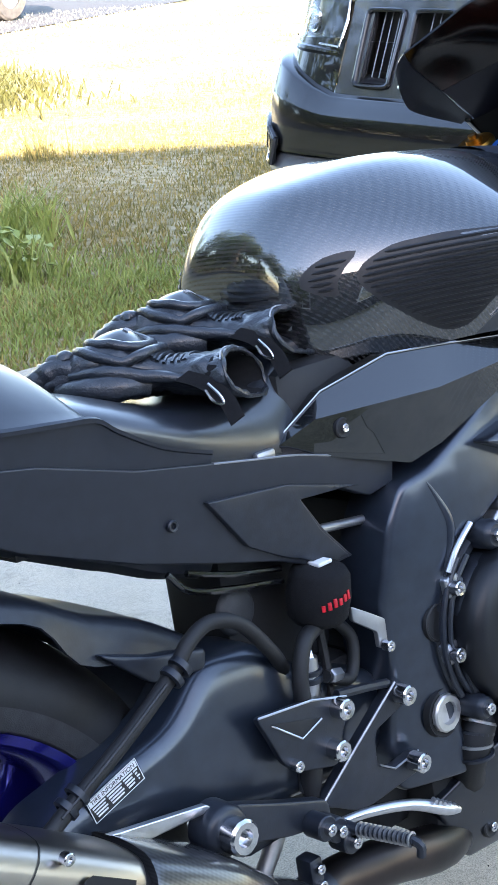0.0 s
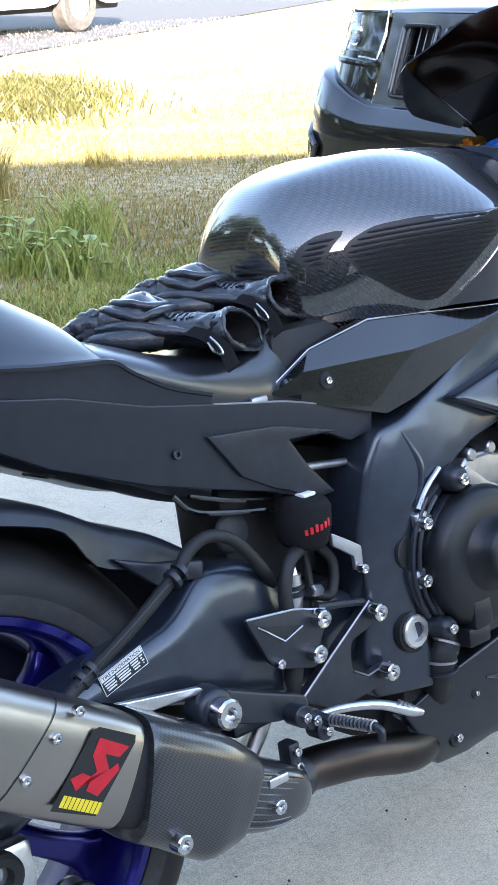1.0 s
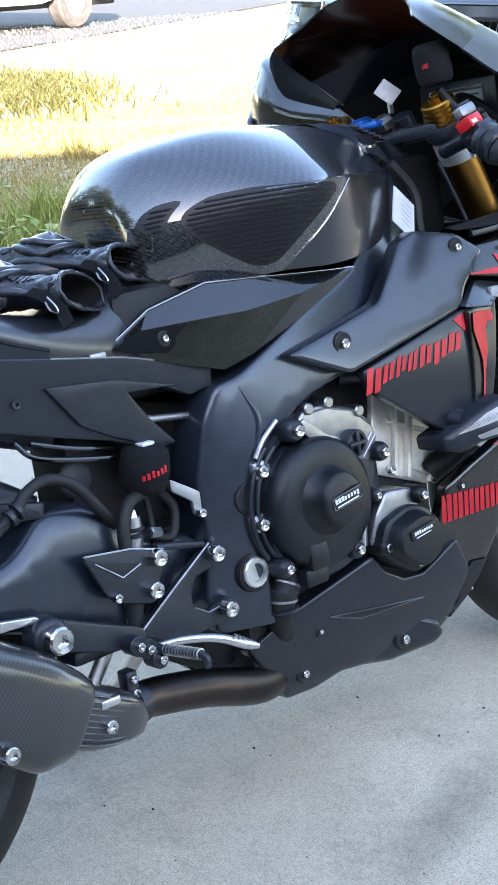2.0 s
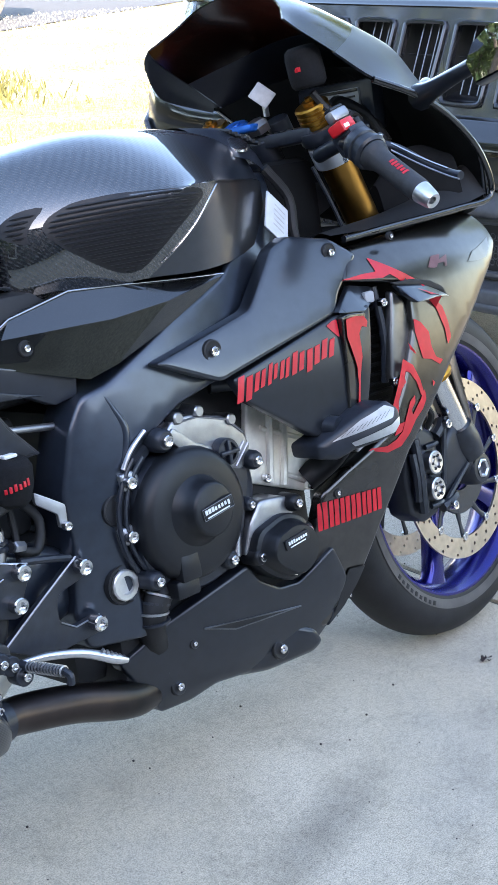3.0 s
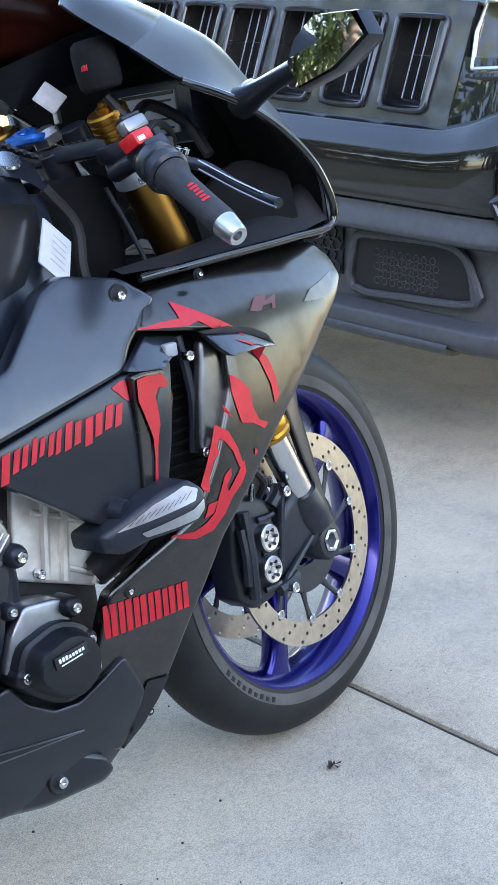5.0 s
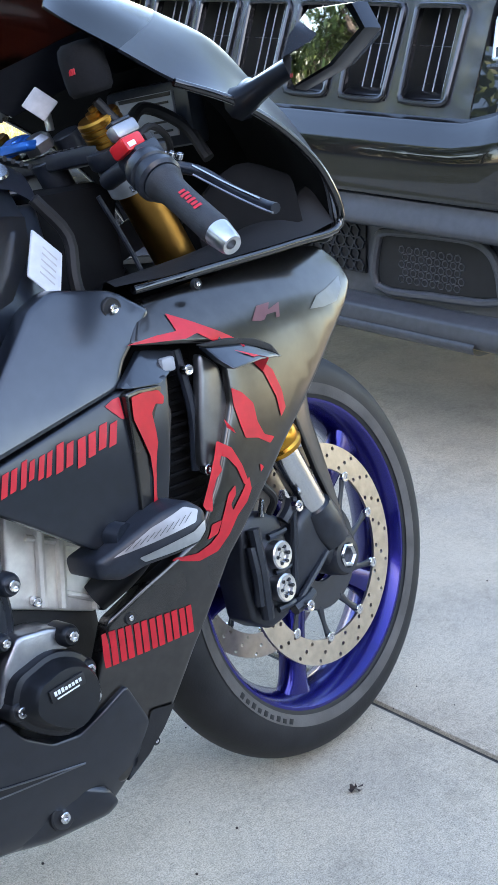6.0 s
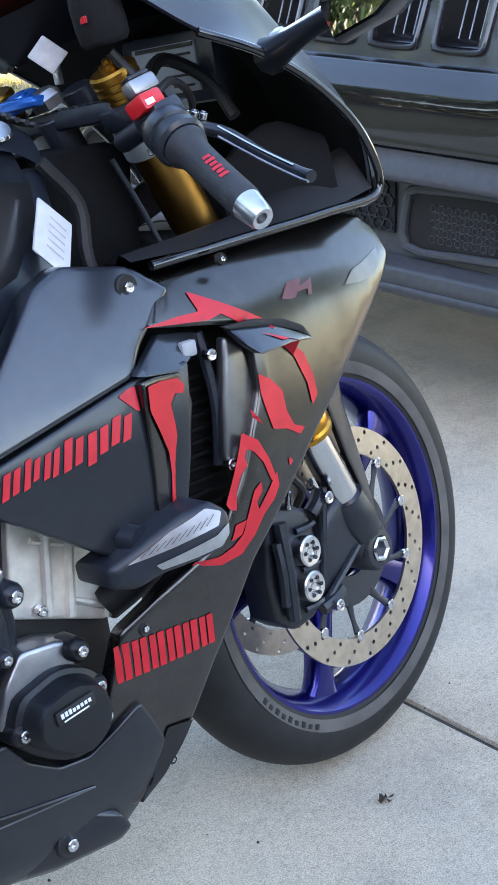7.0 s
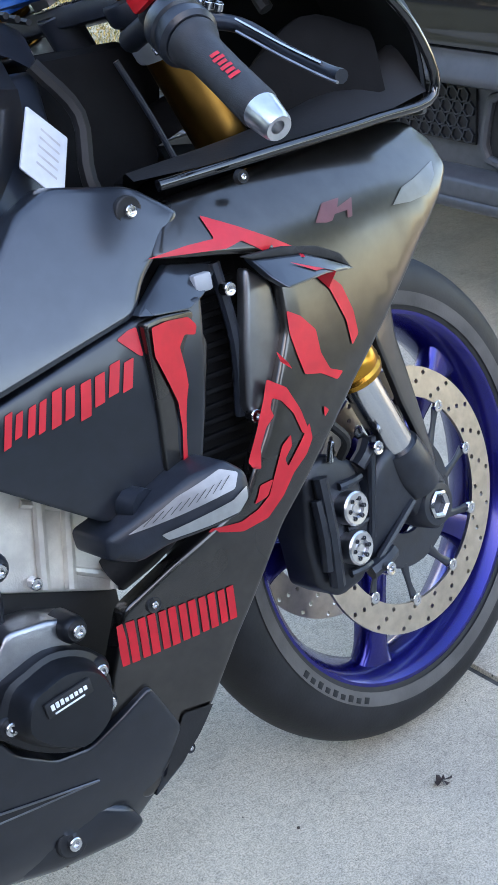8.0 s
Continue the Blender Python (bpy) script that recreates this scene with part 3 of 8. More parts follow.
upper_side = Shell([(0.67, 0.645, -0.20), (0.764, 0.602, -0.215), (0.99, 0.653, -0.222), (1.008, 0.68, -0.218), (1.067, 0.727, -0.20), (1.03, 0.757, -0.195), (0.955, 0.772, -0.185),
                    (0.917, 0.757, -0.18), (0.845, 0.685, -0.19)], 0.008, 0.006, 0.02, 0.010)
both("fairing_cover", upper_side, satin_grey)

panel_a = Shell([(0.785, 0.60, -0.215), (0.99, 0.652, -0.225), (1.055, 0.655, -0.235), (1.035, 0.56, -0.235), (1.02, 0.50, -0.23), (0.956, 0.483, -0.225), (0.92, 0.487, -0.22), (0.806, 0.565, -0.21)],
                0.006, 0.004, 0.015, 0.006)
both("fairing_panel", panel_a, satin)

panel_b = Shell([(1.02, 0.695, -0.215), (1.055, 0.737, -0.205), (1.20, 0.745, -0.21), (1.345, 0.757, -0.207), (1.406, 0.744, -0.184), (1.424, 0.722, -0.180), (1.428, 0.693, -0.180), (1.400, 0.668, -0.187), (1.345, 0.630, -0.206), (1.217, 0.53, -0.225),
                 (1.101, 0.421, -0.22), (1.035, 0.325, -0.207), (0.99, 0.245, -0.192), (0.968, 0.215, -0.184), (0.93, 0.188, -0.172), (0.895, 0.21, -0.175), (0.892, 0.30, -0.19), (0.925, 0.40, -0.205), (0.975, 0.425, -0.215), (1.06, 0.46, -0.225),
                 (1.10, 0.52, -0.23), (1.14, 0.60, -0.235), (1.145, 0.672, -0.232)], 0.012, 0.006, 0.015, 0.008, tuck=(0.668, 4.6))
both("fairing_nose_panel", panel_b, nose_paint, "satin gunmetal nose panel")

belly = Shell([(0.574, 0.252, -0.137), (0.654, 0.292, -0.160), (0.785, 0.334, -0.186), (0.802, 0.306, -0.188), (0.836, 0.284, -0.192), (0.871, 0.282, -0.196), (0.905, 0.30, -0.202), (0.935, 0.318, -0.206), (0.965, 0.26, -0.196),
               (0.945, 0.20, -0.178), (0.919, 0.164, -0.156), (0.83, 0.157, -0.142), (0.735, 0.166, -0.135), (0.693, 0.154, -0.131), (0.644, 0.153, -0.126), (0.611, 0.192, -0.128)], 0.006, 0.005, 0.02, 0.006)
both("belly_pan", belly, satin)

# tail unit and seat
tail_rings = [mirrored([(x, y, z) for y, z in half]) for x, half in (
    (-0.30, ((0, 1.06), (-0.03, 1.055), (-0.07, 1.02), (-0.071, 1.017), (-0.03, 0.97), (0, 0.97))),
    (-0.15, ((0, 0.99), (-0.05, 0.98), (-0.115, 0.905), (-0.116, 0.902), (-0.07, 0.84), (0, 0.84))),
    (0.0, ((0, 0.93), (-0.055, 0.92), (-0.134, 0.822), (-0.135, 0.819), (-0.09, 0.755), (0, 0.75))),
    (0.11, ((0, 0.885), (-0.055, 0.875), (-0.137, 0.794), (-0.138, 0.791), (-0.10, 0.697), (0, 0.69))),
    (0.185, ((0, 0.845), (-0.055, 0.836), (-0.138, 0.782), (-0.139, 0.779), (-0.105, 0.662), (0, 0.655))),
    (0.222, ((0, 0.815), (-0.06, 0.808), (-0.138, 0.775), (-0.139, 0.772), (-0.106, 0.645), (0, 0.64))),
    (0.245, ((0, 0.75), (-0.06, 0.75), (-0.137, 0.757), (-0.139, 0.754), (-0.107, 0.635), (0, 0.63))),
    (0.29, ((0, 0.71), (-0.06, 0.715), (-0.137, 0.731), (-0.139, 0.728), (-0.108, 0.613), (0, 0.61))),
    (0.345, ((0, 0.69), (-0.06, 0.695), (-0.137, 0.712), (-0.139, 0.709), (-0.11, 0.595), (0, 0.595))))]
part("tail_unit", skin(tail_rings, 4, 4), cowl_paint, bike, "matte black tail unit", 28)

seat_rings = [mirrored([(x, y, z) for y, z in half]) for x, half in (
    (0.19, ((0, 0.812), (-0.07, 0.809), (-0.110, 0.795), (-0.112, 0.765), (-0.105, 0.72))),
    (0.26, ((0, 0.79), (-0.08, 0.787), (-0.122, 0.77), (-0.127, 0.745), (-0.118, 0.70))),
    (0.33, ((0, 0.764), (-0.09, 0.762), (-0.126, 0.745), (-0.132, 0.72), (-0.122, 0.67))),
    (0.40, ((0, 0.754), (-0.088, 0.752), (-0.12, 0.738), (-0.130, 0.704), (-0.12, 0.65))),
    (0.45, ((0, 0.764), (-0.085, 0.760), (-0.112, 0.742), (-0.126, 0.70), (-0.115, 0.65))),
    (0.49, ((0, 0.795), (-0.08, 0.788), (-0.10, 0.765), (-0.115, 0.71), (-0.11, 0.65))),
    (0.53, ((0, 0.80), (-0.07, 0.79), (-0.09, 0.765), (-0.10, 0.71), (-0.10, 0.65))))]
part("seat", skin(seat_rings, 4, 5), seat_vinyl, bike, "black vinyl seat", 60)

sub_panel = Shell([(0.335, 0.708, -0.141), (0.45, 0.687, -0.142), (0.581, 0.650, -0.144), (0.579, 0.624, -0.144), (0.545, 0.618, -0.142), (0.50, 0.640, -0.141), (0.448, 0.644, -0.140), (0.478, 0.602, -0.138), (0.515, 0.562, -0.135),
                   (0.478, 0.56, -0.13), (0.42, 0.585, -0.13), (0.35, 0.605, -0.125), (0.26, 0.632, -0.120), (0.14, 0.680, -0.116), (0.03, 0.742, -0.112), (0.03, 0.775, -0.130), (0.16, 0.752, -0.138), (0.26, 0.722, -0.140)], 0.001, 0.002, 0.02, 0.003)
for s in (1, -1):
    part("cover_lip", tube([(x, (sub_panel.y(x, z) - 0.0004) * s, z - 0.0004) for x, z in ((0.345, 0.706), (0.40, 0.696), (0.45, 0.687), (0.515, 0.6685), (0.579, 0.650))], 0.0011, 6, 3), case_alloy, bike, "bright upper edge of the subframe cover")
both("subframe_cover", sub_panel, cowl_paint)
facet = Shell([(0.33, 0.672, -0.1422), (0.43, 0.662, -0.1432), (0.53, 0.634, -0.1445), (0.50, 0.638, -0.1438), (0.446, 0.642, -0.1425), (0.470, 0.604, -0.1405), (0.508, 0.564, -0.1375), (0.478, 0.566, -0.1355), (0.42, 0.59, -0.1355), (0.375, 0.615, -0.138)], 0.0005, 0.0015, 0.006, 0.002)
both("cover_facet", facet, plastic, "raised facet of the subframe cover")

# swing arm
swing = Shell([(0.02, 0.375, -0.115), (0.10, 0.448, -0.125), (0.249, 0.482, -0.13), (0.302, 0.525, -0.13), (0.371, 0.518, -0.125), (0.43, 0.47, -0.12), (0.53, 0.43, -0.12), (0.56, 0.36, -0.12), (0.50, 0.33, -0.12),
               (0.375, 0.345, -0.125), (0.19, 0.40, -0.125), (0.06, 0.33, -0.115), (-0.03, 0.29, -0.115), (-0.04, 0.34, -0.115)], 0.018, 0.02, 0.05, 0.02)
both("swing_arm", swing, frame_paint, "dark grey alloy swing arm")

# engine
part("engine_block", block((0.58, -0.14, 0.20), (0.97, 0.14, 0.60), 0.02), dark, bike, "black engine block")


# wheels
def wheel(centre, turn, tyre_r, half, rim_half, name="wheel"):
    """A cast wheel with five twin spokes and its tyre; turn is the pose of the wheel's plane."""
    m = Matrix.Translation(centre) @ turn
    prof = [(0.222, -rim_half + 0.0005), (0.231, -rim_half), (0.2325, -rim_half + 0.005), (0.224, -rim_half + 0.013), (0.215, -0.02), (0.215, 0.02), (0.224, rim_half - 0.013), (0.2325, rim_half - 0.005),
            (0.231, rim_half), (0.222, rim_half - 0.0005), (0.214, rim_half - 0.008), (0.203, 0.018), (0.198, 0.0), (0.203, -0.018), (0.214, -rim_half + 0.008)]
    bm = turned(bmesh.new(), prof, (0, 0, 0), (0, 1, 0), 72, True)
    rim = part(name, bm, blue_rim, bike, "blue cast alloy wheel")
    rim.matrix_basis = m
    part("hub", turned(bmesh.new(), [(0.015, -0.05), (0.045, -0.05), (0.05, -0.03), (0.05, 0.03), (0.045, 0.05), (0.015, 0.05)], (0, 0, 0), (0, 1, 0), 24, True), blue_rim, rim)
    for k in range(5):
        a0 = 2 * math.pi * k / 5 + 0.62
        rows = []
        for rr, sw, dp, yy in ((0.040, 0.030, 0.020, -0.002), (0.08, 0.021, 0.019, -0.006), (0.13, 0.017, 0.017, -0.010), (0.18, 0.021, 0.015, -0.012), (0.208, 0.034, 0.014, -0.012)):
            u, v = Vector((math.cos(a0 + 0.05), 0, math.sin(a0 + 0.05))), Vector((-math.sin(a0), 0, math.cos(a0)))
            rows.append([u * rr + v * (sw * math.copysign(abs(math.cos(w)) ** 0.6, math.cos(w))) + Vector((0, yy + dp * math.copysign(abs(math.sin(w)) ** 0.6, math.sin(w)), 0)) for w in [2 * math.pi * j / 8 + 0.39 for j in range(8)]])
        part("spoke", skin(rows, 3, 2, True), blue_rim, rim)
    tp = []
    for j in range(25):
        w = math.pi * (j / 24) + math.pi
        tp.append((0.226 + (tyre_r - 0.226) * max(0, -math.sin(w)) ** 0.75, math.cos(w) * half * (0.80 + 0.20 * max(0, -math.sin(w)) ** 0.5)))
    bm = turned(bmesh.new(), tp, (0, 0, 0), (0, 1, 0), 96)
    part("tyre", bm, rubber, rim, "black road tyre", 60)
    return rim


STEER = math.radians(5.94)
RAKE = math.radians(24)
HEAD = Vector((1.405 - 0.03 * math.cos(RAKE), 0, 0.299 - 0.03 * math.sin(RAKE)))
STEER_M = Matrix.Translation(HEAD) @ Matrix.Rotation(STEER, 4, Vector((-math.sin(RAKE), 0, math.cos(RAKE)))) @ Matrix.Translation(-HEAD)
wheel_rear = wheel((0, 0, 0.317), Matrix(), 0.320, 0.097, 0.082)
wheel_front = wheel((0, 0, 0), Matrix(), 0.299, 0.06, 0.048)
wheel_front.matrix_basis = STEER_M @ Matrix.Translation((1.405, 0, 0.299))

# ---- front end of the motorcycle ----
def steered(name, bm, material, label="", parent=None, angle=38):
    ob = part(name, bm, material, parent or bike, label, angle)
    if parent is None:
        ob.matrix_basis = STEER_M
    return ob


AX = Vector((-math.sin(RAKE), 0, math.cos(RAKE)))


def leg(y, s, ahead=0.0):
    """A point on a fork leg, s metres up from the axle's height."""
    return Vector((1.397 + ahead, y, 0.31)) + AX * s


bolt_mesh = mesh_of("bolt", turned(bmesh.new(), [(0, 0.5), (0.45, 0.5), (0.5, 0.95), (0.85, 1.0), (1.0, 0.85), (1.0, -0.6)], (0, 0, 0), (0, -1, 0), 12), chrome)
bolt_dark = mesh_of("bolt", turned(bmesh.new(), [(0, 0.4), (0.45, 0.4), (0.5, 0.95), (0.85, 1.0), (1.0, 0.85), (1.0, -0.6)], (0, 0, 0), (0, -1, 0), 12), plastic)


def bolt(x, y, z, r=0.007, parent=None, turn=None, mesh=None, name="bolt"):
    ob = new(name, mesh or bolt_mesh)
    ob.parent = parent or bike
    ob.matrix_basis = Matrix.Translation((x, y, z)) @ (turn or Matrix()) @ Matrix.Scale(r, 4)
    return ob


for y in (-0.105, 0.105):
    s = -1 if y < 0 else 1
    steered("fork_tube", rod(leg(y, 0.215), leg(y, 0.667), 0.027, 0.027, 32), gold_dark, "bronze gold fork tube")
    steered("fork_slider", rod(leg(y, 0.06), leg(y, 0.22), 0.0215, 0.0215, 28), chrome, "chromed fork slider")
    bm = turned(bmesh.new(), [(0.022, 0), (0.031, 0.001), (0.033, 0.008), (0.031, 0.012), (0.033, 0.016), (0.031, 0.03), (0.027, 0.038)], leg(y, 0.185), AX, 32)
    steered("dust_seal", bm, gold, "gold fork collar")
    cap = [(0.0, 0.0), (0.0275, 0.0)]
    for k in range(3):
        h = 0.004 + 0.0085 * k
        cap += [(0.0275, h), (0.0255, h + 0.001), (0.0255, h + 0.003), (0.0275, h + 0.004)]
    cap += [(0.0275, 0.030), (0.025, 0.033), (0.012, 0.033), (0.012, 0.039), (0.006, 0.039), (0.006, 0.044), (0, 0.044)]
    steered("fork_cap", turned(bmesh.new(), cap, leg(y, 0.666), AX, 28), gold_cap, "gold fork cap with grooves")
    steered("fork_clamp", turned(bmesh.new(), [(0.027, 0), (0.032, 0.001), (0.033, 0.004), (0.033, 0.034), (0.032, 0.037), (0.027, 0.038)], leg(y, 0.600), AX, 28), bright_ring, "grey alloy clamp ring")
    steered("yoke_eye", turned(bmesh.new(), [(0.0275, 0), (0.036, 0.001), (0.0375, 0.004), (0.0375, 0.020), (0.036, 0.023), (0.0275, 0.024)], leg(y, 0.641), AX, 28), plastic, "black yoke clamp round the fork tube")
    # fork foot with the axle eye
    foot = Shell([(1.330, 0.388, -0.116), (1.382, 0.400, -0.116), (1.400, 0.365, -0.112), (1.434, 0.320, -0.108), (1.437, 0.288, -0.108), (1.412, 0.266, -0.108), (1.386, 0.276, -0.108), (1.366, 0.312, -0.110), (1.338, 0.292, -0.104),
                  (1.296, 0.262, -0.100), (1.282, 0.276, -0.100), (1.294, 0.335, -0.104), (1.312, 0.372, -0.110)], 0.006, 0.012, 0.034, 0.012).mesh()
    steered("fork_foot", foot if s < 0 else flip_side(foot), plastic, "black cast fork foot")
    steered("foot_socket", tube([leg(y, 0.082), leg(y, 0.05), leg(y, 0.02, 0.002)], (0.0265, 0.030, 0.026), 18, 4), plastic)
    steered("axle_eye", turned(bmesh.new(), [(0.014, 0.0), (0.014, 0.006), (0.018, 0.011), (0.025, 0.010), (0.029, 0.004), (0.030, -0.02)], (1.405, y * 1.02, 0.299), (0, s, 0), 28), plastic)
    steered("axle_nut", turned(bmesh.new(), [(0.0, 0.002), (0.0105, 0.002), (0.0115, 0.011), (0.015, 0.014), (0.018, 0.012), (0.018, 0.0)], (1.405, y * 1.02, 0.299), (0, s, 0), 6), chrome, "hexagon steel axle end")
    # caliper and its bracket
    cal = Shell([(1.222, 0.392, -0.094), (1.238, 0.408, -0.096), (1.262, 0.410, -0.10), (1.292, 0.392, -0.106), (1.299, 0.33, -0.107), (1.297, 0.285, -0.106), (1.280, 0.255, -0.10), (1.246, 0.246, -0.095), (1.218, 0.268, -0.09), (1.212, 0.33, -0.090)], 0.004, 0.008, 0.040, 0.008)
    bm = cal.mesh()
    caliper = steered("brake_caliper", bm if s < 0 else flip_side(bm), plastic, "black brake caliper with two silver caps")
    for px, pz in ((1.270, 0.345), (1.266, 0.300)):
        prof = [(0, 0.006), (0.0045, 0.006), (0.005, 0.004), (0.010, 0.004), (0.011, 0.0075), (0.0175, 0.008), (0.0195, 0.006), (0.0195, -0.01)]
        pcap = steered("piston_cap", turned(bmesh.new(), prof, (px, s * 0.112, pz), (0, s, 0), 28), alu, "silver piston cap", caliper)
        for k in range(6):
            w = k * math.pi / 3
            b = new("recess", bolt_dark)
            b.parent, b.matrix_basis = caliper, Matrix.Translation((px + 0.0115 * math.cos(w), s * 0.1185, pz + 0.0115 * math.sin(w))) @ Matrix.Scale(0.0026, 4)
    for a, b, r in (((1.236, 0.392), (1.232, 0.268), 0.009), ((1.225, 0.37), (1.222, 0.29), 0.007), ((1.296, 0.385), (1.318, 0.405), 0.010), ((1.285, 0.262), (1.325, 0.272), 0.010), ((1.262, 0.372), (1.296, 0.372), 0.005), ((1.262, 0.322), (1.298, 0.322), 0.004), ((1.255, 0.272), (1.288, 0.272), 0.005)):
        part("caliper_rib", tube([(a[0], s * 0.106, a[1]), ((a[0] + b[0]) / 2, s * 0.109, (a[1] + b[1]) / 2), (b[0], s * 0.106, b[1])], r, 8, 2), plastic, caliper)
    part("bleed_nipple", rod((1.256, s * 0.105, 0.402), (1.262, s * 0.108, 0.425), 0.005, 0.0035), chrome, caliper)
    part("brake_hose", tube([(1.268, s * 0.112, 0.405), (1.262, s * 0.13, 0.43), (1.235, s * 0.125, 0.47), (1.24, s * 0.10, 0.54)], 0.0055, 8, 5), rubber, caliper, "black brake hose")
    for a, b in (((1.318, 0.412), (1.296, 0.30)), ((1.366, 0.318), (1.30, 0.272))):
        steered("bracket_rib", tube([(a[0], s * 0.114, a[1]), (b[0], s * 0.108, b[1])], 0.005, 8, 1), plastic)
    for bx, bz in ((1.315, 0.40), (1.30, 0.262)):
        bolt(bx, s * 0.118, bz, 0.008, caliper, Matrix() if s < 0 else Matrix.Rotation(math.pi, 4, "Z"))

# brake discs with drilled holes, on their carriers
def disc_mesh(r0, r1, n, hole):
    bm = bmesh.new()
    rows = 3
    for row in range(rows):
        ra, rb = r0 + (r1 - r0) * row / rows, r0 + (r1 - r0) * (row + 1) / rows
        for k in range(n):
            a0, a1 = 2 * math.pi * (k + row / 2) / n, 2 * math.pi * (k + 1 + row / 2) / n
            am, rm = (a0 + a1) / 2, (ra + rb) / 2
            ring = [(ra, a0), (ra, am), (ra, a1), (rm, a1), (rb, a1), (rb, am), (rb, a0), (rm, a0)]
            out = [(r * math.cos(a), r * math.sin(a)) for r, a in ring]
            cx, cz = rm * math.cos(am), rm * math.sin(am)
            if (k + row) % 2 == 0:
                inn = []
                for ox, oz in out:
                    d = math.hypot(ox - cx, oz - cz)
                    inn.append((cx + (ox - cx) / d * hole, cz + (oz - cz) / d * hole))
                vo = [bm.verts.new((x, 0, z)) for x, z in out]
                vi = [bm.verts.new((x, 0, z)) for x, z in inn]
                for j in range(8):
                    bm.faces.new((vo[j], vo[(j + 1) % 8], vi[(j + 1) % 8], vi[j]))
            else:
                bm.faces.new([bm.verts.new((x, 0, z)) for x, z in out])
    bmesh.ops.remove_doubles(bm, verts=bm.verts, dist=1e-5)
    bmesh.ops.recalc_face_normals(bm, faces=bm.faces)
    bmesh.ops.solidify(bm, geom=bm.faces, thickness=0.0045)
    return bm


for y in (-0.0645, 0.06):
    disc = part("brake_disc", disc_mesh(0.124, 0.16, 42, 0.0032), steel, wheel_front, "drilled steel brake disc")
    disc.location = (0, y, 0)
    bm = turned(bmesh.new(), [(0.040, -0.003), (0.080, -0.003), (0.082, 0.0), (0.080, 0.003), (0.040, 0.003)], (0, y, 0), (0, 1, 0), 40, True)
    part("disc_carrier", bm, plastic, wheel_front)
    for k in range(10):
        w = 2 * math.pi * k / 10 + 0.2
        a, b = w - 0.16, w
        bm = tube([(0.076 * math.cos(a), y, 0.076 * math.sin(a)), (0.10 * math.cos(w - 0.07), y, 0.10 * math.sin(w - 0.07)), (0.121 * math.cos(b), y, 0.121 * math.sin(b))], (0.0075, 0.0045, 0.0065), 8, 3)
        for v in bm.verts:
            v.co.y = y + (v.co.y - y) * 0.5
        part("carrier_arm", bm, plastic, wheel_front)
        bb = new("bobbin", bolt_mesh)
        bb.parent, bb.matrix_basis = wheel_front, Matrix.Translation((0.123 * math.cos(b), y - 0.003 if y < 0 else y + 0.003, 0.123 * math.sin(b))) @ (Matrix() if y < 0 else Matrix.Rotation(math.pi, 4, "Z")) @ Matrix.Diagonal((0.0075, 0.003, 0.0075, 1))
# sidewall band and marks of the tyres
for wh, rr, hh in ((wheel_front, 0.299, 0.06), (wheel_rear, 0.320, 0.097)):
    prof = []
    for sn in (0.03, 0.07, 0.11, 0.15, 0.20):
        prof.append((0.2265 + (rr - 0.226) * sn ** 0.75, -(math.sqrt(1 - sn * sn) * hh * (0.80 + 0.20 * sn ** 0.5) + 0.0012)))
    band = turned(bmesh.new(), prof, (0, 0, 0), (0, 1, 0), 96)
    for k in range(9):
        w = radians(215 + 3.4 * k)
        rq = 0.2265 + (rr - 0.226) * 0.12 ** 0.75
        yq = -(math.sqrt(1 - 0.12 ** 2) * hh * (0.80 + 0.20 * 0.12 ** 0.5) + 0.0014)
        mark = part("sidewall_mark", block((-0.0045, -0.0004, -0.004), (0.0035, 0.0004, 0.004 - 0.0015 * (k % 2)), 0.0002), rubber, wh)
        mark.matrix_basis = Matrix.Translation((rq * math.cos(w), yq, rq * math.sin(w))) @ Matrix.Rotation(-w - math.pi / 2, 4, "Y")
    part("sidewall_band", band, rubber_worn if wh is wheel_front else grip_rubber, wh, "dusty grey tyre sidewall band", 60)

back_of_turn = STEER_M.inverted()
# mudguard over the front tyre
rings = []
for k in range(9):
    w = radians(88 + 9 * k)
    c, s = math.cos(w), math.sin(w)
    half = [(1.405 + 0.318 * c, 0, 0.299 + 0.318 * s), (1.405 + 0.314 * c, -0.045, 0.299 + 0.314 * s), (1.405 + 0.292 * c, -0.072, 0.299 + 0.292 * s), (1.405 + (0.255 - 0.0 * k) * c, -0.079, 0.299 + 0.255 * s)]
    rings.append(mirrored(half))
steered("front_mudguard", skin(rings, 3, 4, thick=0.003), nose_paint, "satin gunmetal front mudguard")
for y in (-0.083, 0.083):
    leaf = Shell([(1.375, 0.60, -0.092), (1.435, 0.615, -0.068), (1.449, 0.602, -0.066), (1.421, 0.546, -0.074), (1.417, 0.505, -0.076), (1.440, 0.418, -0.076), (1.461, 0.333, -0.074), (1.444, 0.336, -0.086), (1.398, 0.432, -0.095), (1.372, 0.511, -0.095)], 0.004, 0.006, 0.006, 0.004)
    bm = leaf.mesh()
    for v in bm.verts:
        v.co = back_of_turn @ v.co
    steered("mudguard_leg", bm if y < 0 else flip_side(bm), nose_paint, "satin gunmetal mudguard leg")

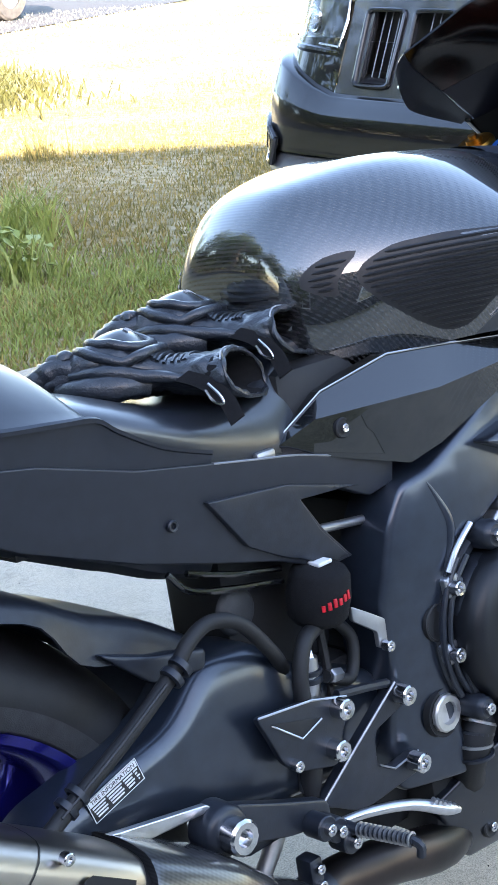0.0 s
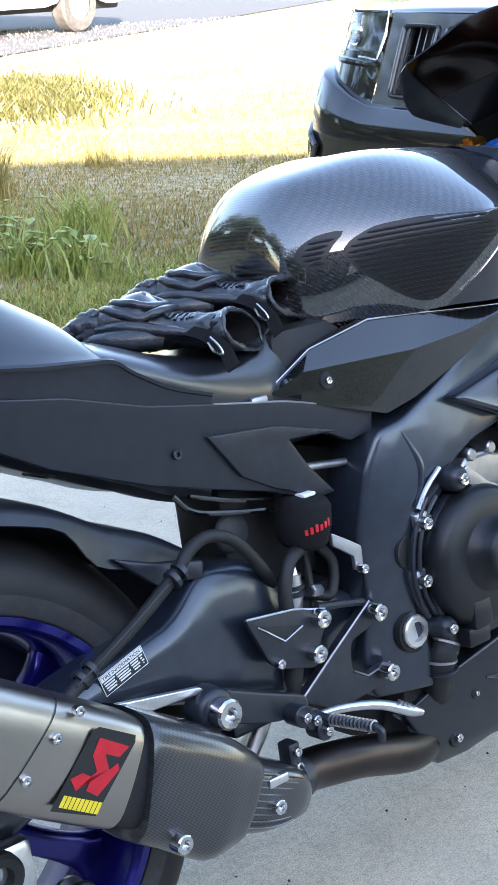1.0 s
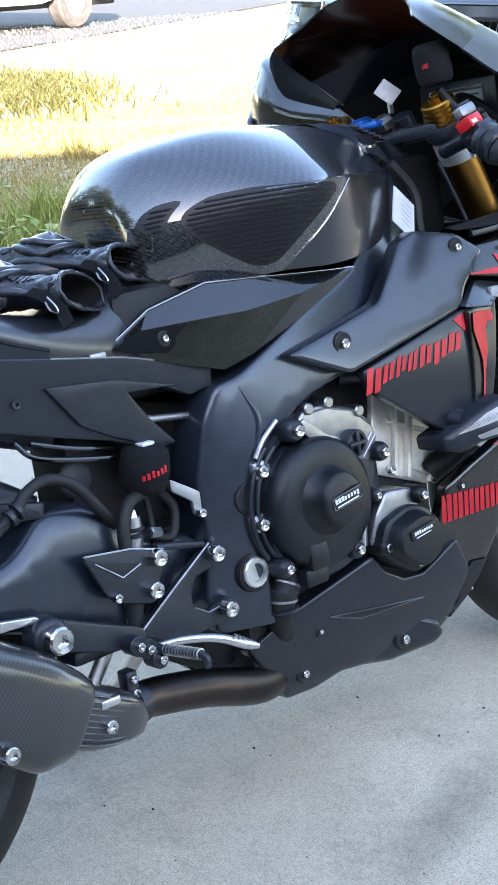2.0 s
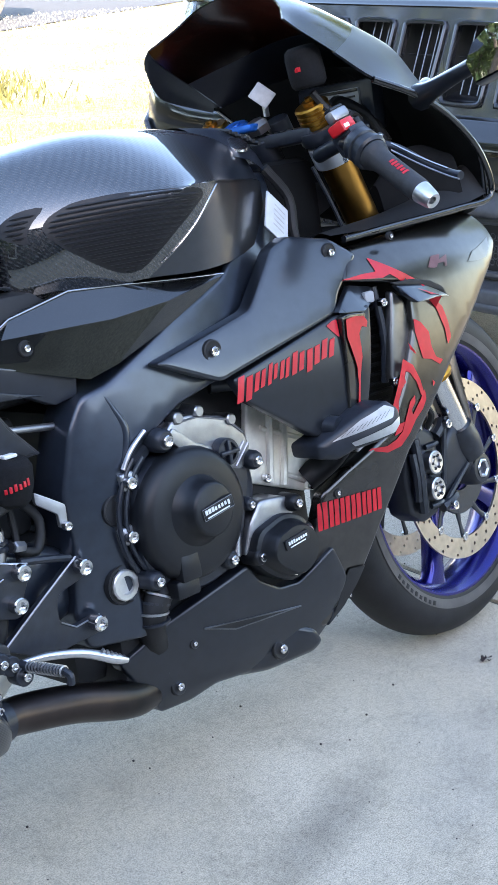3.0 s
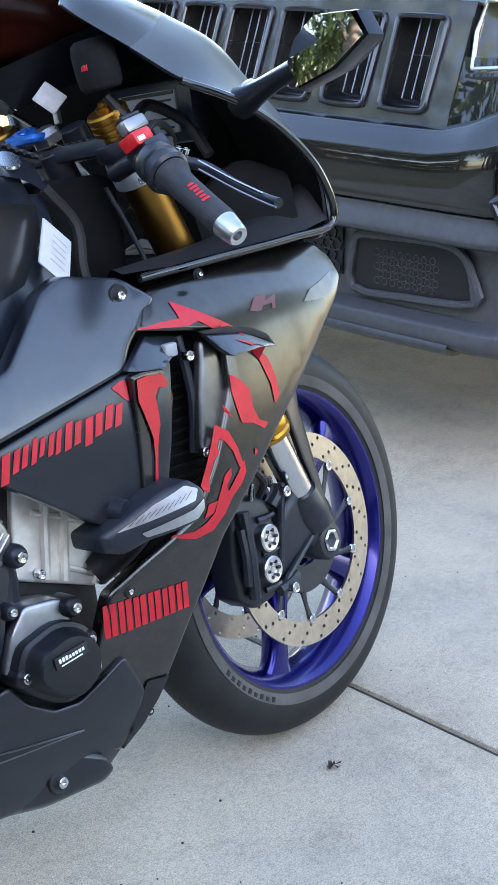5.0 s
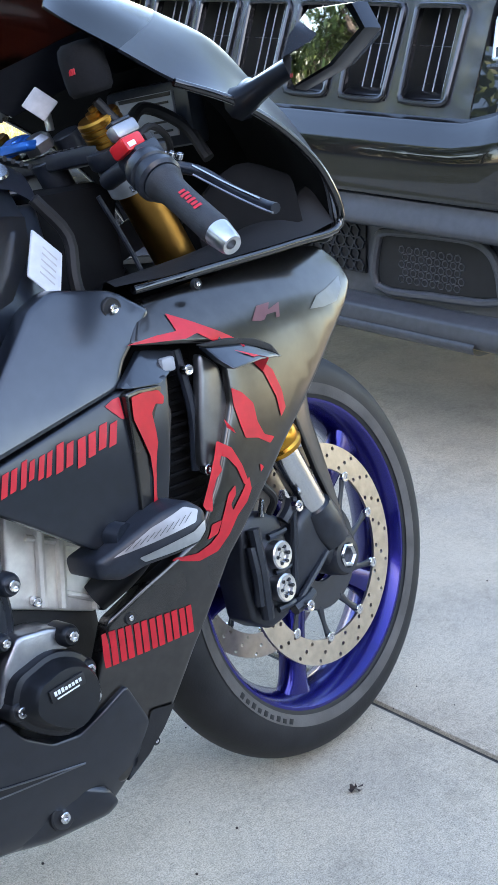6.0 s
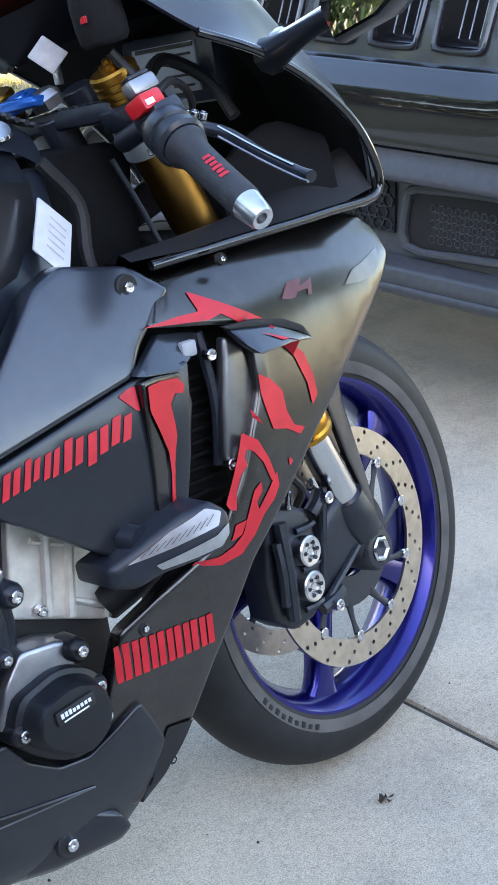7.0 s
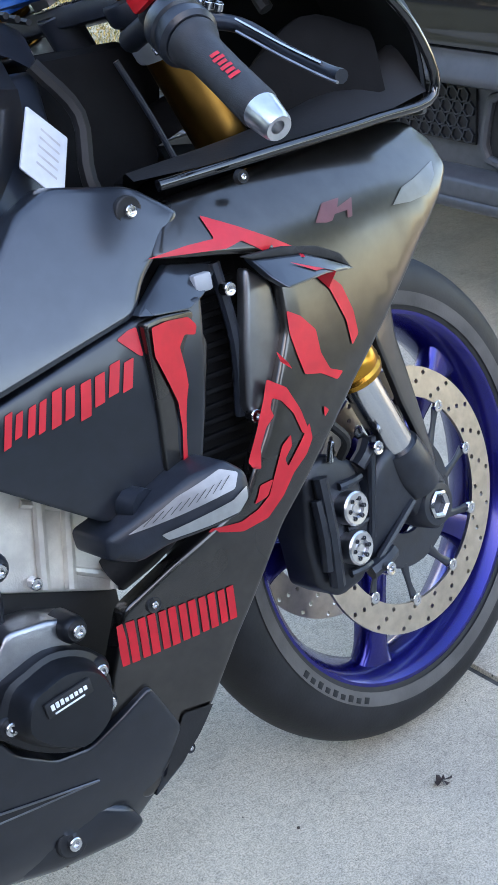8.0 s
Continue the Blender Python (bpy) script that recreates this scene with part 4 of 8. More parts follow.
# top yoke
yo = leg(0, 0.652)
bm = block((yo.x - 0.034, -0.108, yo.z - 0.011), (yo.x + 0.035, 0.108, yo.z + 0.011), 0.006)
steered("top_yoke", bm, plastic, "black top yoke with slots")
# slots are near-black strips standing in for the shade inside them
for k in range(5):
    steered("yoke_slot", block((yo.x - 0.030, -0.072 + 0.013 * k, yo.z + 0.0095), (yo.x + 0.020, -0.065 + 0.013 * k, yo.z + 0.0117), 0.001), void)
    steered("slot_edge", tube([(yo.x - 0.030, -0.0725 + 0.013 * k, yo.z + 0.0117), (yo.x + 0.020, -0.0725 + 0.013 * k, yo.z + 0.0117)], 0.0008, 6, 1), case_alloy)
lo = leg(0, 0.42)
steered("lower_yoke", block((lo.x - 0.035, -0.14, lo.z - 0.02), (lo.x + 0.035, 0.14, lo.z + 0.02), 0.012), plastic)
steered("steering_stem", rod(leg(0, 0.40, -0.02), leg(0, 0.66, -0.02), 0.02), plastic)
steered("stem_nut", turned(bmesh.new(), [(0, 0.02), (0.012, 0.02), (0.016, 0.016), (0.02, 0.012), (0.02, 0)], leg(0, 0.672, -0.015), AX, 6), alu)
# near-black blocks stand in for the shade round the frame head and stem
part("head_filler", block((1.0, -0.06, 0.60), (1.165, 0.17, 0.876), 0.02), void, bike)
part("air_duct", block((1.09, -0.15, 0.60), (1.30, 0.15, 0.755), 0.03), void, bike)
for yy in (-0.125, 0.125):
    part("cable_run", tube([(1.085, yy, 0.86), (1.11, yy * 1.05, 0.80), (1.13, yy * 1.1, 0.74)], 0.003, 8, 4), plastic if yy < 0 else dark, bike)
    part("wiring_loom", tube([(1.02, yy * 0.7, 0.87), (1.05, yy * 0.8, 0.82), (1.04, yy * 0.9, 0.76), (1.06, yy, 0.70)], 0.008, 8, 4), dark, bike)
# ignition lock with its key and tag
steered("ignition_lock", rod(leg(-0.005, 0.66, 0.03), leg(-0.005, 0.69, 0.03), 0.019), plastic)
steered("key", block((1.118, -0.008, 0.945), (1.13, -0.004, 0.985), 0.0015), alu, "steel ignition key")
tag = steered("key_tag", block((-0.017, -0.0015, -0.015), (0.017, 0.0015, 0.015), 0.0015), tag_card, "worn grey key tag")
tag.matrix_basis = pose(1.103, -0.020, 0.978, -22, 42, -48)
# blue lever cap
bm = turned(bmesh.new(), [(0, 0.014), (0.012, 0.014), (0.013, 0.011), (0.021, 0.011), (0.024, 0.008), (0.025, 0.0)], leg(0.055, 0.680, -0.005), AX, 24)
steered("adjuster_cap", bm, blue_cap, "blue anodised cap")
steered("adjuster_arm", block((1.075, -0.012, 0.925), (1.105, 0.05, 0.938), 0.005), blue_cap, "blue anodised arm")

# clip-on bars, grips, levers
back_turn = STEER_M.inverted()


def bar_side(s):
    def q(x, y, z):
        v = back_turn @ Vector((x, y, z))
        return Vector((v.x, v.y * s, v.z))
    a, b = q(1.081, -0.222, 0.889), q(1.0615, -0.352, 0.806)
    d = (b - a).normalized()
    L = (b - a).length
    steered("clip_on_bar", tube([q(1.112, -0.115, 0.875), q(1.10, -0.17, 0.887), a], 0.0115, 12, 4), plastic)
    a0 = a
    a = a + d * 0.040
    b = b - d * 0.004
    L = (b - a).length
    prof = [(0.014, 0), (0.0225, 0.001), (0.0235, 0.005), (0.0215, 0.010), (0.0182, 0.017), (0.0172, 0.028), (0.0168, L * 0.5), (0.0172, L * 0.9), (0.0172, L - 0.003), (0.016, L), (0.012, L)]
    grip = steered("grip", turned(bmesh.new(), prof, a, d, 28), grip_rubber, "black rubber grip with a small red print")
    up = Vector((-0.35, 0, 0.93))
    side = d.cross(up).normalized()
    face = side.cross(d).normalized()
    if face.z < 0:
        face = -face
    if s > 0:
        fdir = (face * 0.85 + Vector((-0.3, -0.45, 0))).normalized()
        for k in range(6):
            c = a + d * (0.040 + 0.0062 * k)
            t = d.cross(fdir).normalized()
            bm = bmesh.new()
            vs = []
            for u in range(4):
                ang = (u / 3 - 0.5) * (0.55 if k % 2 else 0.42)
                n = fdir * math.cos(ang) + t * math.sin(ang)
                vs.append((c + n * 0.0190, c + d * 0.0042 + n * 0.0190))
            grid_mesh(bm, vs)
            part("print_bar", bm, red_print, grip)
    steered("bar_end", turned(bmesh.new(), [(0, 0.012), (0.0055, 0.012), (0.006, 0.025), (0.011, 0.027), (0.013, 0.023), (0.0158, 0.003), (0.016, 0), (0.0, 0)], b + d * 0.0, d, 24), alu, "silver bar end weight")
    steered("throttle_collar", turned(bmesh.new(), [(0.012, -0.038), (0.024, -0.038), (0.0265, -0.034), (0.0265, -0.022), (0.024, -0.020), (0.024, -0.014), (0.0275, -0.012), (0.0275, -0.004), (0.024, 0.0), (0.012, 0.001)], a, d, 28), plastic)
    sw = steered("switch_housing", block((-0.014, -0.022, -0.016), (0.026, 0.020, 0.020), 0.006), plastic, "black switch housing")
    sw.matrix_basis = STEER_M @ Matrix.Translation(q(1.099, -0.196, 0.888)) @ pose(0, 0, 0, -20 * s, -12, 0)
    if s > 0:
        kill = part("kill_switch", block((-0.022, -0.020, 0.016), (0.010, 0.010, 0.034), 0.004), red_plastic, sw, "red switch")
        part("brake_cylinder", block((-0.010, -0.006, 0.036), (0.030, 0.012, 0.054), 0.005), case_alloy, sw, "grey brake cylinder body")
        part("cylinder_lid", block((-0.006, -0.004, 0.0535), (0.026, 0.010, 0.058), 0.002), plastic, sw)
        part("switch_mark", block((-0.018, -0.0205, 0.020), (-0.006, -0.0195, 0.026), 0.0003), white_print, sw)
        for k in range(3):
            part("switch", block((-0.026, -0.014 + 0.009 * k, -0.016 - 0.003 * k), (-0.020, -0.008 + 0.009 * k, -0.008 - 0.003 * k), 0.0015), chrome, sw)
    part("switch", block((0.012, -0.02, 0.016), (0.024, -0.004, 0.027), 0.002), dark, sw)
    lev = [q(1.120, -0.188, 0.886), q(1.146, -0.235, 0.872), q(1.152, -0.285, 0.845), q(1.152, -0.330, 0.826), q(1.148, -0.352, 0.820)]
    steered("brake_lever" if s > 0 else "clutch_lever", tube(lev, (0.008, 0.007, 0.0055, 0.0055, 0.0065), 10, 5), plastic, "black folding lever")
    # bright metal tubes laid along the black lever as its highlights
    edge = [p + Vector((-0.004, 0, 0.006)) for p in lev[1:4]]
    steered("lever_highlight", tube(edge, 0.0016, 6, 5), chrome, "bright tube drawn as a highlight along the lever")
    steered("lever_highlight", tube([p + Vector((-0.006, 0, -0.004)) for p in lev[1:5]], 0.0014, 6, 5), case_alloy, "bright tube drawn as a highlight along the lever")
    steered("lever_perch", tube([q(1.098, -0.18, 0.89), q(1.128, -0.185, 0.886), q(1.14, -0.20, 0.884)], (0.016, 0.014, 0.011), 10, 3), plastic)
    steered("perch_knob", rod(q(1.125, -0.196, 0.893), q(1.123, -0.197, 0.91), 0.013), dark)
    for k in range(3):
        p = q(1.128 + 0.006 * k, -0.205 - 0.006 * k, 0.896 - 0.003 * k)
        ob = bolt(p.x, p.y, p.z, 0.0045, bike, Matrix.Rotation(radians(-60), 4, "X"))
        ob.matrix_basis = STEER_M @ ob.matrix_basis
    steered("switch_cable", tube([q(1.10, -0.17, 0.90), q(1.16, -0.15, 0.93), q(1.22, -0.11, 0.90), q(1.20, -0.07, 0.84)], 0.0045, 8, 6), dark)


bar_side(1)
bar_side(-1)
# front reservoir in a fabric sleeve
bm = turned(bmesh.new(), [(0, 0), (0.023, 0.0), (0.027, 0.006), (0.028, 0.02), (0.0275, 0.045), (0.025, 0.056), (0.019, 0.061), (0, 0.062)], (1.098, -0.122, 0.972), (-0.15, 0, 1), 26)
steered("reservoir_sleeve", bm, fabric, "black fabric sleeve on the brake reservoir", None, 60)
for k in range(4):
    steered("sleeve_print", block((1.064 + 0.001 * k, -0.135 + 0.0045 * k, 0.994), (1.0655 + 0.001 * k, -0.132 + 0.0045 * k, 1.001), 0.0004), red_print)
steered("reservoir_hose", tube([(1.10, -0.122, 0.964), (1.115, -0.13, 0.94), (1.12, -0.16, 0.91), (1.128, -0.185, 0.892)], 0.006, 8, 5), dark)

# ---- nose: upper cowl, screen, instrument ----
stations = [
    [(1.56, 0, 0.73), (1.53, -0.06, 0.735), (1.47, -0.125, 0.75), (1.392, -0.205, 0.770)],
    [(1.57, 0, 0.81), (1.53, -0.07, 0.82), (1.455, -0.137, 0.835), (1.372, -0.216, 0.84)],
    [(1.52, 0, 0.90), (1.48, -0.07, 0.905), (1.40, -0.14, 0.90), (1.318, -0.212, 0.90)],
    [(1.45, 0, 0.97), (1.41, -0.075, 0.97), (1.33, -0.14, 0.962), (1.255, -0.20, 0.945)],
    [(1.38, 0, 1.03), (1.34, -0.085, 1.027), (1.27, -0.135, 1.012), (1.19, -0.175, 0.978)]]
rings = [mirrored(r) for r in stations]
rings.append(mirrored([(1.29, 0, 1.075), (1.255, -0.08, 1.07), (1.20, -0.13, 1.048), (1.12, -0.168, 1.02)]))
part("nose_cowl", skin(rings, 5, 5, thick=0.004), cowl_paint, bike, "matte black nose cowl", 60)
upper = [[(1.29, 0, 1.075), (1.255, -0.08, 1.07), (1.20, -0.13, 1.048), (1.12, -0.168, 1.02)],
         [(1.19, 0, 1.112), (1.16, -0.08, 1.105), (1.12, -0.13, 1.083), (1.06, -0.162, 1.055)],
         [(1.10, 0, 1.137), (1.085, -0.07, 1.127), (1.065, -0.12, 1.10), (1.035, -0.155, 1.075)]]
part("windscreen", skin([mirrored(r) for r in upper], 5, 5, thick=0.003), smoke, bike, "dark smoked windscreen", 60)
flank = [[(1.035, 0.155, 1.075), (1.038, 0.168, 1.066), (1.047, 0.182, 1.052)], [(1.06, 0.162, 1.055), (1.064, 0.185, 1.036), (1.080, 0.203, 1.010)],
         [(1.12, 0.168, 1.02), (1.118, 0.194, 1.008), (1.115, 0.210, 0.995)], [(1.19, 0.175, 0.978), (1.19, 0.186, 0.976), (1.19, 0.196, 0.972)]]
part("screen_flank", skin(flank, 4, 4, thick=0.003), plastic, bike, "black cowl flank under the screen", 60)
# rolled rim of the cockpit opening
for s in (1, -1):
    rim_pts = [(1.185, -0.178 * s, 0.975), (1.255, -0.203 * s, 0.942), (1.318, -0.215 * s, 0.898), (1.372, -0.219 * s, 0.838), (1.394, -0.212 * s, 0.772), (1.31, -0.208 * s, 0.762), (1.18, -0.205 * s, 0.757), (1.055, -0.198 * s, 0.752)]
    part("cockpit_trim", tube(rim_pts, 0.0055, 8, 5), gloss, bike, "black cockpit edge trim", 60)
    wall = [[(1.185, -0.176 * s, 0.972), (1.24, -0.09 * s, 1.0), (1.30, 0, 1.01)], [(1.255, -0.201 * s, 0.938), (1.34, -0.11 * s, 0.95), (1.40, 0, 0.95)],
            [(1.318, -0.213 * s, 0.893), (1.40, -0.12 * s, 0.88), (1.45, 0, 0.87)], [(1.372, -0.216 * s, 0.833), (1.43, -0.12 * s, 0.80), (1.47, 0, 0.79)], [(1.390, -0.209 * s, 0.772), (1.42, -0.11 * s, 0.74), (1.45, 0, 0.73)]]
    # inner cowl and fin carry the cockpit's shade in their near-black colour
    part("inner_cowl", skin(wall, 4, 5), void, bike, "black inner cowl, coloured darker for the shade inside", 60)
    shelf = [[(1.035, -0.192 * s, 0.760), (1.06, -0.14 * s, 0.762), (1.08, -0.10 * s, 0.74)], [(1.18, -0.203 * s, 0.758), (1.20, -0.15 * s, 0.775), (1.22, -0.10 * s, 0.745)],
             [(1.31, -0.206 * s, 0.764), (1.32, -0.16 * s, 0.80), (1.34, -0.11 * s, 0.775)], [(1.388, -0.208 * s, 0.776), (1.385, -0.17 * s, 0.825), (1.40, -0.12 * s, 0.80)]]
    part("inner_shelf", skin(shelf, 5, 5), dark, bike, "black inner cowl, coloured darker for the shade inside shelf", 60)
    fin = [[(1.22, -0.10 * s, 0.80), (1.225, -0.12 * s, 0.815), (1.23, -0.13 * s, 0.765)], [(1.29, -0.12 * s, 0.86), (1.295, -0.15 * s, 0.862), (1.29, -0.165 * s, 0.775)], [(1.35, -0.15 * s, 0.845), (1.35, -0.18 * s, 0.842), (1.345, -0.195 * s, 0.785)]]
    part("inner_fin", skin(fin, 4, 4), void, bike, "black moulded fin, coloured darker for the shade in the cowl")
dash = part("instrument", block((1.285, -0.085, 0.90), (1.315, 0.085, 0.985), 0.008), plastic, bike, "instrument panel with a pale display")
dash.matrix_basis = Matrix()
part("display", block((1.2815, -0.058, 0.915), (1.2865, 0.058, 0.972), 0.001), grey_print, dash, "pale grey display")
for k in range(4):
    part("display_bar", block((1.280, -0.05, 0.921 + 0.012 * k), (1.2822, -0.012 + 0.012 * (k % 2), 0.924 + 0.012 * k), 0.0004), black_print, dash)
part("display_bar", block((1.280, -0.056, 0.966), (1.2822, 0.05, 0.971), 0.0004), black_print, dash)
part("instrument_cable", tube([(1.20, -0.06, 0.935), (1.24, -0.05, 0.955), (1.285, -0.07, 0.925), (1.29, -0.10, 0.88)], 0.008, 8, 6), dark, bike)

# mirrors on stalks; the far one is folded in
MX, MY, MZ = 0.115, -0.035, 0.05
for s in (1, -1):
    def w(x, y, z):
        return (x, y, z) if s == 1 else (x + MX, -y + MY, z + MZ)
    glass_rim = [(1.215 + 0.08 * (y + 0.39) + 0.22 * (z - 0.982), y, z) for y, z in ((-0.330, 0.974), (-0.345, 1.000), (-0.380, 1.022), (-0.440, 1.018), (-0.460, 0.990), (-0.410, 0.959), (-0.348, 0.944))]
    cen = Vector(np.mean(glass_rim, 0))
    n = Vector((-0.95, 0.15, 0.15)).normalized()
    bm = bmesh.new()
    ring_a = [Vector(p) + n * 0.0005 for p in glass_rim]
    back_rings = [ring_a, [cen + (p - cen) * 1.035 - n * 0.004 for p in ring_a], [cen + (p - cen) * 1.06 - n * 0.018 for p in ring_a], [cen + (p - cen) * 0.8 - n * 0.042 + Vector((0, 0.008, 0)) for p in ring_a],
                  [cen + (p - cen) * 0.3 - n * 0.05 for p in ring_a]]
    rows = grid_mesh(bm, [[w(*p) for p in r] for r in back_rings], True)
    bm.faces.new(rows[-1])
    shell = part("mirror_shell", bm, satin, bike, "black mirror housing", 30)
    bm = bmesh.new()
    dome = []
    for u in (0.955, 0.75, 0.5, 0.25, 0.02):
        ring = [cen + (Vector(p) - cen) * u for p in glass_rim]
        ring = [q + n * (0.0012 + (0.0064 - (q - cen).length_squared) / 2.0 + 0.07 * (q - cen).z + 0.003) for q in ring]
        dome.append([w(*q) for q in ring])
    grid_mesh(bm, dome, True, True)
    part("mirror_glass", bm, mirror_glass, shell, "convex mirror glass", 80)
    stalk = [w(1.275, -0.190, 0.940), w(1.262, -0.225, 0.947), w(1.252, -0.285, 0.963), w(1.248, -0.350, 0.978)]
    part("mirror_stalk", tube(stalk, (0.022, 0.016, 0.0125, 0.014), 10, 5), satin, bike, "black mirror stalk")
    part("mirror_boot", tube([w(1.262, -0.205, 0.928), w(1.275, -0.20, 0.943), w(1.305, -0.18, 0.96)], (0.010, 0.019, 0.010), 10, 4), plastic, bike)

# ---- engine and side detail ----
def boss(x, z, y, r, h, material, name, label="", seg=24, bev=0.003):
    return part(name, turned(bmesh.new(), [(0, h), (r - bev, h), (r, h - bev), (r, -0.01)], (x, y, z), (0, -1, 0), seg), material, bike, label)


def stacked(outline, levels, steps=3):
    """A cover raised in steps from one outline of (x, z): (scale, y) from the root outwards, closed in front."""
    ring = smooth_line(outline, steps, True)
    c = ring.mean(0)
    bm = bmesh.new()
    rows = grid_mesh(bm, [[(c[0] + (p[0] - c[0]) * k, y, c[1] + (p[1] - c[1]) * k) for p in ring] for k, y in levels], True)
    bm.faces.new(rows[-1])
    return bm


def bolted(x, y, z, r, material):
    """A bolt in its cast ear."""
    part("bolt_seat", turned(bmesh.new(), [(0, 0.003), (r * 1.25, 0.003), (r * 1.5, 0.001), (r * 1.75, -0.004), (r * 1.8, -0.03)], (x, y, z), (0, -1, 0), 18), material, bike)
    bolt(x, y - 0.002, z, r * 0.85)


# engine case and the guard over the clutch
part("engine_case", turned(bmesh.new(), [(0.10, 0.014), (0.110, 0.016), (0.114, 0.010), (0.119, 0.012), (0.124, 0.008), (0.127, 0.0), (0.127, -0.03)], (0.708, -0.162, 0.445), (0, -1, 0), 56), plastic, bike, "black engine case")
part("case_flange", stacked([(0.604, 0.44), (0.614, 0.38), (0.645, 0.345), (0.70, 0.330), (0.755, 0.340), (0.785, 0.375), (0.80, 0.42), (0.812, 0.468), (0.775, 0.488), (0.72, 0.515), (0.662, 0.523), (0.618, 0.492)],
                            ((1.0, -0.15), (1.0, -0.182), (0.985, -0.186), (0.9, -0.187))), plastic, bike, "black guard flange")
guard = part("clutch_guard", turned(bmesh.new(), [(0, 0.058), (0.058, 0.058), (0.076, 0.056), (0.085, 0.052), (0.0895, 0.045), (0.0915, 0.034), (0.092, 0.0)], (0.694, -0.155, 0.437), (0, -1, 0), 64), guard_plastic, bike, "moulded black clutch guard cover")
part("cover_boss", turned(bmesh.new(), [(0, 0.0295), (0.032, 0.0295), (0.0352, 0.028), (0.037, 0.0245), (0.0385, 0.016), (0.044, 0.006), (0.055, -0.003)], (0.697, -0.2105, 0.444), (0.06, -1, 0.03), 40), guard_plastic, guard, "raised round boss")
plaque = part("cover_plaque", block((-0.029, -0.0025, -0.0095), (0.029, 0.0025, 0.0095), 0.003), dark, guard, "black plaque with pale print bars")
plaque.matrix_basis = Matrix.Translation((0.7015, -0.2410, 0.446)) @ pose(0, 0, 0, 0, -9, 0)
for k in range(8):
    wd = 0.0046 if k in (0, 1, 2) else 0.0036
    part("plaque_bar", block((-0.024 + 0.0059 * k, -0.0034, -0.001 - (0.002 if k == 7 else 0)), (-0.024 + 0.0059 * k + wd, -0.0022, 0.0058 if k < 3 else 0.0042), 0.0005), white_print, plaque)
part("plaque_bar", block((-0.022, -0.0034, -0.0065), (0.019, -0.0022, -0.0045), 0.0004), white_print, plaque)
part("plaque_rim", tube([(-0.027, -0.0026, -0.008), (0.027, -0.0026, -0.008), (0.027, -0.0026, 0.008), (-0.027, -0.0026, 0.008), (-0.027, -0.0026, -0.008)], 0.0004, 6, 1, soft=False), case_alloy, plaque)
lug = part("guard_lug", block((0.648, -0.2135, 0.352), (0.683, -0.15, 0.392), 0.005), guard_plastic, guard, "stepped black guard lug")
part("guard_lug", block((0.640, -0.208, 0.330), (0.681, -0.15, 0.356), 0.005), guard_plastic, lug)
silver_cover = Shell([(0.681, 0.554, -0.188), (0.694, 0.566, -0.188), (0.722, 0.566, -0.188), (0.781, 0.551, -0.188), (0.813, 0.522, -0.188), (0.823, 0.497, -0.188), (0.803, 0.468, -0.188), (0.772, 0.478, -0.188), (0.745, 0.502, -0.188),
                      (0.721, 0.510, -0.188), (0.698, 0.521, -0.188), (0.673, 0.544, -0.188)], 0, 0.004, 0.035, 0.008)
part("clutch_case", silver_cover.mesh(), bright_case, bike, "bare silver alloy clutch case")
part("case_step", Shell([(0.675, 0.545, -0.192), (0.688, 0.556, -0.192), (0.722, 0.528, -0.192), (0.752, 0.514, -0.192), (0.749, 0.500, -0.192), (0.722, 0.510, -0.192), (0.699, 0.521, -0.192)], 0, 0.002, 0.01, 0.004).mesh(), bright_case, bike, "machined step on the clutch case")
for x, z in ((0.700, 0.566), (0.737, 0.567), (0.792, 0.543)):
    part("case_lug", turned(bmesh.new(), [(0, 0.003), (0.0065, 0.003), (0.0085, 0.001), (0.009, -0.03)], (x, -0.190, z), (0, -1, 0), 14), bright_case, bike)
for a, b in (((0.818, 0.503), (0.790, 0.476)), ((0.811, 0.507), (0.785, 0.482)), ((0.694, 0.560), (0.735, 0.560)), ((0.735, 0.560), (0.785, 0.545)), ((0.785, 0.545), (0.812, 0.520))):
    part("case_ridge", tube([(a[0], -0.189, a[1]), (b[0], -0.189, b[1])], 0.0018, 6, 1), bright_case, bike)
cap = part("oil_filler_cap", turned(bmesh.new(), [(0, 0.006), (0.006, 0.006), (0.013, 0.004), (0.0145, 0.008), (0.0185, 0.008), (0.0195, 0.005), (0.0195, -0.01)], (0.768, -0.196, 0.503), (0, -1, 0), 28), plastic, bike, "black oil filler cap")
part("cap_rib", block((0.751, -0.209, 0.5), (0.785, -0.198, 0.506), 0.002), plastic, cap)
part("cap_rib", block((0.765, -0.208, 0.486), (0.771, -0.198, 0.520), 0.002), plastic, cap)
for x, z in ((0.610, 0.502), (0.598, 0.432)):
    tab = part("case_tab", Shell([(x - 0.014, z + 0.012, -0.182), (x + 0.008, z + 0.014, -0.182), (x + 0.018, z + 0.004, -0.182), (x + 0.014, z - 0.014, -0.182), (x - 0.010, z - 0.012, -0.182)], 0, 0.004, 0.03, 0.005).mesh(), bright_case, bike, "bare alloy case tab")
    bolt(x - 0.003, -0.185, z, 0.0085)
part("case_strip", tube([(0.603, -0.182, 0.520), (0.620, -0.184, 0.543), (0.646, -0.184, 0.562)], 0.0035, 8, 4), alu, bike)
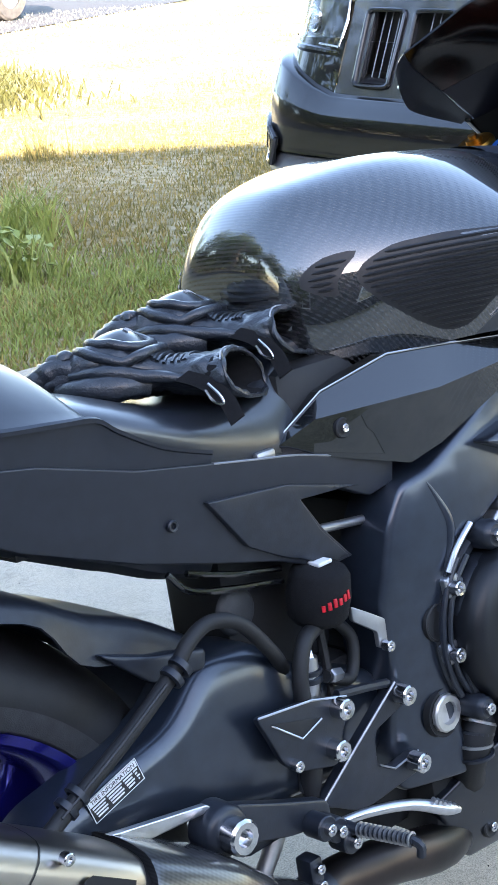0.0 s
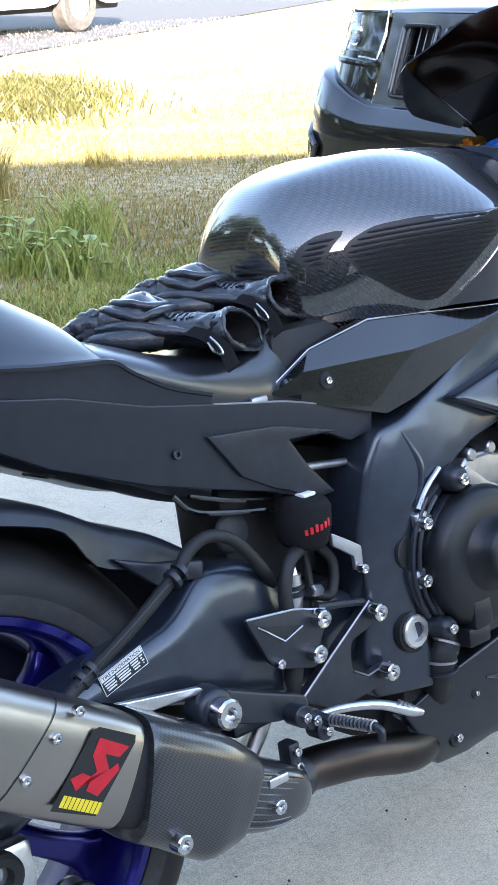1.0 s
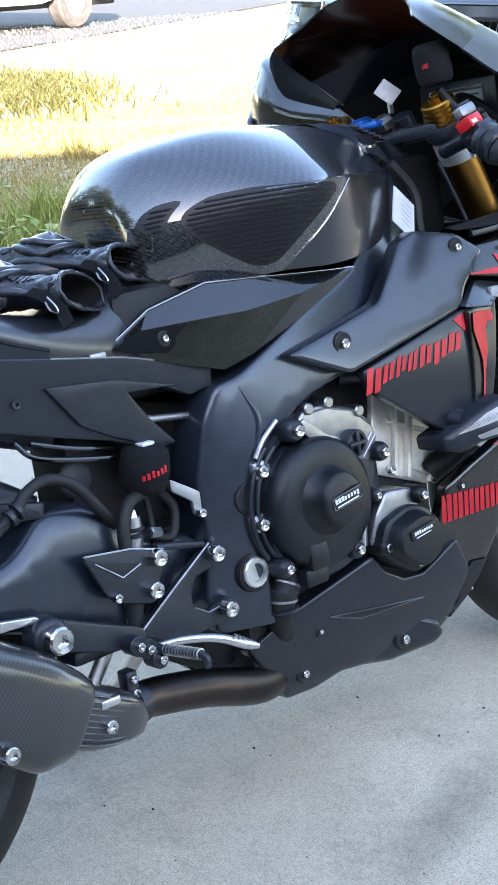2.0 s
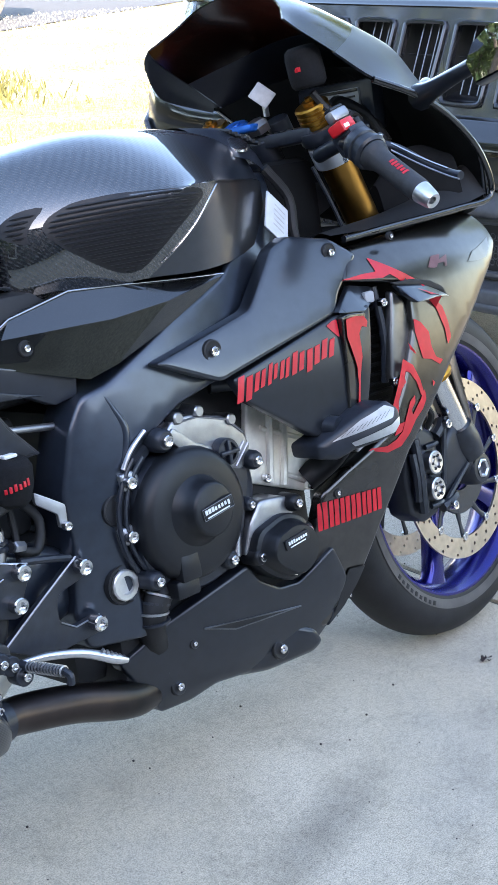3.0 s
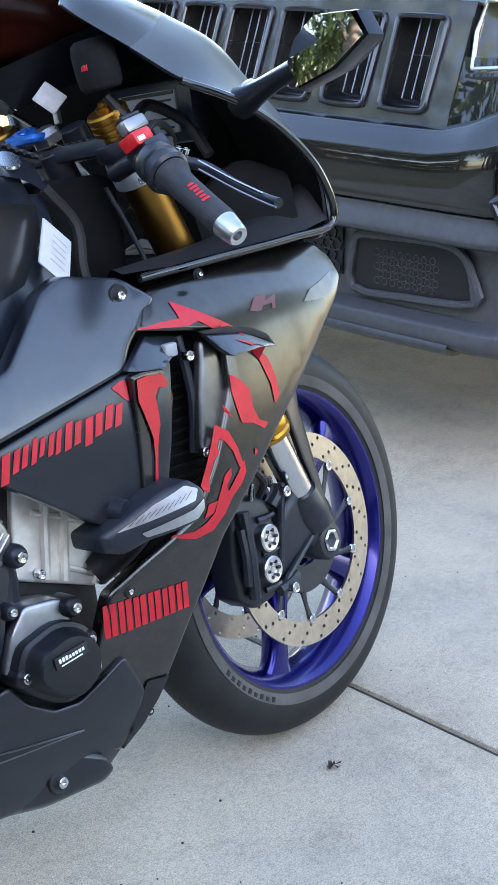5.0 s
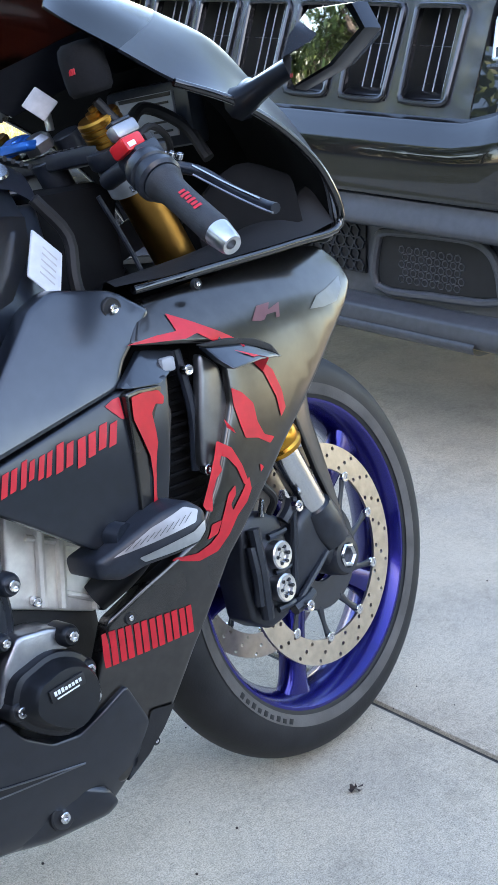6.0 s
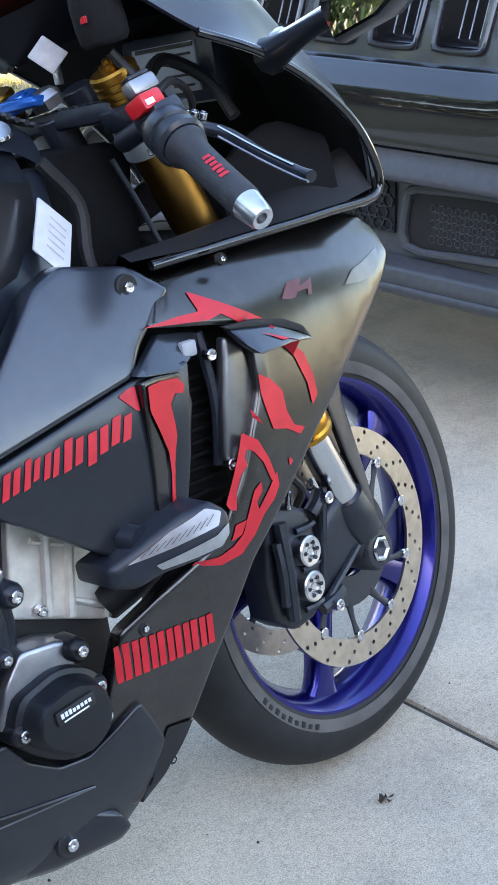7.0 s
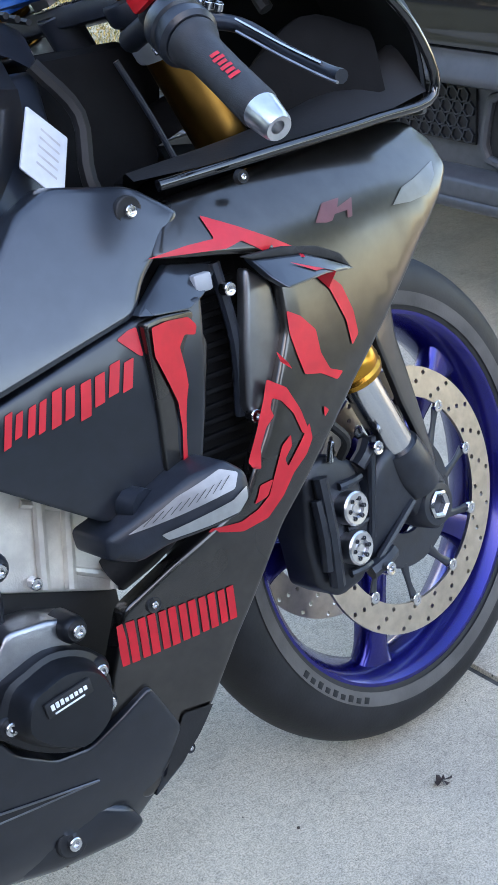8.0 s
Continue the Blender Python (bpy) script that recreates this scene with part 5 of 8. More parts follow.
for r, a0, a1 in ((0.105, 2.2, 3.9), (0.116, 2.3, 3.7)):
    part("case_rib", tube([(0.70 + r * math.cos(a0 + (a1 - a0) * k / 8), -0.180, 0.443 + r * math.sin(a0 + (a1 - a0) * k / 8)) for k in range(9)], 0.0035, 8, 2), plastic, bike)
for x, z, r in ((0.666, 0.544, 0.0095), (0.820, 0.478, 0.008), (0.749, 0.354, 0.008), (0.617, 0.365, 0.008), (0.797, 0.420, 0.006)):
    bolted(x, -0.198, z, r, plastic)
part("case_pin", rod((0.766, -0.188, 0.352), (0.779, -0.188, 0.405), 0.0075, 0.004), bright_case, bike, "bare alloy stub")
part("coolant_hose", tube([(0.662, -0.155, 0.350), (0.637, -0.17, 0.338), (0.622, -0.17, 0.315), (0.626, -0.155, 0.285), (0.64, -0.14, 0.26)], 0.019, 14, 4), rubber, bike, "black rubber coolant hose")
for k, (x, z) in enumerate(((0.634, 0.337), (0.628, 0.327), (0.623, 0.315), (0.623, 0.302))):
    part("hose_clamp", turned(bmesh.new(), [(0.018, -0.0025), (0.0215, -0.0015), (0.0215, 0.0015), (0.018, 0.0025)], (x, -0.169, z), (0.55 - 0.2 * k, 0, 1), 20), plastic if k % 2 else case_alloy, bike)
# guard over the pickup, bolted through its ears
part("pickup_case", Shell([(0.776, 0.35, -0.196), (0.792, 0.392, -0.198), (0.815, 0.420, -0.198), (0.857, 0.416, -0.2), (0.892, 0.402, -0.2), (0.862, 0.375, -0.2), (0.82, 0.36, -0.2), (0.79, 0.345, -0.198)], 0, 0.005, 0.04, 0.008).mesh(), bright_case, bike, "bare silver pickup case")
PICKUP = [(0.781, 0.35), (0.794, 0.378), (0.815, 0.387), (0.843, 0.393), (0.87, 0.386), (0.89, 0.37), (0.898, 0.344), (0.891, 0.317), (0.873, 0.301), (0.847, 0.294), (0.814, 0.309), (0.788, 0.331)]
pick = part("pickup_guard", stacked(PICKUP, ((1.0, -0.15), (1.0, -0.207), (0.97, -0.211), (0.86, -0.213), (0.80, -0.219), (0.76, -0.231), (0.70, -0.236), (0.5, -0.237))), guard_plastic, bike, "moulded black pickup guard cover", 30)
plaque = part("cover_plaque", block((-0.024, -0.002, -0.0075), (0.024, 0.002, 0.0075), 0.002), dark, pick, "black plaque with pale print bars")
plaque.matrix_basis = Matrix.Translation((0.8385, -0.2385, 0.360)) @ pose(0, 0, 0, 0, -7, 0)
for k in range(8):
    part("plaque_bar", block((-0.019 + 0.0048 * k, -0.0028, -0.0008), (-0.019 + 0.0048 * k + 0.0035, -0.0018, 0.0046 if k < 3 else 0.0032), 0.0004), white_print, plaque)
part("plaque_bar", block((-0.017, -0.0028, -0.0052), (0.014, -0.0018, -0.0036), 0.0003), white_print, plaque)
for x, z in ((0.791, 0.346), (0.848, 0.309), (0.886, 0.358), (0.873, 0.402), (0.887, 0.325)):
    bolted(x, -0.211, z, 0.0075, guard_plastic)
# cylinder block in bare metal, with ribs
cyl = Shell([(0.862, 0.562, -0.15), (0.93, 0.545, -0.15), (1.005, 0.478, -0.15), (0.955, 0.392, -0.15), (0.838, 0.436, -0.15)], 0, 0.005, 0.06, 0.006)
part("cylinder_block", cyl.mesh(), block_alloy, bike, "bare cast alloy cylinder block")
for a, b in (((0.902, 0.55), (0.882, 0.425)), ((0.93, 0.54), (0.908, 0.415)), ((0.992, 0.488), (0.953, 0.396))):
    part("cylinder_rib", tube([(a[0], -0.153, a[1]), (b[0], -0.153, b[1])], 0.006, 8, 1), block_alloy, bike)
for a, b in (((0.878, 0.508), (0.985, 0.462)), ((0.91, 0.432), (0.955, 0.408))):
    part("cylinder_rib", tube([(a[0], -0.151, a[1]), (b[0], -0.151, b[1])], 0.004, 8, 1), block_alloy, bike)
for c in ((0.896, 0.548), (0.94, 0.538), (0.872, 0.435), (0.957, 0.40), (0.998, 0.478)):
    bolt(c[0], -0.156, c[1], 0.006)
part("coolant_pipe", tube([(0.955, -0.15, 0.41), (0.985, -0.17, 0.432), (1.01, -0.18, 0.455), (1.03, -0.165, 0.475)], 0.020, 14, 5), rubber, bike, "black rubber coolant hose")
part("engine_hose", tube([(0.80, -0.145, 0.59), (0.85, -0.165, 0.585), (0.89, -0.16, 0.565)], 0.014, 10, 5), plastic, bike)

# crash bung with silver facing
bung_shell = Shell([(0.906, 0.478, -0.235), (0.953, 0.503, -0.256), (0.985, 0.517, -0.270), (1.016, 0.521, -0.280), (1.032, 0.506, -0.285), (1.031, 0.485, -0.285), (1.017, 0.470, -0.283), (0.993, 0.466, -0.277), (0.955, 0.462, -0.265), (0.93, 0.452, -0.255), (0.907, 0.458, -0.235)], 0.006, 0.010, 0.05, 0.006)
bung = part("crash_bung", bung_shell.mesh(), plastic, bike, "black crash bung with a silver facing")
part("bung_facing", decal([(0.946, 0.474), (1.010, 0.487), (1.026, 0.496), (1.024, 0.484), (1.014, 0.475), (0.986, 0.471), (0.951, 0.468)], bung_shell, 0.0022, 0.002), alu, bung, "silver facing")
part("bung_pad", decal([(0.922, 0.480), (0.966, 0.503), (1.007, 0.516), (1.022, 0.509), (1.015, 0.496), (0.965, 0.487)], bung_shell, 0.0014, 0.002), case_alloy, bung, "scored metal pad")
for k in range(10):
    part("pad_line", decal([(0.934 + 0.0075 * k, 0.4845 + 0.0016 * k), (0.945 + 0.0075 * k, 0.4925 + 0.0018 * k), (0.9458 + 0.0075 * k, 0.4925 + 0.0018 * k), (0.9348 + 0.0075 * k, 0.4845 + 0.0016 * k)], bung_shell, 0.0020, 0.0003), guard_plastic, bung)
part("bung_arm", tube([(0.94, -0.20, 0.50), (0.95, -0.24, 0.495)], 0.016, 10, 1), plastic, bung)

# radiator behind the slot, near-black for the shade there, with its stays
part("radiator", block((1.0, -0.19, 0.44), (1.13, 0.19, 0.70), 0.004), void, bike, "radiator coloured near-black for the shade in the slot")
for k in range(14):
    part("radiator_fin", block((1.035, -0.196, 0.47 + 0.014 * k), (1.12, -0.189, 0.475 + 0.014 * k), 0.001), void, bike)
part("radiator_stay", tube([(1.09, -0.21, 0.675), (1.095, -0.215, 0.60), (1.09, -0.21, 0.53)], 0.006, 8, 5), plastic, bike)
inner_leaf = Shell([(1.112, 0.667, -0.226), (1.140, 0.646, -0.224), (1.146, 0.60, -0.224), (1.124, 0.552, -0.224), (1.096, 0.527, -0.228), (1.086, 0.538, -0.228), (1.094, 0.595, -0.226)], 0.004, 0.006, 0.008, 0.008)
part("slot_vane", inner_leaf.mesh(), vane_paint, bike, "grey slot vane")
for x, z in ((1.088, 0.652), (1.092, 0.531)):
    bolt(x, -0.226, z, 0.0065)
part("stay_clip", block((1.055, -0.226, 0.655), (1.075, -0.216, 0.672), 0.003), grey_print, bike)
lip = Shell([(0.986, 0.649, -0.2385), (1.005, 0.650, -0.2385), (1.041, 0.646, -0.235), (1.056, 0.611, -0.226), (1.042, 0.549, -0.224), (1.029, 0.504, -0.222), (0.982, 0.506, -0.236), (0.985, 0.577, -0.239)], 0.001, 0.0025, 0.008, 0.004)
part("slot_lip", lip.mesh(), nose_paint, bike, "satin slot lip")
lip_facet = Shell([(0.984, 0.655, -0.234), (1.038, 0.686, -0.212), (1.099, 0.674, -0.207), (1.062, 0.654, -0.228), (1.040, 0.647, -0.236), (1.003, 0.651, -0.239)], 0, 0.002, 0.008, 0.003)
part("slot_brow", lip_facet.mesh(), satin_grey, bike, "satin facet above the slot lip")
gap = Shell([(1.102, 0.678, -0.2375), (1.15, 0.676, -0.2385), (1.19, 0.667, -0.2385), (1.218, 0.653, -0.2375), (1.231, 0.636, -0.236), (1.206, 0.650, -0.2375), (1.17, 0.664, -0.2385), (1.112, 0.673, -0.2375)], 0, 0.0015, 0.004, 0.003)
part("slot_gap", gap.mesh(), dark, bike, "dark slit under the nose panel")
wedge = Shell([(1.113, 0.673, -0.236), (1.173, 0.664, -0.238), (1.234, 0.635, -0.236), (1.185, 0.642, -0.256), (1.130, 0.643, -0.262), (1.119, 0.655, -0.254)], 0, 0.003, 0.01, 0.004)
part("slot_wedge", wedge.mesh(), satin_grey, bike, "satin lip over the slot")
# flat paler decal painted for the bright reflection at the nose tip
part("nose_glint", decal([(1.316, 0.677), (1.338, 0.690), (1.362, 0.694), (1.404, 0.704), (1.398, 0.690), (1.376, 0.675), (1.345, 0.674)], panel_b, 0.0012, 0.001), vane_paint, bike, "paler decal painted as the reflection at the nose panel's tip")
# keel pieces and belly detail
wing = Shell([(0.735, 0.168, -0.134), (0.80, 0.192, -0.148), (0.866, 0.218, -0.166), (0.905, 0.196, -0.178), (0.918, 0.172, -0.180), (0.905, 0.157, -0.168), (0.83, 0.150, -0.146)], 0.006, 0.010, 0.03, 0.008)
part("belly_scoop", wing.mesh(), satin, bike, "satin belly pan scoop")
fin = Shell([(0.964, 0.285, -0.201), (1.010, 0.279, -0.199), (0.992, 0.245, -0.193), (0.968, 0.213, -0.186), (0.935, 0.188, -0.176), (0.945, 0.225, -0.186)], 0, 0.003, 0.012, 0.004)
part("belly_fin", fin.mesh(), satin, bike, "black belly pan fin")
# dark decal painted for the shade in the vent, with no opening cut
part("vent_shade", decal([(0.968, 0.272), (1.002, 0.268), (0.984, 0.240), (0.962, 0.216), (0.943, 0.203), (0.953, 0.235)], Over(panel_b, fin), 0.0025, 0.003), dark, bike, "dark decal painted as the shade in a vent opening")
part("belly_fold", tube([(0.648, -0.144, 0.215), (0.662, -0.150, 0.240), (0.668, -0.156, 0.262), (0.688, -0.162, 0.290)], (0.003, 0.005, 0.005, 0.003), 10, 5), satin, bike, "soft crease in the belly pan")
tri = [(0.704, 0.264), (0.874, 0.243), (0.757, 0.246)]
# dark decal and pale edge tubes imitate a recess's shade and lit rim
part("recess_shade", decal(tri, belly, 0.0012, 0.001), dark, bike, "dark triangle painted as the shade in a recess")
for p, q in zip(tri, tri[1:] + tri[:1]):
    part("recess_glint", tube([(p[0], belly.y(*p) - 0.001, p[1]), ((p[0] + q[0]) / 2, belly.y((p[0] + q[0]) / 2, (p[1] + q[1]) / 2) - 0.001, (p[1] + q[1]) / 2), (q[0], belly.y(*q) - 0.001, q[1])], 0.0012, 6, 2), vane_paint, bike)
HOSTS = (belly, wing, fin, panel_a, panel_b, upper_side)
for x, y, z, r in ((0.667, -0.143, 0.187, 0.010), (0.845, -0.16, 0.183, 0.012), (0.689, -0.166, 0.246, 0.006), (0.952, -0.226, 0.395, 0.006), (1.018, -0.212, 0.738, 0.010), (0.763, -0.226, 0.644, 0.012), (0.509, -0.1525, 0.6995, 0.008), (1.13, -0.222, 0.744, 0.005), (0.976, -0.192, 0.226, 0.004)):
    y = min([h.y(x, z) for h in HOSTS if h.inside(x, z)] or [y])
    part("bolt_cup", turned(bmesh.new(), [(0, 0.0006), (r * 1.0, 0.0006), (r * 1.2, 0.0014), (r * 1.35, 0.0004), (r * 1.4, -0.004)], (x, y, z), (0, -1, 0), 20), dark, bike)
    bolt(x, y, z, r * 0.58)
# pivot nut in the frame, and the round hole above it
PIVOT_Y = spar.y(0.584, 0.367)
part("pivot_seat", turned(bmesh.new(), [(0, 0.0), (0.025, 0.0), (0.027, 0.002), (0.028, -0.006)], (0.584, PIVOT_Y, 0.367), (0, -1, 0), 30), dark, bike)
prof = [(0.0, 0.0), (0.0125, 0.0), (0.013, 0.006), (0.0195, 0.006), (0.0215, 0.004), (0.0215, 0.0)]
part("pivot_nut", turned(bmesh.new(), prof, (0.584, PIVOT_Y - 0.001, 0.367), (0, -1, 0), 12), cast, bike, "castellated steel pivot nut")
# dark disc on the spar's face imitates the shade in the hole
part("frame_hole_shade", turned(bmesh.new(), [(0.0, 0.0006), (0.0185, 0.0006), (0.0195, 0.0014), (0.0215, 0.0004), (0.022, -0.004)], (0.590, spar.y(0.590, 0.468), 0.468), (0, -1, 0), 28), dark, bike, "dark disc painted as the shaded hole in the frame")
label_pts = Shell([(0.985, 0.838, -0.125), (0.957, 0.789, -0.14), (0.987, 0.752, -0.15), (1.016, 0.804, -0.13)], 0, 0.001, 0.002, 0.002)
st = part("sticker", label_pts.mesh(), sticker_paper, bike, "white notice sticker with faint print")
for k in range(5):
    st2 = decal([(0.974 + 0.004 * k, 0.79 + 0.0065 * k), (0.988 + 0.004 * k, 0.772 + 0.0065 * k), (0.989 + 0.004 * k, 0.774 + 0.0065 * k), (0.975 + 0.004 * k, 0.792 + 0.0065 * k)], label_pts, 0.0006, 0.0005)
    part("print_bar", st2, tag_card, st)

# ribbed knee pads let into the tank's sides
class TankSide:
    """The tank's right flank, as depth over its outline."""

    def __init__(self, grid):
        h = grid.shape[1] // 2
        self.rows = [(row[h][0], row[h:][::-1, 2], row[h:][::-1, 1]) for row in grid]

    def y(self, x, z):
        k = 0
        while k < len(self.rows) - 2 and self.rows[k + 1][0] < x:
            k += 1
        (xa, za, ya), (xb, zb, yb) = self.rows[k], self.rows[k + 1]
        u = max(0.0, min(1.0, (x - xa) / (xb - xa + 1e-9)))
        return (1 - u) * float(np.interp(z, za, ya)) + u * float(np.interp(z, zb, yb))


flank = TankSide(tank_grid)
PADS = ([(0.572, 0.838), (0.583, 0.853), (0.612, 0.867), (0.66, 0.870), (0.72, 0.866), (0.768, 0.860), (0.773, 0.851), (0.732, 0.815), (0.688, 0.766), (0.665, 0.766), (0.63, 0.785), (0.59, 0.812)],
        [(0.532, 0.838), (0.538, 0.852), (0.556, 0.865), (0.588, 0.868), (0.568, 0.851), (0.558, 0.835), (0.560, 0.822), (0.545, 0.826)])
for outline in PADS:
    edge = Shell([(x, z, 0) for x, z in outline], 0, 0.001, 0, 0.012)
    for side in (1, -1):
        bm = decal(outline, flank, 0.0006, 0.012, 0.008)
        pad = part("tank_pad", bm if side == 1 else flip_side(bm), pad_vinyl, bike, "ribbed black knee pad", 60)
        z0 = min(q[1] for q in outline)
        k = 0
        while z0 + 0.003 + 0.0062 * k < max(q[1] for q in outline):
            z = z0 + 0.003 + 0.0062 * k
            k += 1

            def at(x):
                return z + 0.010 * (x - 0.64) - 0.35 * (x - 0.67) ** 2
            xs = [x for x in np.arange(0.52, 0.79, 0.004) if edge.inside(x, at(x)) and edge.edge(x, at(x)) > 0.0025]
            if len(xs) < 4:
                continue
            bm = tube([(x, (flank.y(x, at(x)) - 0.0008), at(x)) for x in xs], [0.0006] + [0.0019] * (len(xs) - 2) + [0.0006], 6, 1, soft=False)
            part("pad_rib", bm if side == 1 else flip_side(bm), pad_vinyl, pad)
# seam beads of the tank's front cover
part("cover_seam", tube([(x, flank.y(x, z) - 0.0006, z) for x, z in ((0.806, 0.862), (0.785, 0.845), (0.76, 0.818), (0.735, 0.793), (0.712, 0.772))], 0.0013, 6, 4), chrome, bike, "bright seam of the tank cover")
# steering head cover with slots in front of the tank
cover = part("tank_cover", skin([mirrored(h) for h in ([(0.90, 0, 0.946), (0.90, -0.06, 0.94), (0.90, -0.12, 0.90)], [(0.98, 0, 0.936), (0.98, -0.055, 0.93), (0.98, -0.10, 0.885)], [(1.04, 0, 0.905), (1.04, -0.045, 0.90), (1.03, -0.085, 0.86)])], 4, 4), plastic, bike, "black tank cover with slots", 60)
for k in range(6):
    part("cover_slot", tube([(0.985 + 0.011 * k, -0.065, 0.929 - 0.0045 * k), (0.985 + 0.011 * k, -0.02, 0.937 - 0.0045 * k)], 0.0035, 6, 1), dark, cover)
part("badge", turned(bmesh.new(), [(0, 0.003), (0.016, 0.003), (0.018, 0.0)], (0.975, -0.085, 0.908), (-0.1, -0.6, 0.8), 20), chrome, bike, "chrome tank badge")

# ---- rear of the motorcycle ----
# silencer: titanium sleeve, carbon cap, badge
mdir = Vector((0.146, 0, -0.088)).normalized()
mup = Vector((0.088, 0, 0.146)).normalized()


def muffler_ring(along, hh, hw, y=-0.18, skew=0.0, rise=0.0):
    c = Vector((0.109, y, 0.378)) + mdir * along + mup * rise
    out = []
    for k in range(16):
        w = 2 * math.pi * k / 16
        a, b = math.cos(w), math.sin(w)
        e = 0.55
        u = math.copysign(abs(a) ** e, a) * hw
        v = math.copysign(abs(b) ** e, b) * hh
        out.append(c + Vector((0, u, 0)) + mup * v + mdir * (skew * v))
    return out


sil = skin([muffler_ring(a, h, w) for a, h, w in ((-0.46, 0.050, 0.046), (-0.44, 0.060, 0.054), (-0.30, 0.061, 0.055), (-0.15, 0.061, 0.055), (-0.012, 0.060, 0.054), (-0.008, 0.055, 0.05))], 3, 2, True, True)
silencer = part("silencer", sil, titan, bike, "brushed titanium silencer", 50)
seam = skin([muffler_ring(a, 0.0615, 0.0555, skew=0.35) for a in (-0.131, -0.1295)], 1, 2, True)
part("sleeve_seam", seam, black_print, silencer)
CAP = ((0.018, 0.064, 0.056, -0.001), (0.022, 0.066, 0.060, -0.002), (0.06, 0.0675, 0.060, -0.002), (0.105, 0.069, 0.058, -0.004), (0.135, 0.067, 0.056, -0.007), (0.155, 0.060, 0.052, -0.004), (0.174, 0.050, 0.048, 0.0), (0.176, 0.044, 0.044, 0.002))
SNOUT = ((0.165, 0.0425, 0.043, 0.001), (0.20, 0.041, 0.042, 0.003), (0.225, 0.038, 0.040, 0.007), (0.248, 0.033, 0.036, 0.012), (0.268, 0.025, 0.029, 0.013), (0.284, 0.015, 0.018, 0.012), (0.290, 0.006, 0.008, 0.011))
capm = skin([muffler_ring(a, h, w, -0.18, -0.25 if a < 0.03 else -0.12 if a < 0.1 else 0.0, r) for a, h, w, r in CAP], 3, 2, True, True)
part("silencer_cap", capm, carbon_satin, silencer, "carbon silencer cap", 50)
part("silencer_snout", skin([muffler_ring(a, h, w, -0.178, 0.0, r) for a, h, w, r in SNOUT], 3, 2, True, True), carbon_satin, silencer, "ribbed carbon snout", 50)
for k in range(9):
    v = 0.030 - 0.0075 * k
    part("snout_rib", tube([Vector((0.109, -0.178 - w, 0.378)) + mdir * a + mup * (v * q + r) for a, w, q, r in ((0.178, 0.0425, 1.0, 0.001), (0.205, 0.041, 0.98, 0.004), (0.230, 0.038, 0.9, 0.008), (0.250, 0.033, 0.78, 0.012))], 0.0009, 6, 3), vane_paint, silencer)
gap = skin([muffler_ring(a, 0.0555, 0.0505, -0.18, -0.2) for a in (-0.012, 0.04)], 1, 2, True)
part("cap_gap", gap, dark, silencer)


def on_silencer(along, v, off=0.0556):
    return Vector((0.109, -0.18 - off, 0.378)) + mdir * along + mup * v


def muffler_patch(corners, off, material, name, parent, bend=0.0):
    bm = bmesh.new()
    bm.faces.new([bm.verts.new(on_silencer(a, v, off)) for a, v in corners])
    return part(name, bm, material, parent)


badge = muffler_patch([(-0.092, -0.045), (-0.038, -0.042), (-0.016, 0.035), (-0.018, 0.042), (-0.064, 0.042), (-0.07, 0.037)], 0.0562, black_print, "maker_badge", silencer)
muffler_patch([(-0.060, 0.032), (-0.022, 0.030), (-0.030, 0.018), (-0.048, 0.018), (-0.038, 0.004), (-0.030, 0.012), (-0.026, 0.006), (-0.043, -0.023), (-0.058, -0.020), (-0.056, -0.006), (-0.068, -0.004), (-0.080, -0.012), (-0.070, -0.022), (-0.052, 0.0), (-0.062, 0.014)], 0.0567, red_print, "badge_emblem", silencer)
for k in range(9):
    a = -0.084 + 0.0053 * k
    muffler_patch([(a, -0.040), (a + 0.0044, -0.040), (a + 0.0068, -0.028), (a + 0.0024, -0.028)], 0.0567, yellow_print, "badge_bar", silencer)
for a, v in ((-0.108, 0.022), (-0.128, -0.022), (-0.092, 0.052)):
    p = on_silencer(a, v, 0.0535)
    bolt(p.x, p.y, p.z, 0.0055, silencer)
bolt(0.146, -0.2375, 0.294, 0.0105, silencer)
bolt(0.291, -0.2195, 0.269, 0.0085, silencer)
bolt(0.240, -0.212, 0.352, 0.010, silencer, Matrix.Rotation(radians(-50), 4, "X"))
part("cap_plate", block((0.284, -0.2215, 0.291), (0.312, -0.212, 0.302), 0.002), alu, silencer)
part("link_pipe", tube([(0.335, -0.174, 0.264), (0.365, -0.168, 0.260), (0.405, -0.155, 0.252), (0.49, -0.145, 0.231), (0.596, -0.125, 0.194), (0.68, -0.08, 0.185), (0.74, -0.05, 0.185)], (0.020, 0.023, 0.0255, 0.026, 0.027, 0.028, 0.028), 20, 5), titan_pipe, bike, "heat tinted titanium exhaust pipe")
clamp = part("pipe_clamp", turned(bmesh.new(), [(0.022, -0.010), (0.0265, -0.008), (0.0265, 0.008), (0.022, 0.010)], (0.362, -0.169, 0.260), (1, 0.2, -0.15), 20), plastic, bike, "dark steel pipe clamp")
part("clamp_block", block((0.349, -0.182, 0.272), (0.366, -0.160, 0.308), 0.003), plastic, clamp)
for z in (0.280, 0.298):
    bolt(0.358, -0.183, z, 0.0055, clamp)

# swing arm hardware
axle = part("chain_adjuster", block((-0.055, -0.145, 0.255), (0.03, -0.118, 0.325), 0.008), alu, bike, "silver chain adjuster block")
part("axle_ring", turned(bmesh.new(), [(0.012, 0.0), (0.013, 0.012), (0.022, 0.014), (0.026, 0.01), (0.027, 0.0)], (-0.015, -0.145, 0.30), (0, -1, 0), 24), dark, axle)
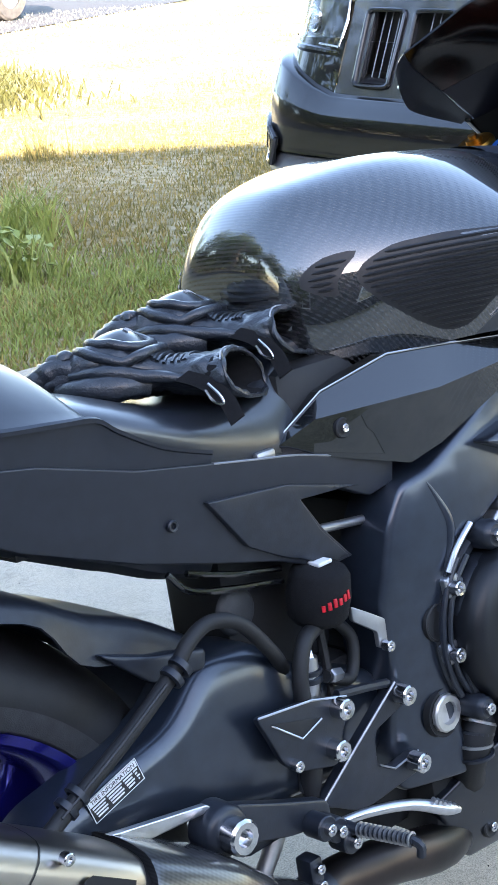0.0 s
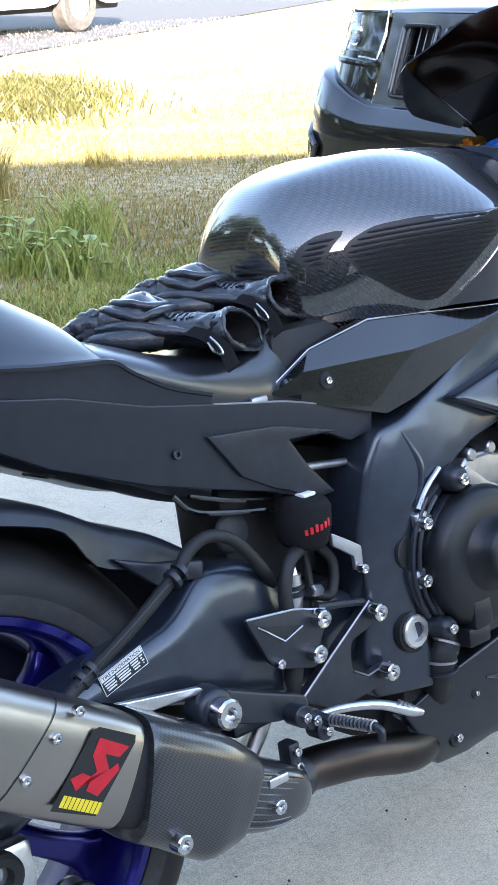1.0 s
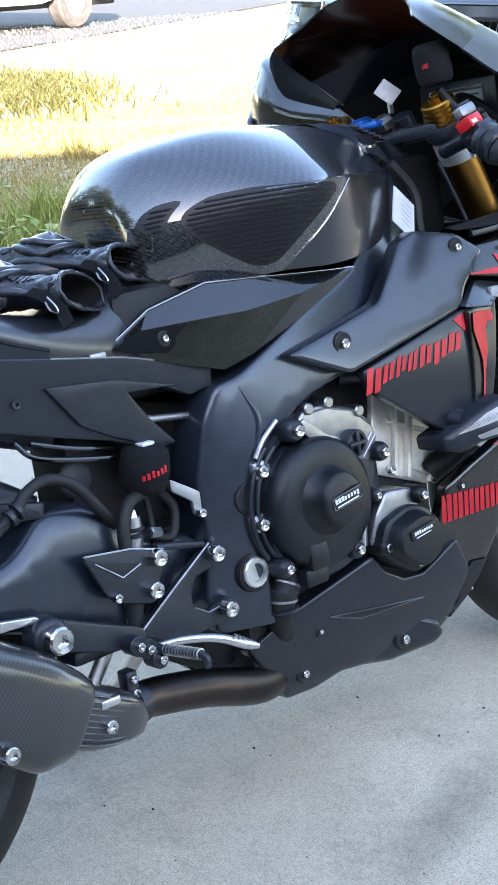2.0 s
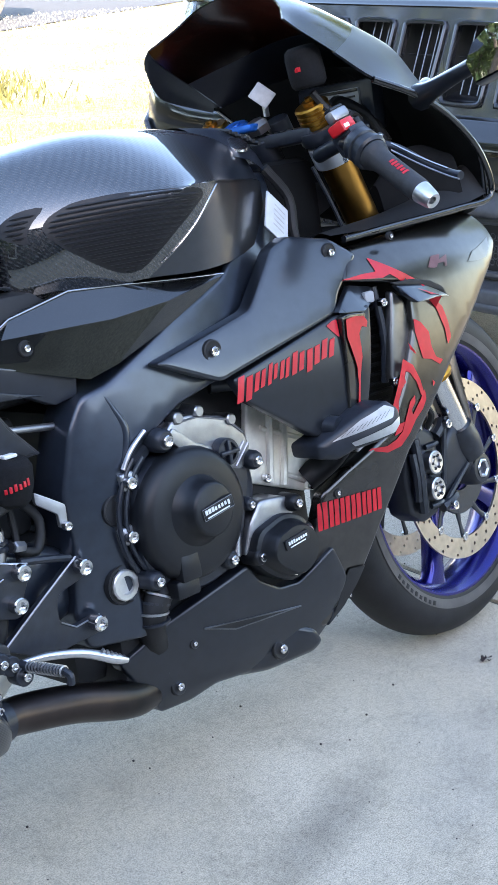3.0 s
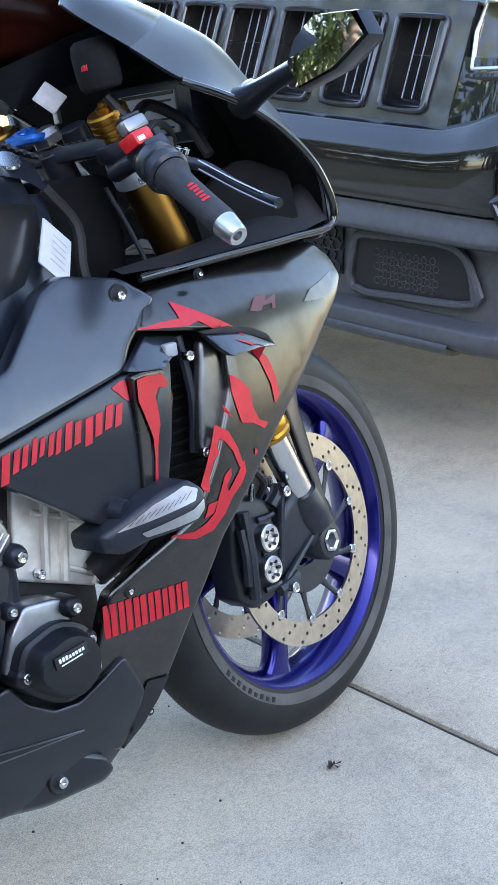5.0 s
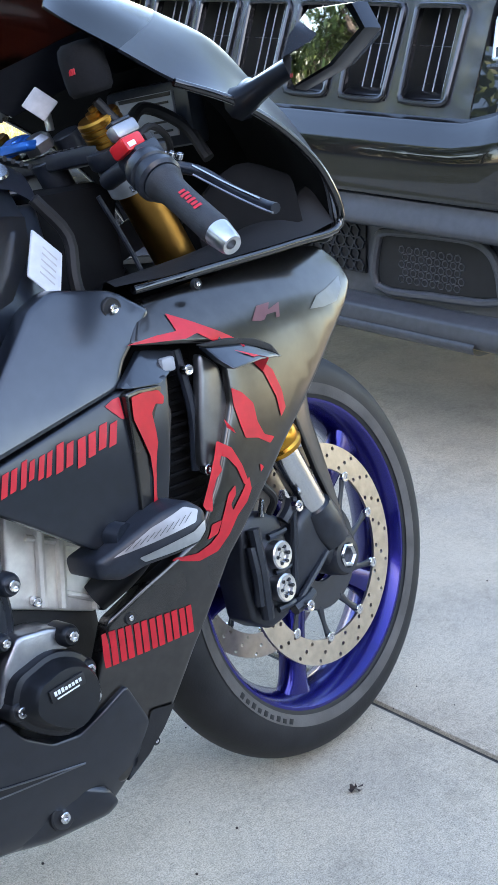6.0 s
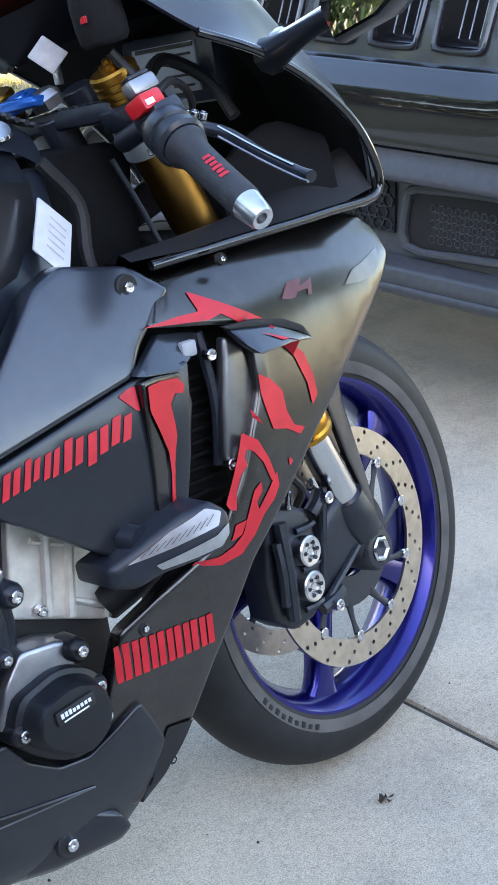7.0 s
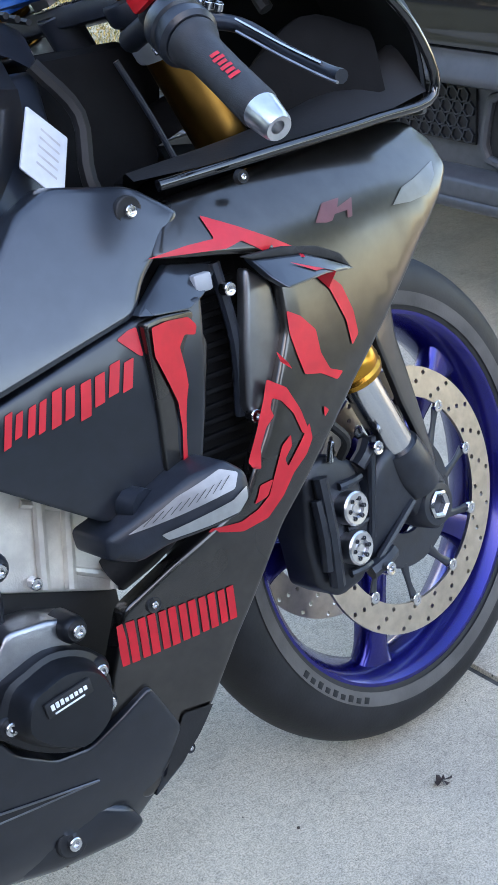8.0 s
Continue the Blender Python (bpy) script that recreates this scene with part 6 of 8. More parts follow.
part("paddock_bobbin", turned(bmesh.new(), [(0.008, 0.03), (0.02, 0.03), (0.022, 0.025), (0.012, 0.02), (0.012, 0.01), (0.02, 0.005), (0.02, 0)], (0.07, -0.125, 0.235), (0, -1, 0), 20), plastic, bike)
bolt(0.07, -0.152, 0.235, 0.009)
part("adjuster_tail", tube([(0.04, -0.135, 0.23), (0.02, -0.14, 0.205), (-0.03, -0.14, 0.19)], 0.008, 8, 4), alu, bike)
# tyre notice on the arm
notice_m = Matrix.Translation((0.1735, swing.y(0.1735, 0.4525) - 0.0012, 0.4525)) @ pose(0, 0, 0, 90, 0, 0) @ pose(0, 0, 0, 0, 0, 17) @ Matrix.Scale(0.68, 4)
bm = block((-0.044, -0.0165, 0.0), (0.044, 0.0165, 0.001), 0)
notice = part("notice", bm, black_print, bike, "black and white tyre notice")
notice.matrix_basis = notice_m
for lo, hi in (((-0.045, -0.0175), (0.045, -0.0165)), ((-0.045, 0.0165), (0.045, 0.0175)), ((-0.045, -0.0165), (-0.044, 0.0165)), ((0.044, -0.0165), (0.045, 0.0165))):
    part("notice_edge", block((*lo, 0.0), (*hi, 0.0014), 0), white_print, notice)
part("notice_head", block((-0.043, 0.006, 0.001), (0.043, 0.0158, 0.0013), 0), white_print, notice)
lettering("notice_words", "TIRE INFORMATION", 0.0088, Matrix.Translation((0, 0.0109, 0.0016)), black_print, notice)
for k in range(4):
    for a, b in ((-0.041, -0.018), (-0.015, 0.012), (0.015, 0.032), (0.034, 0.041)):
        part("notice_bar", block((a + 0.001 * k, 0.0015 - 0.0046 * k, 0.001), (b - 0.002 * (k % 2), 0.004 - 0.0046 * k, 0.0014), 0), white_print, notice)
# brake line along the arm with its clips
part("brake_line", tube([(0.075, -0.160, 0.448), (0.12, -0.158, 0.47), (0.19, -0.155, 0.503), (0.25, -0.152, 0.537), (0.275, -0.15, 0.557), (0.305, -0.148, 0.565), (0.34, -0.148, 0.551), (0.375, -0.145, 0.51), (0.40, -0.13, 0.48)], 0.0075, 10, 5), dark, bike, "black brake line")
# thin paler tube on top of the line imitates its sheen
part("line_sheen", tube([(0.10, -0.1665, 0.466), (0.17, -0.1635, 0.499), (0.235, -0.1605, 0.533)], 0.0016, 6, 4), grip_rubber, bike)
for x, z in ((0.112, 0.467), (0.125, 0.474), (0.245, 0.535), (0.256, 0.541)):
    part("line_clip", turned(bmesh.new(), [(0.008, -0.004), (0.012, -0.003), (0.012, 0.003), (0.008, 0.004)], (x, -0.156, z), (0.9, 0, 0.45), 14), plastic, bike)
# hugger above the rear tyre
hug = []
for k in range(11):
    w = radians(34 + 9.5 * k)
    c, s = math.cos(w), math.sin(w)
    r = 0.352 + (0.04 * (2 - k) / 2 if k < 2 else 0.0)
    e = r - 0.024 - (0.022 if k < 3 else 0.0)
    hug.append(mirrored([(r * c, 0, 0.317 + r * s), ((r - 0.001) * c, -0.06, 0.317 + (r - 0.001) * s), ((r - 0.006) * c, -0.095, 0.317 + (r - 0.006) * s), (e * c, -0.107, 0.317 + e * s)]))
part("rear_hugger", skin(hug, 3, 4, thick=0.003), plastic, bike, "black rear tyre hugger", 50)
part("hugger_stay", Shell([(0.20, 0.565, -0.115), (0.255, 0.545, -0.12), (0.31, 0.535, -0.13), (0.305, 0.515, -0.13), (0.25, 0.52, -0.12)], 0, 0.004, 0.01, 0.006).mesh(), plastic, bike)
# rider foot controls
heel = plate([(0.327, 0.462, -0.164), (0.398, 0.453, -0.164), (0.447, 0.439, -0.164), (0.454, 0.426, -0.164), (0.444, 0.418, -0.164), (0.433, 0.399, -0.164), (0.436, 0.385, -0.164), (0.421, 0.374, -0.164), (0.369, 0.390, -0.164), (0.353, 0.404, -0.164), (0.339, 0.437, -0.164)], 0.006, 0.002)
heel = part("heel_guard", heel, plastic, bike, "black heel guard plate with its cut-out painted dark")
# dark triangle laid on the plate as the shade through its cut-out
part("heel_cutout_shade", plate([(0.342, 0.451, -0.1652), (0.408, 0.432, -0.1652), (0.379, 0.422, -0.1652)], 0.002, 0.0006, 0.002), dark, heel)
part("heel_edge", tube([(0.342, -0.166, 0.450), (0.379, -0.166, 0.4215), (0.408, -0.166, 0.431)], 0.0011, 6, 1, soft=False), chrome, heel)
part("heel_rim", tube([(0.328, -0.165, 0.4625), (0.398, -0.165, 0.4535), (0.446, -0.165, 0.4395)], 0.0012, 6, 1, soft=False), alu, heel)
vplate = plate([(0.521, 0.425, -0.160), (0.541, 0.415, -0.160), (0.544, 0.402, -0.160), (0.530, 0.395, -0.160), (0.484, 0.384, -0.160), (0.481, 0.348, -0.160), (0.503, 0.335, -0.160), (0.543, 0.340, -0.160), (0.556, 0.326, -0.160), (0.543, 0.316, -0.160), (0.467, 0.310, -0.160), (0.444, 0.313, -0.160), (0.415, 0.330, -0.160), (0.392, 0.340, -0.160)], 0.010, 0.002, 0.01)
vplate = part("footrest_bracket", vplate, plastic, bike, "black forked footrest bracket")
part("bracket_edge", tube([(0.394, -0.1625, 0.343), (0.454, -0.1625, 0.383), (0.520, -0.1625, 0.4255)], 0.0016, 6, 1, soft=False), case_alloy, vplate)
part("bracket_edge", tube([(0.482, -0.1625, 0.3485), (0.503, -0.1625, 0.3355), (0.541, -0.1625, 0.3400)], 0.0012, 6, 1, soft=False), case_alloy, vplate)
part("bracket_rib", tube([(0.44, -0.158, 0.442), (0.48, -0.158, 0.434), (0.515, -0.156, 0.425)], 0.005, 8, 2), plastic, bike)
for x, z, r in ((0.523, 0.412, 0.011), (0.531, 0.333, 0.011), (0.432, 0.433, 0.011), (0.419, 0.394, 0.011)):
    bolt(x, -0.169, z, r)
bolt(0.365, -0.167, 0.399, 0.006)
peg = tube([(0.392, -0.185, 0.329), (0.397, -0.21, 0.328), (0.407, -0.268, 0.329)], (0.0075, 0.0056, 0.0056), 12, 3)
peg = part("footrest", peg, plastic, bike, "black knurled footrest")
for k in range(12):
    c = Vector((0.397, -0.205, 0.328)).lerp(Vector((0.407, -0.268, 0.329)), (k + 0.5) / 12)
    part("knurl_ring", turned(bmesh.new(), [(0.0052, -0.0014), (0.0078, -0.0007), (0.0078, 0.0007), (0.0052, 0.0014)], c, (0.14, -0.99, 0), 12), case_alloy, peg)
part("footrest_end", tube([(0.407, -0.266, 0.329), (0.409, -0.274, 0.324), (0.409, -0.273, 0.313)], 0.005, 8, 3), plastic, peg)
for c in ((0.380, -0.185, 0.332), (0.392, -0.19, 0.316), (0.366, -0.185, 0.340)):
    part("footrest_joint", rod((c[0], c[1] + 0.012, c[2]), (c[0], c[1] - 0.012, c[2]), 0.013), plastic, bike)
    bolt(c[0], c[1] - 0.013, c[2], 0.006)
pedal = tube([(0.398, -0.170, 0.322), (0.437, -0.186, 0.323), (0.482, -0.198, 0.313), (0.522, -0.208, 0.293), (0.539, -0.21, 0.285)], (0.0045, 0.0055, 0.006, 0.007, 0.004), 10, 5)
pedal = part("brake_pedal", pedal, alu, bike, "bare alloy brake pedal with a toothed tip")
for k in range(6):
    part("pedal_tooth", tube([(0.504 + 0.006 * k, -0.213, 0.310 - 0.004 * k), (0.508 + 0.006 * k, -0.205, 0.310 - 0.004 * k)], 0.0022, 6, 1), alu, pedal)
# hanger arm of the silencer
arm = plate([(0.235, 0.405, -0.177), (0.275, 0.402, -0.177), (0.33, 0.378, -0.175), (0.395, 0.352, -0.173), (0.395, 0.328, -0.173), (0.34, 0.338, -0.175), (0.26, 0.365, -0.177), (0.238, 0.375, -0.177)], 0.012, 0.003, 0.012)
part("hanger_arm", arm, plastic, bike, "dark alloy silencer hanger")
part("hanger_brace", plate([(0.14, 0.432, -0.169), (0.245, 0.415, -0.175), (0.252, 0.407, -0.175), (0.18, 0.41, -0.171)], 0.006, 0.0015, 0.003), alu, bike)
part("hanger_bush", turned(bmesh.new(), [(0, 0.010), (0.019, 0.010), (0.0225, 0.008), (0.025, 0.004), (0.0255, -0.02)], (0.254, -0.180, 0.387), (0, -1, 0), 26), plastic, bike)
bolt(0.254, -0.194, 0.387, 0.0175)
part("lower_cross", block((0.30, -0.15, 0.325), (0.39, -0.10, 0.345), 0.006), plastic, bike)
part("hanger_strut", tube([(0.322, -0.135, 0.285), (0.345, -0.138, 0.318), (0.362, -0.138, 0.348)], (0.009, 0.010, 0.012), 10, 3), cast, bike, "grey cast silencer strut")
# rear brake master cylinder, reservoir and hoses
part("master_cylinder", tube([(0.424, -0.138, 0.485), (0.420, -0.138, 0.455), (0.405, -0.140, 0.40), (0.396, -0.142, 0.352)], (0.012, 0.014, 0.012, 0.008), 12, 3), case_alloy, bike, "grey brake master cylinder")
part("cylinder_boot", tube([(0.408, -0.143, 0.40), (0.402, -0.144, 0.372), (0.396, -0.145, 0.342)], (0.011, 0.013, 0.008), 10, 3), dark, bike)
part("cylinder_neck", turned(bmesh.new(), [(0.010, 0), (0.0155, 0.001), (0.0155, 0.006), (0.013, 0.008), (0.0155, 0.010), (0.0155, 0.014), (0.010, 0.015)], (0.423, -0.138, 0.458), (0.05, 0, 1), 16), plastic, bike)
part("banjo_bolt", rod((0.424, -0.138, 0.482), (0.425, -0.137, 0.495), 0.010, 0.008, 6), chrome, bike)
sleeve = part("reservoir_sleeve", turned(bmesh.new(), [(0, -0.029), (0.025, -0.029), (0.031, -0.022), (0.0335, 0.0), (0.031, 0.022), (0.026, 0.029), (0.012, 0.031), (0, 0.029)], (0.458, -0.135, 0.540), (0.12, -0.16, 1), 30), fabric, bike, "black fabric sleeve on the brake reservoir", 60)
part("sleeve_tag", block((0.452, -0.148, 0.5695), (0.472, -0.128, 0.5745), 0.002), white_print, sleeve)
for k in range(6):
    w = radians(-128 + 11 * k)
    p = Vector((0.458 + 0.0338 * math.cos(w), -0.135 + 0.0338 * math.sin(w), 0.534 + 0.001 * k))
    b = part("sleeve_print", block((-0.0022, -0.0008, -0.0035 - 0.0005 * (k % 2)), (0.0019, 0.0008, 0.0030 + 0.0012 * (k % 3)), 0.0004), red_print, sleeve)
    b.matrix_basis = Matrix.Translation(p) @ Matrix.Rotation(w + math.pi / 2, 4, "Z")
part("reservoir_hose", tube([(0.445, -0.14, 0.512), (0.415, -0.15, 0.505), (0.398, -0.155, 0.475), (0.398, -0.155, 0.435)], 0.0085, 10, 6), dark, bike)
part("reservoir_hose", tube([(0.47, -0.135, 0.51), (0.49, -0.14, 0.48), (0.475, -0.145, 0.445), (0.435, -0.152, 0.462)], 0.0065, 10, 6), dark, bike)
part("reservoir_hose", tube([(0.455, -0.13, 0.512), (0.458, -0.13, 0.47), (0.45, -0.14, 0.42)], 0.005, 8, 5), dark, bike)
part("banjo_fitting", rod((0.437, -0.155, 0.462), (0.455, -0.152, 0.458), 0.008, 0.007, 6), case_alloy, bike)
part("reservoir_bracket", plate([(0.478, 0.522, -0.158), (0.500, 0.508, -0.162), (0.518, 0.496, -0.164), (0.517, 0.468, -0.164), (0.505, 0.468, -0.164), (0.505, 0.486, -0.164), (0.478, 0.506, -0.158)], 0.005, 0.0012, 0.003), case_alloy, bike, "silver reservoir bracket")
bolt(0.511, -0.169, 0.470, 0.006)
# under the seat: rails, box, springs
part("battery_box", block((0.375, -0.085, 0.45), (0.52, 0.012, 0.61), 0.015), dark, bike)
part("seat_rail", tube([(0.29, -0.115, 0.612), (0.31, -0.12, 0.59), (0.36, -0.118, 0.575), (0.43, -0.115, 0.56)], 0.0035, 8, 5), gloss, bike)
part("seat_rail", tube([(0.31, -0.118, 0.607), (0.37, -0.118, 0.587), (0.43, -0.115, 0.573)], 0.0033, 8, 5), gloss, bike)
part("round_cover", turned(bmesh.new(), [(0, 0.006), (0.02, 0.006), (0.024, 0.003), (0.025, 0)], (0.375, -0.10, 0.545), (0, -1, 0), 24), grip_rubber, bike)
part("shock_spring", tube([(0.45 + 0.022 * math.cos(k), -0.03 + 0.022 * math.sin(k), 0.38 + 0.0065 * k) for k in range(24)], 0.006, 8, 3), blue_cap, bike)
part("cross_pin", rod((0.475, -0.125, 0.60), (0.555, -0.12, 0.588), 0.005), case_alloy, bike)
part("seat_tab", block((0.405, -0.136, 0.688), (0.43, -0.128, 0.699), 0.003), case_alloy, bike)
bolt(0.293, -0.128, 0.66, 0.006, bike, None, bolt_dark)
part("tail_lens_bar", block((0.15, -0.09, 0.665), (0.26, -0.04, 0.672), 0.002), dark, bike)
# dark filler blocks added as the shade in gaps under tank and seat
part("tank_gap_fill", block((0.46, -0.118, 0.655), (0.62, 0.118, 0.768), 0.02), dark, bike)
part("seat_gap_fill", block((0.40, -0.10, 0.62), (0.565, 0.10, 0.725), 0.02), dark, bike)
part("tail_gap_fill", block((0.16, -0.10, 0.69), (0.42, 0.10, 0.715), 0.01), dark, bike)
part("gearbox", block((0.53, -0.10, 0.22), (0.62, 0.12, 0.45), 0.02), dark, bike)
part("gearbox", block((0.42, -0.10, 0.36), (0.535, 0.12, 0.45), 0.02), dark, bike)
# side stand reaching the ground on the far side
part("side_stand", tube([(0.60, 0.10, 0.27), (0.56, 0.17, 0.16), (0.50, 0.27, 0.055)], (0.016, 0.013, 0.013), 10, 4), cast, bike, "grey side stand")
part("stand_foot", tube([(0.52, 0.268, 0.064), (0.49, 0.275, 0.058), (0.46, 0.28, 0.060)], (0.02, 0.026, 0.014), 8, 3), plastic, bike)

# ---- prints on the fairing ----

letters = None
x = 0.785
for k, (wd, low) in enumerate(((0.027, 0.006), (0.020, 0.0), (0.018, 0.0), (0.018, 0.0), (0.023, 0.003), (0.025, 0.008), (0.025, 0.0))):
    z0, z1 = 0.572 + 0.0038 * k - low, 0.603 + 0.0034 * k
    for a, b, lo, hi in ((0.0, 0.46, 0.0, 1.0 - 0.12 * (k % 2)), (0.56, 1.0, 0.10 * (k % 3), 0.94)):
        w0, w1, h0, h1 = x + wd * a, x + wd * b, z0 + (z1 - z0) * lo, z0 + (z1 - z0) * hi
        o = [(w0 + 0.007 * lo, h0), (w1 + 0.007 * lo - 0.001, h0 + 0.002), (w1 + 0.007 * hi, h1), (w0 + 0.007 * hi + 0.001, h1 - 0.002)]
        ob = part("name_print" if letters is None else "print_bar", decal(o, panel_a, corner=0.0008), red_print, letters or bike, "" if letters else "row of red slanted print bars")
        letters = letters or ob
    x += wd + 0.0045
maker = None
for k in range(6):
    x0 = 0.913 + 0.0207 * k
    for a, b, lo, hi in ((0.0, 0.42, 0.0, 1.0), (0.55, 1.0, 0.0, 1.0)):
        z0, z1 = 0.346 + 0.0005 * k, 0.388 - 0.001 * k
        w0, w1, h0, h1 = x0 + 0.0175 * a, x0 + 0.0175 * b, z0 + (z1 - z0) * lo, z0 + (z1 - z0) * hi
        ob = part("maker_print" if maker is None else "print_bar", decal([(w0 + 0.001, h0), (w1 + 0.001, h0), (w1, h1), (w0, h1)], panel_b, corner=0.0006), red_print, maker or bike)
        maker = maker or ob
mask_host = Over(panel_b, wedge)
mask_shapes = [
    [(1.014, 0.697), (1.057, 0.699), (1.086, 0.698), (1.082, 0.72), (1.116, 0.702), (1.148, 0.684), (1.172, 0.669), (1.17, 0.661), (1.138, 0.673), (1.113, 0.690), (1.095, 0.687), (1.053, 0.692)],
    [(1.148, 0.662), (1.197, 0.642), (1.218, 0.622), (1.227, 0.595), (1.228, 0.572), (1.217, 0.563), (1.215, 0.589), (1.202, 0.622), (1.185, 0.641)],
    [(1.144, 0.617), (1.159, 0.608), (1.174, 0.591), (1.175, 0.568), (1.183, 0.55), (1.199, 0.543), (1.19, 0.537), (1.171, 0.549), (1.151, 0.554), (1.146, 0.574), (1.142, 0.595)],
    [(1.122, 0.585), (1.134, 0.57), (1.137, 0.563), (1.125, 0.575)],
    [(1.105, 0.563), (1.126, 0.549), (1.138, 0.524), (1.145, 0.497), (1.136, 0.501), (1.129, 0.523), (1.117, 0.539), (1.108, 0.544), (1.104, 0.536), (1.107, 0.527), (1.095, 0.519), (1.087, 0.504), (1.082, 0.483), (1.074, 0.486),
     (1.069, 0.494), (1.085, 0.522), (1.097, 0.545)],
    [(1.146, 0.508), (1.147, 0.492), (1.137, 0.479), (1.119, 0.467), (1.103, 0.449), (1.082, 0.434), (1.053, 0.431), (1.016, 0.443), (1.02, 0.445), (1.052, 0.441), (1.072, 0.446), (1.087, 0.455), (1.097, 0.474), (1.11, 0.497),
     (1.122, 0.504), (1.121, 0.493), (1.111, 0.483), (1.113, 0.475), (1.131, 0.492)],
    [(1.078, 0.468), (1.094, 0.469), (1.085, 0.455), (1.069, 0.452), (1.074, 0.459)],
    [(1.167, 0.518), (1.173, 0.512), (1.166, 0.507)]]
mask = None
for o in mask_shapes:
    ob = part("mask_print" if mask is None else "print_shape", decal(o, mask_host, 0.0014, 0.002), red_print, mask or bike)
    mask = mask or ob
part("mask_print", decal([(0.963, 0.64), (0.975, 0.645), (0.984, 0.646), (0.984, 0.62), (0.98, 0.622)], panel_a, 0.0014, 0.002), red_print, bike, "red mask print")
part("mask_print", decal([(0.991, 0.644), (1.009, 0.645), (1.033, 0.642), (1.042, 0.632), (1.039, 0.624), (1.026, 0.628), (1.018, 0.619), (1.021, 0.597), (1.022, 0.567), (1.012, 0.522), (1.001, 0.516), (1.006, 0.547), (1.006, 0.572), (0.996, 0.6), (0.989, 0.619)], lip, 0.0028, 0.002), red_print, bike, "red mask print")
part("model_print", decal([(1.204, 0.685), (1.221, 0.70), (1.245, 0.70), (1.238, 0.692), (1.262, 0.697), (1.254, 0.68), (1.247, 0.68), (1.25, 0.687), (1.232, 0.687), (1.226, 0.682), (1.218, 0.682)], panel_b, 0.001, 0.001), mat("faint_red_outline", (0.12, 0.035, 0.042), 0.4), bike, "faint red outline print")

# ---- riding gloves lying on the seat ----
def glove(m, side, label, seed):
    g = thing("glove", m, label, "glove", "gloves on the seat")

    # cuff at x = 0, fingers towards -x; the back of the hand is up
    sections = [(0.014, 0.052, 0.030, 0.026), (0.0, 0.050, 0.029, 0.025), (-0.03, 0.046, 0.028, 0.023), (-0.055, 0.043, 0.027, 0.021), (-0.08, 0.048, 0.029, 0.028), (-0.105, 0.052, 0.031, 0.036), (-0.13, 0.052, 0.029, 0.033), (-0.15, 0.050, 0.023, 0.023),
                (-0.165, 0.047, 0.018, 0.015), (-0.175, 0.038, 0.013, 0.008)]

    def ring(x, w, z0, h, k=16, sag=0.0):
        out = []
        for j in range(k):
            a = 2 * math.pi * j / k
            c, n = math.cos(a), math.sin(a)
            out.append((x + sag * n + 0.006 * c * side, w * math.copysign(abs(c) ** 0.8, c), z0 + h * math.copysign(abs(n) ** 0.8, n) * (1.0 if n > 0 else 0.75)))
        return out

    def top(x, y):
        """The height of the glove's back over its palm."""
        q = np.array(sections)[::-1]
        w, z0, h = (float(np.interp(x, q[:, 0], q[:, k])) for k in (1, 2, 3))
        c = min(1.0, abs(y) / w) ** 1.25
        return z0 + h * math.sqrt(max(0.0, 1 - c * c)) ** 0.8

    part("glove_body", crumple(skin([ring(x, w, z0, h, sag=-0.010 if x > -0.01 else 0) for x, w, z0, h in sections], 6, 5, True), 0.0030, 85, seed), leather, g, "black leather body", 70)
    part("cuff_lining", crumple(skin([ring(0.0135, 0.0505, 0.030, 0.0245, sag=-0.010), ring(-0.03, 0.042, 0.027, 0.018), ring(-0.055, 0.02, 0.027, 0.01)], 3, 3, True), 0.002, 60, seed), fabric, g, "black cuff lining", 70)
    edge = ring(0.0145, 0.0515, 0.030, 0.0255, sag=-0.010)
    part("cuff_edge", crumple(tube([*edge, edge[0]], 0.0026, 8, 4), 0.003, 70, seed), leather, g, "rolled cuff edge")
    part("cuff_stitch", tube([(p[0] - 0.003, p[1] * 1.03, p[2] + 0.0025) for p in edge[2:8]], 0.0008, 6, 4), grey_print, g, "pale stitching")
    part("cuff_label", block((-0.016, -0.020, 0.010), (-0.0145, -0.006, 0.024), 0.0004), white_print, g, "pale label inside the cuff")

    # hard knuckle plate with two padded rings round it
    def loop(rx, ry, lift, n=20, cx=-0.108, cy=-0.010):
        pts = []
        for j in range(n):
            a = 2 * math.pi * j / n
            c, q = math.cos(a), math.sin(a)
            x, y = cx + rx * math.copysign(abs(c) ** 0.8, c), cy * side + ry * math.copysign(abs(q) ** 0.8, q)
            pts.append((x, y, top(x, y) + lift))
        return pts
    plate_rows = [loop(0.024 * u, 0.026 * u, 0.0075 - 0.004 * u * u) for u in (1.0, 0.75, 0.5, 0.25, 0.04)]
    bm = bmesh.new()
    grid_mesh(bm, plate_rows, True, True)
    guard = part("knuckle_guard", bm, hard_shell, g, "smooth hard knuckle plate", 70)
    for rx, ry, r in ((0.030, 0.032, 0.0052), (0.040, 0.041, 0.0056)):
        pts = loop(rx, ry, 0.0022)
        part("guard_ridge", tube([*pts, pts[0]], r, 10, 2), leather, g, "padded ridge round the knuckles")
    for k in range(4):
        y = (-0.018 + 0.012 * k) * 1.0
        part("guard_stud", tube([(-0.098 - 0.002 * k, y, top(-0.098, y) + 0.0075), (-0.103 - 0.002 * k, y, top(-0.103, y) + 0.0078)], 0.0012, 6, 2), grey_print, guard)
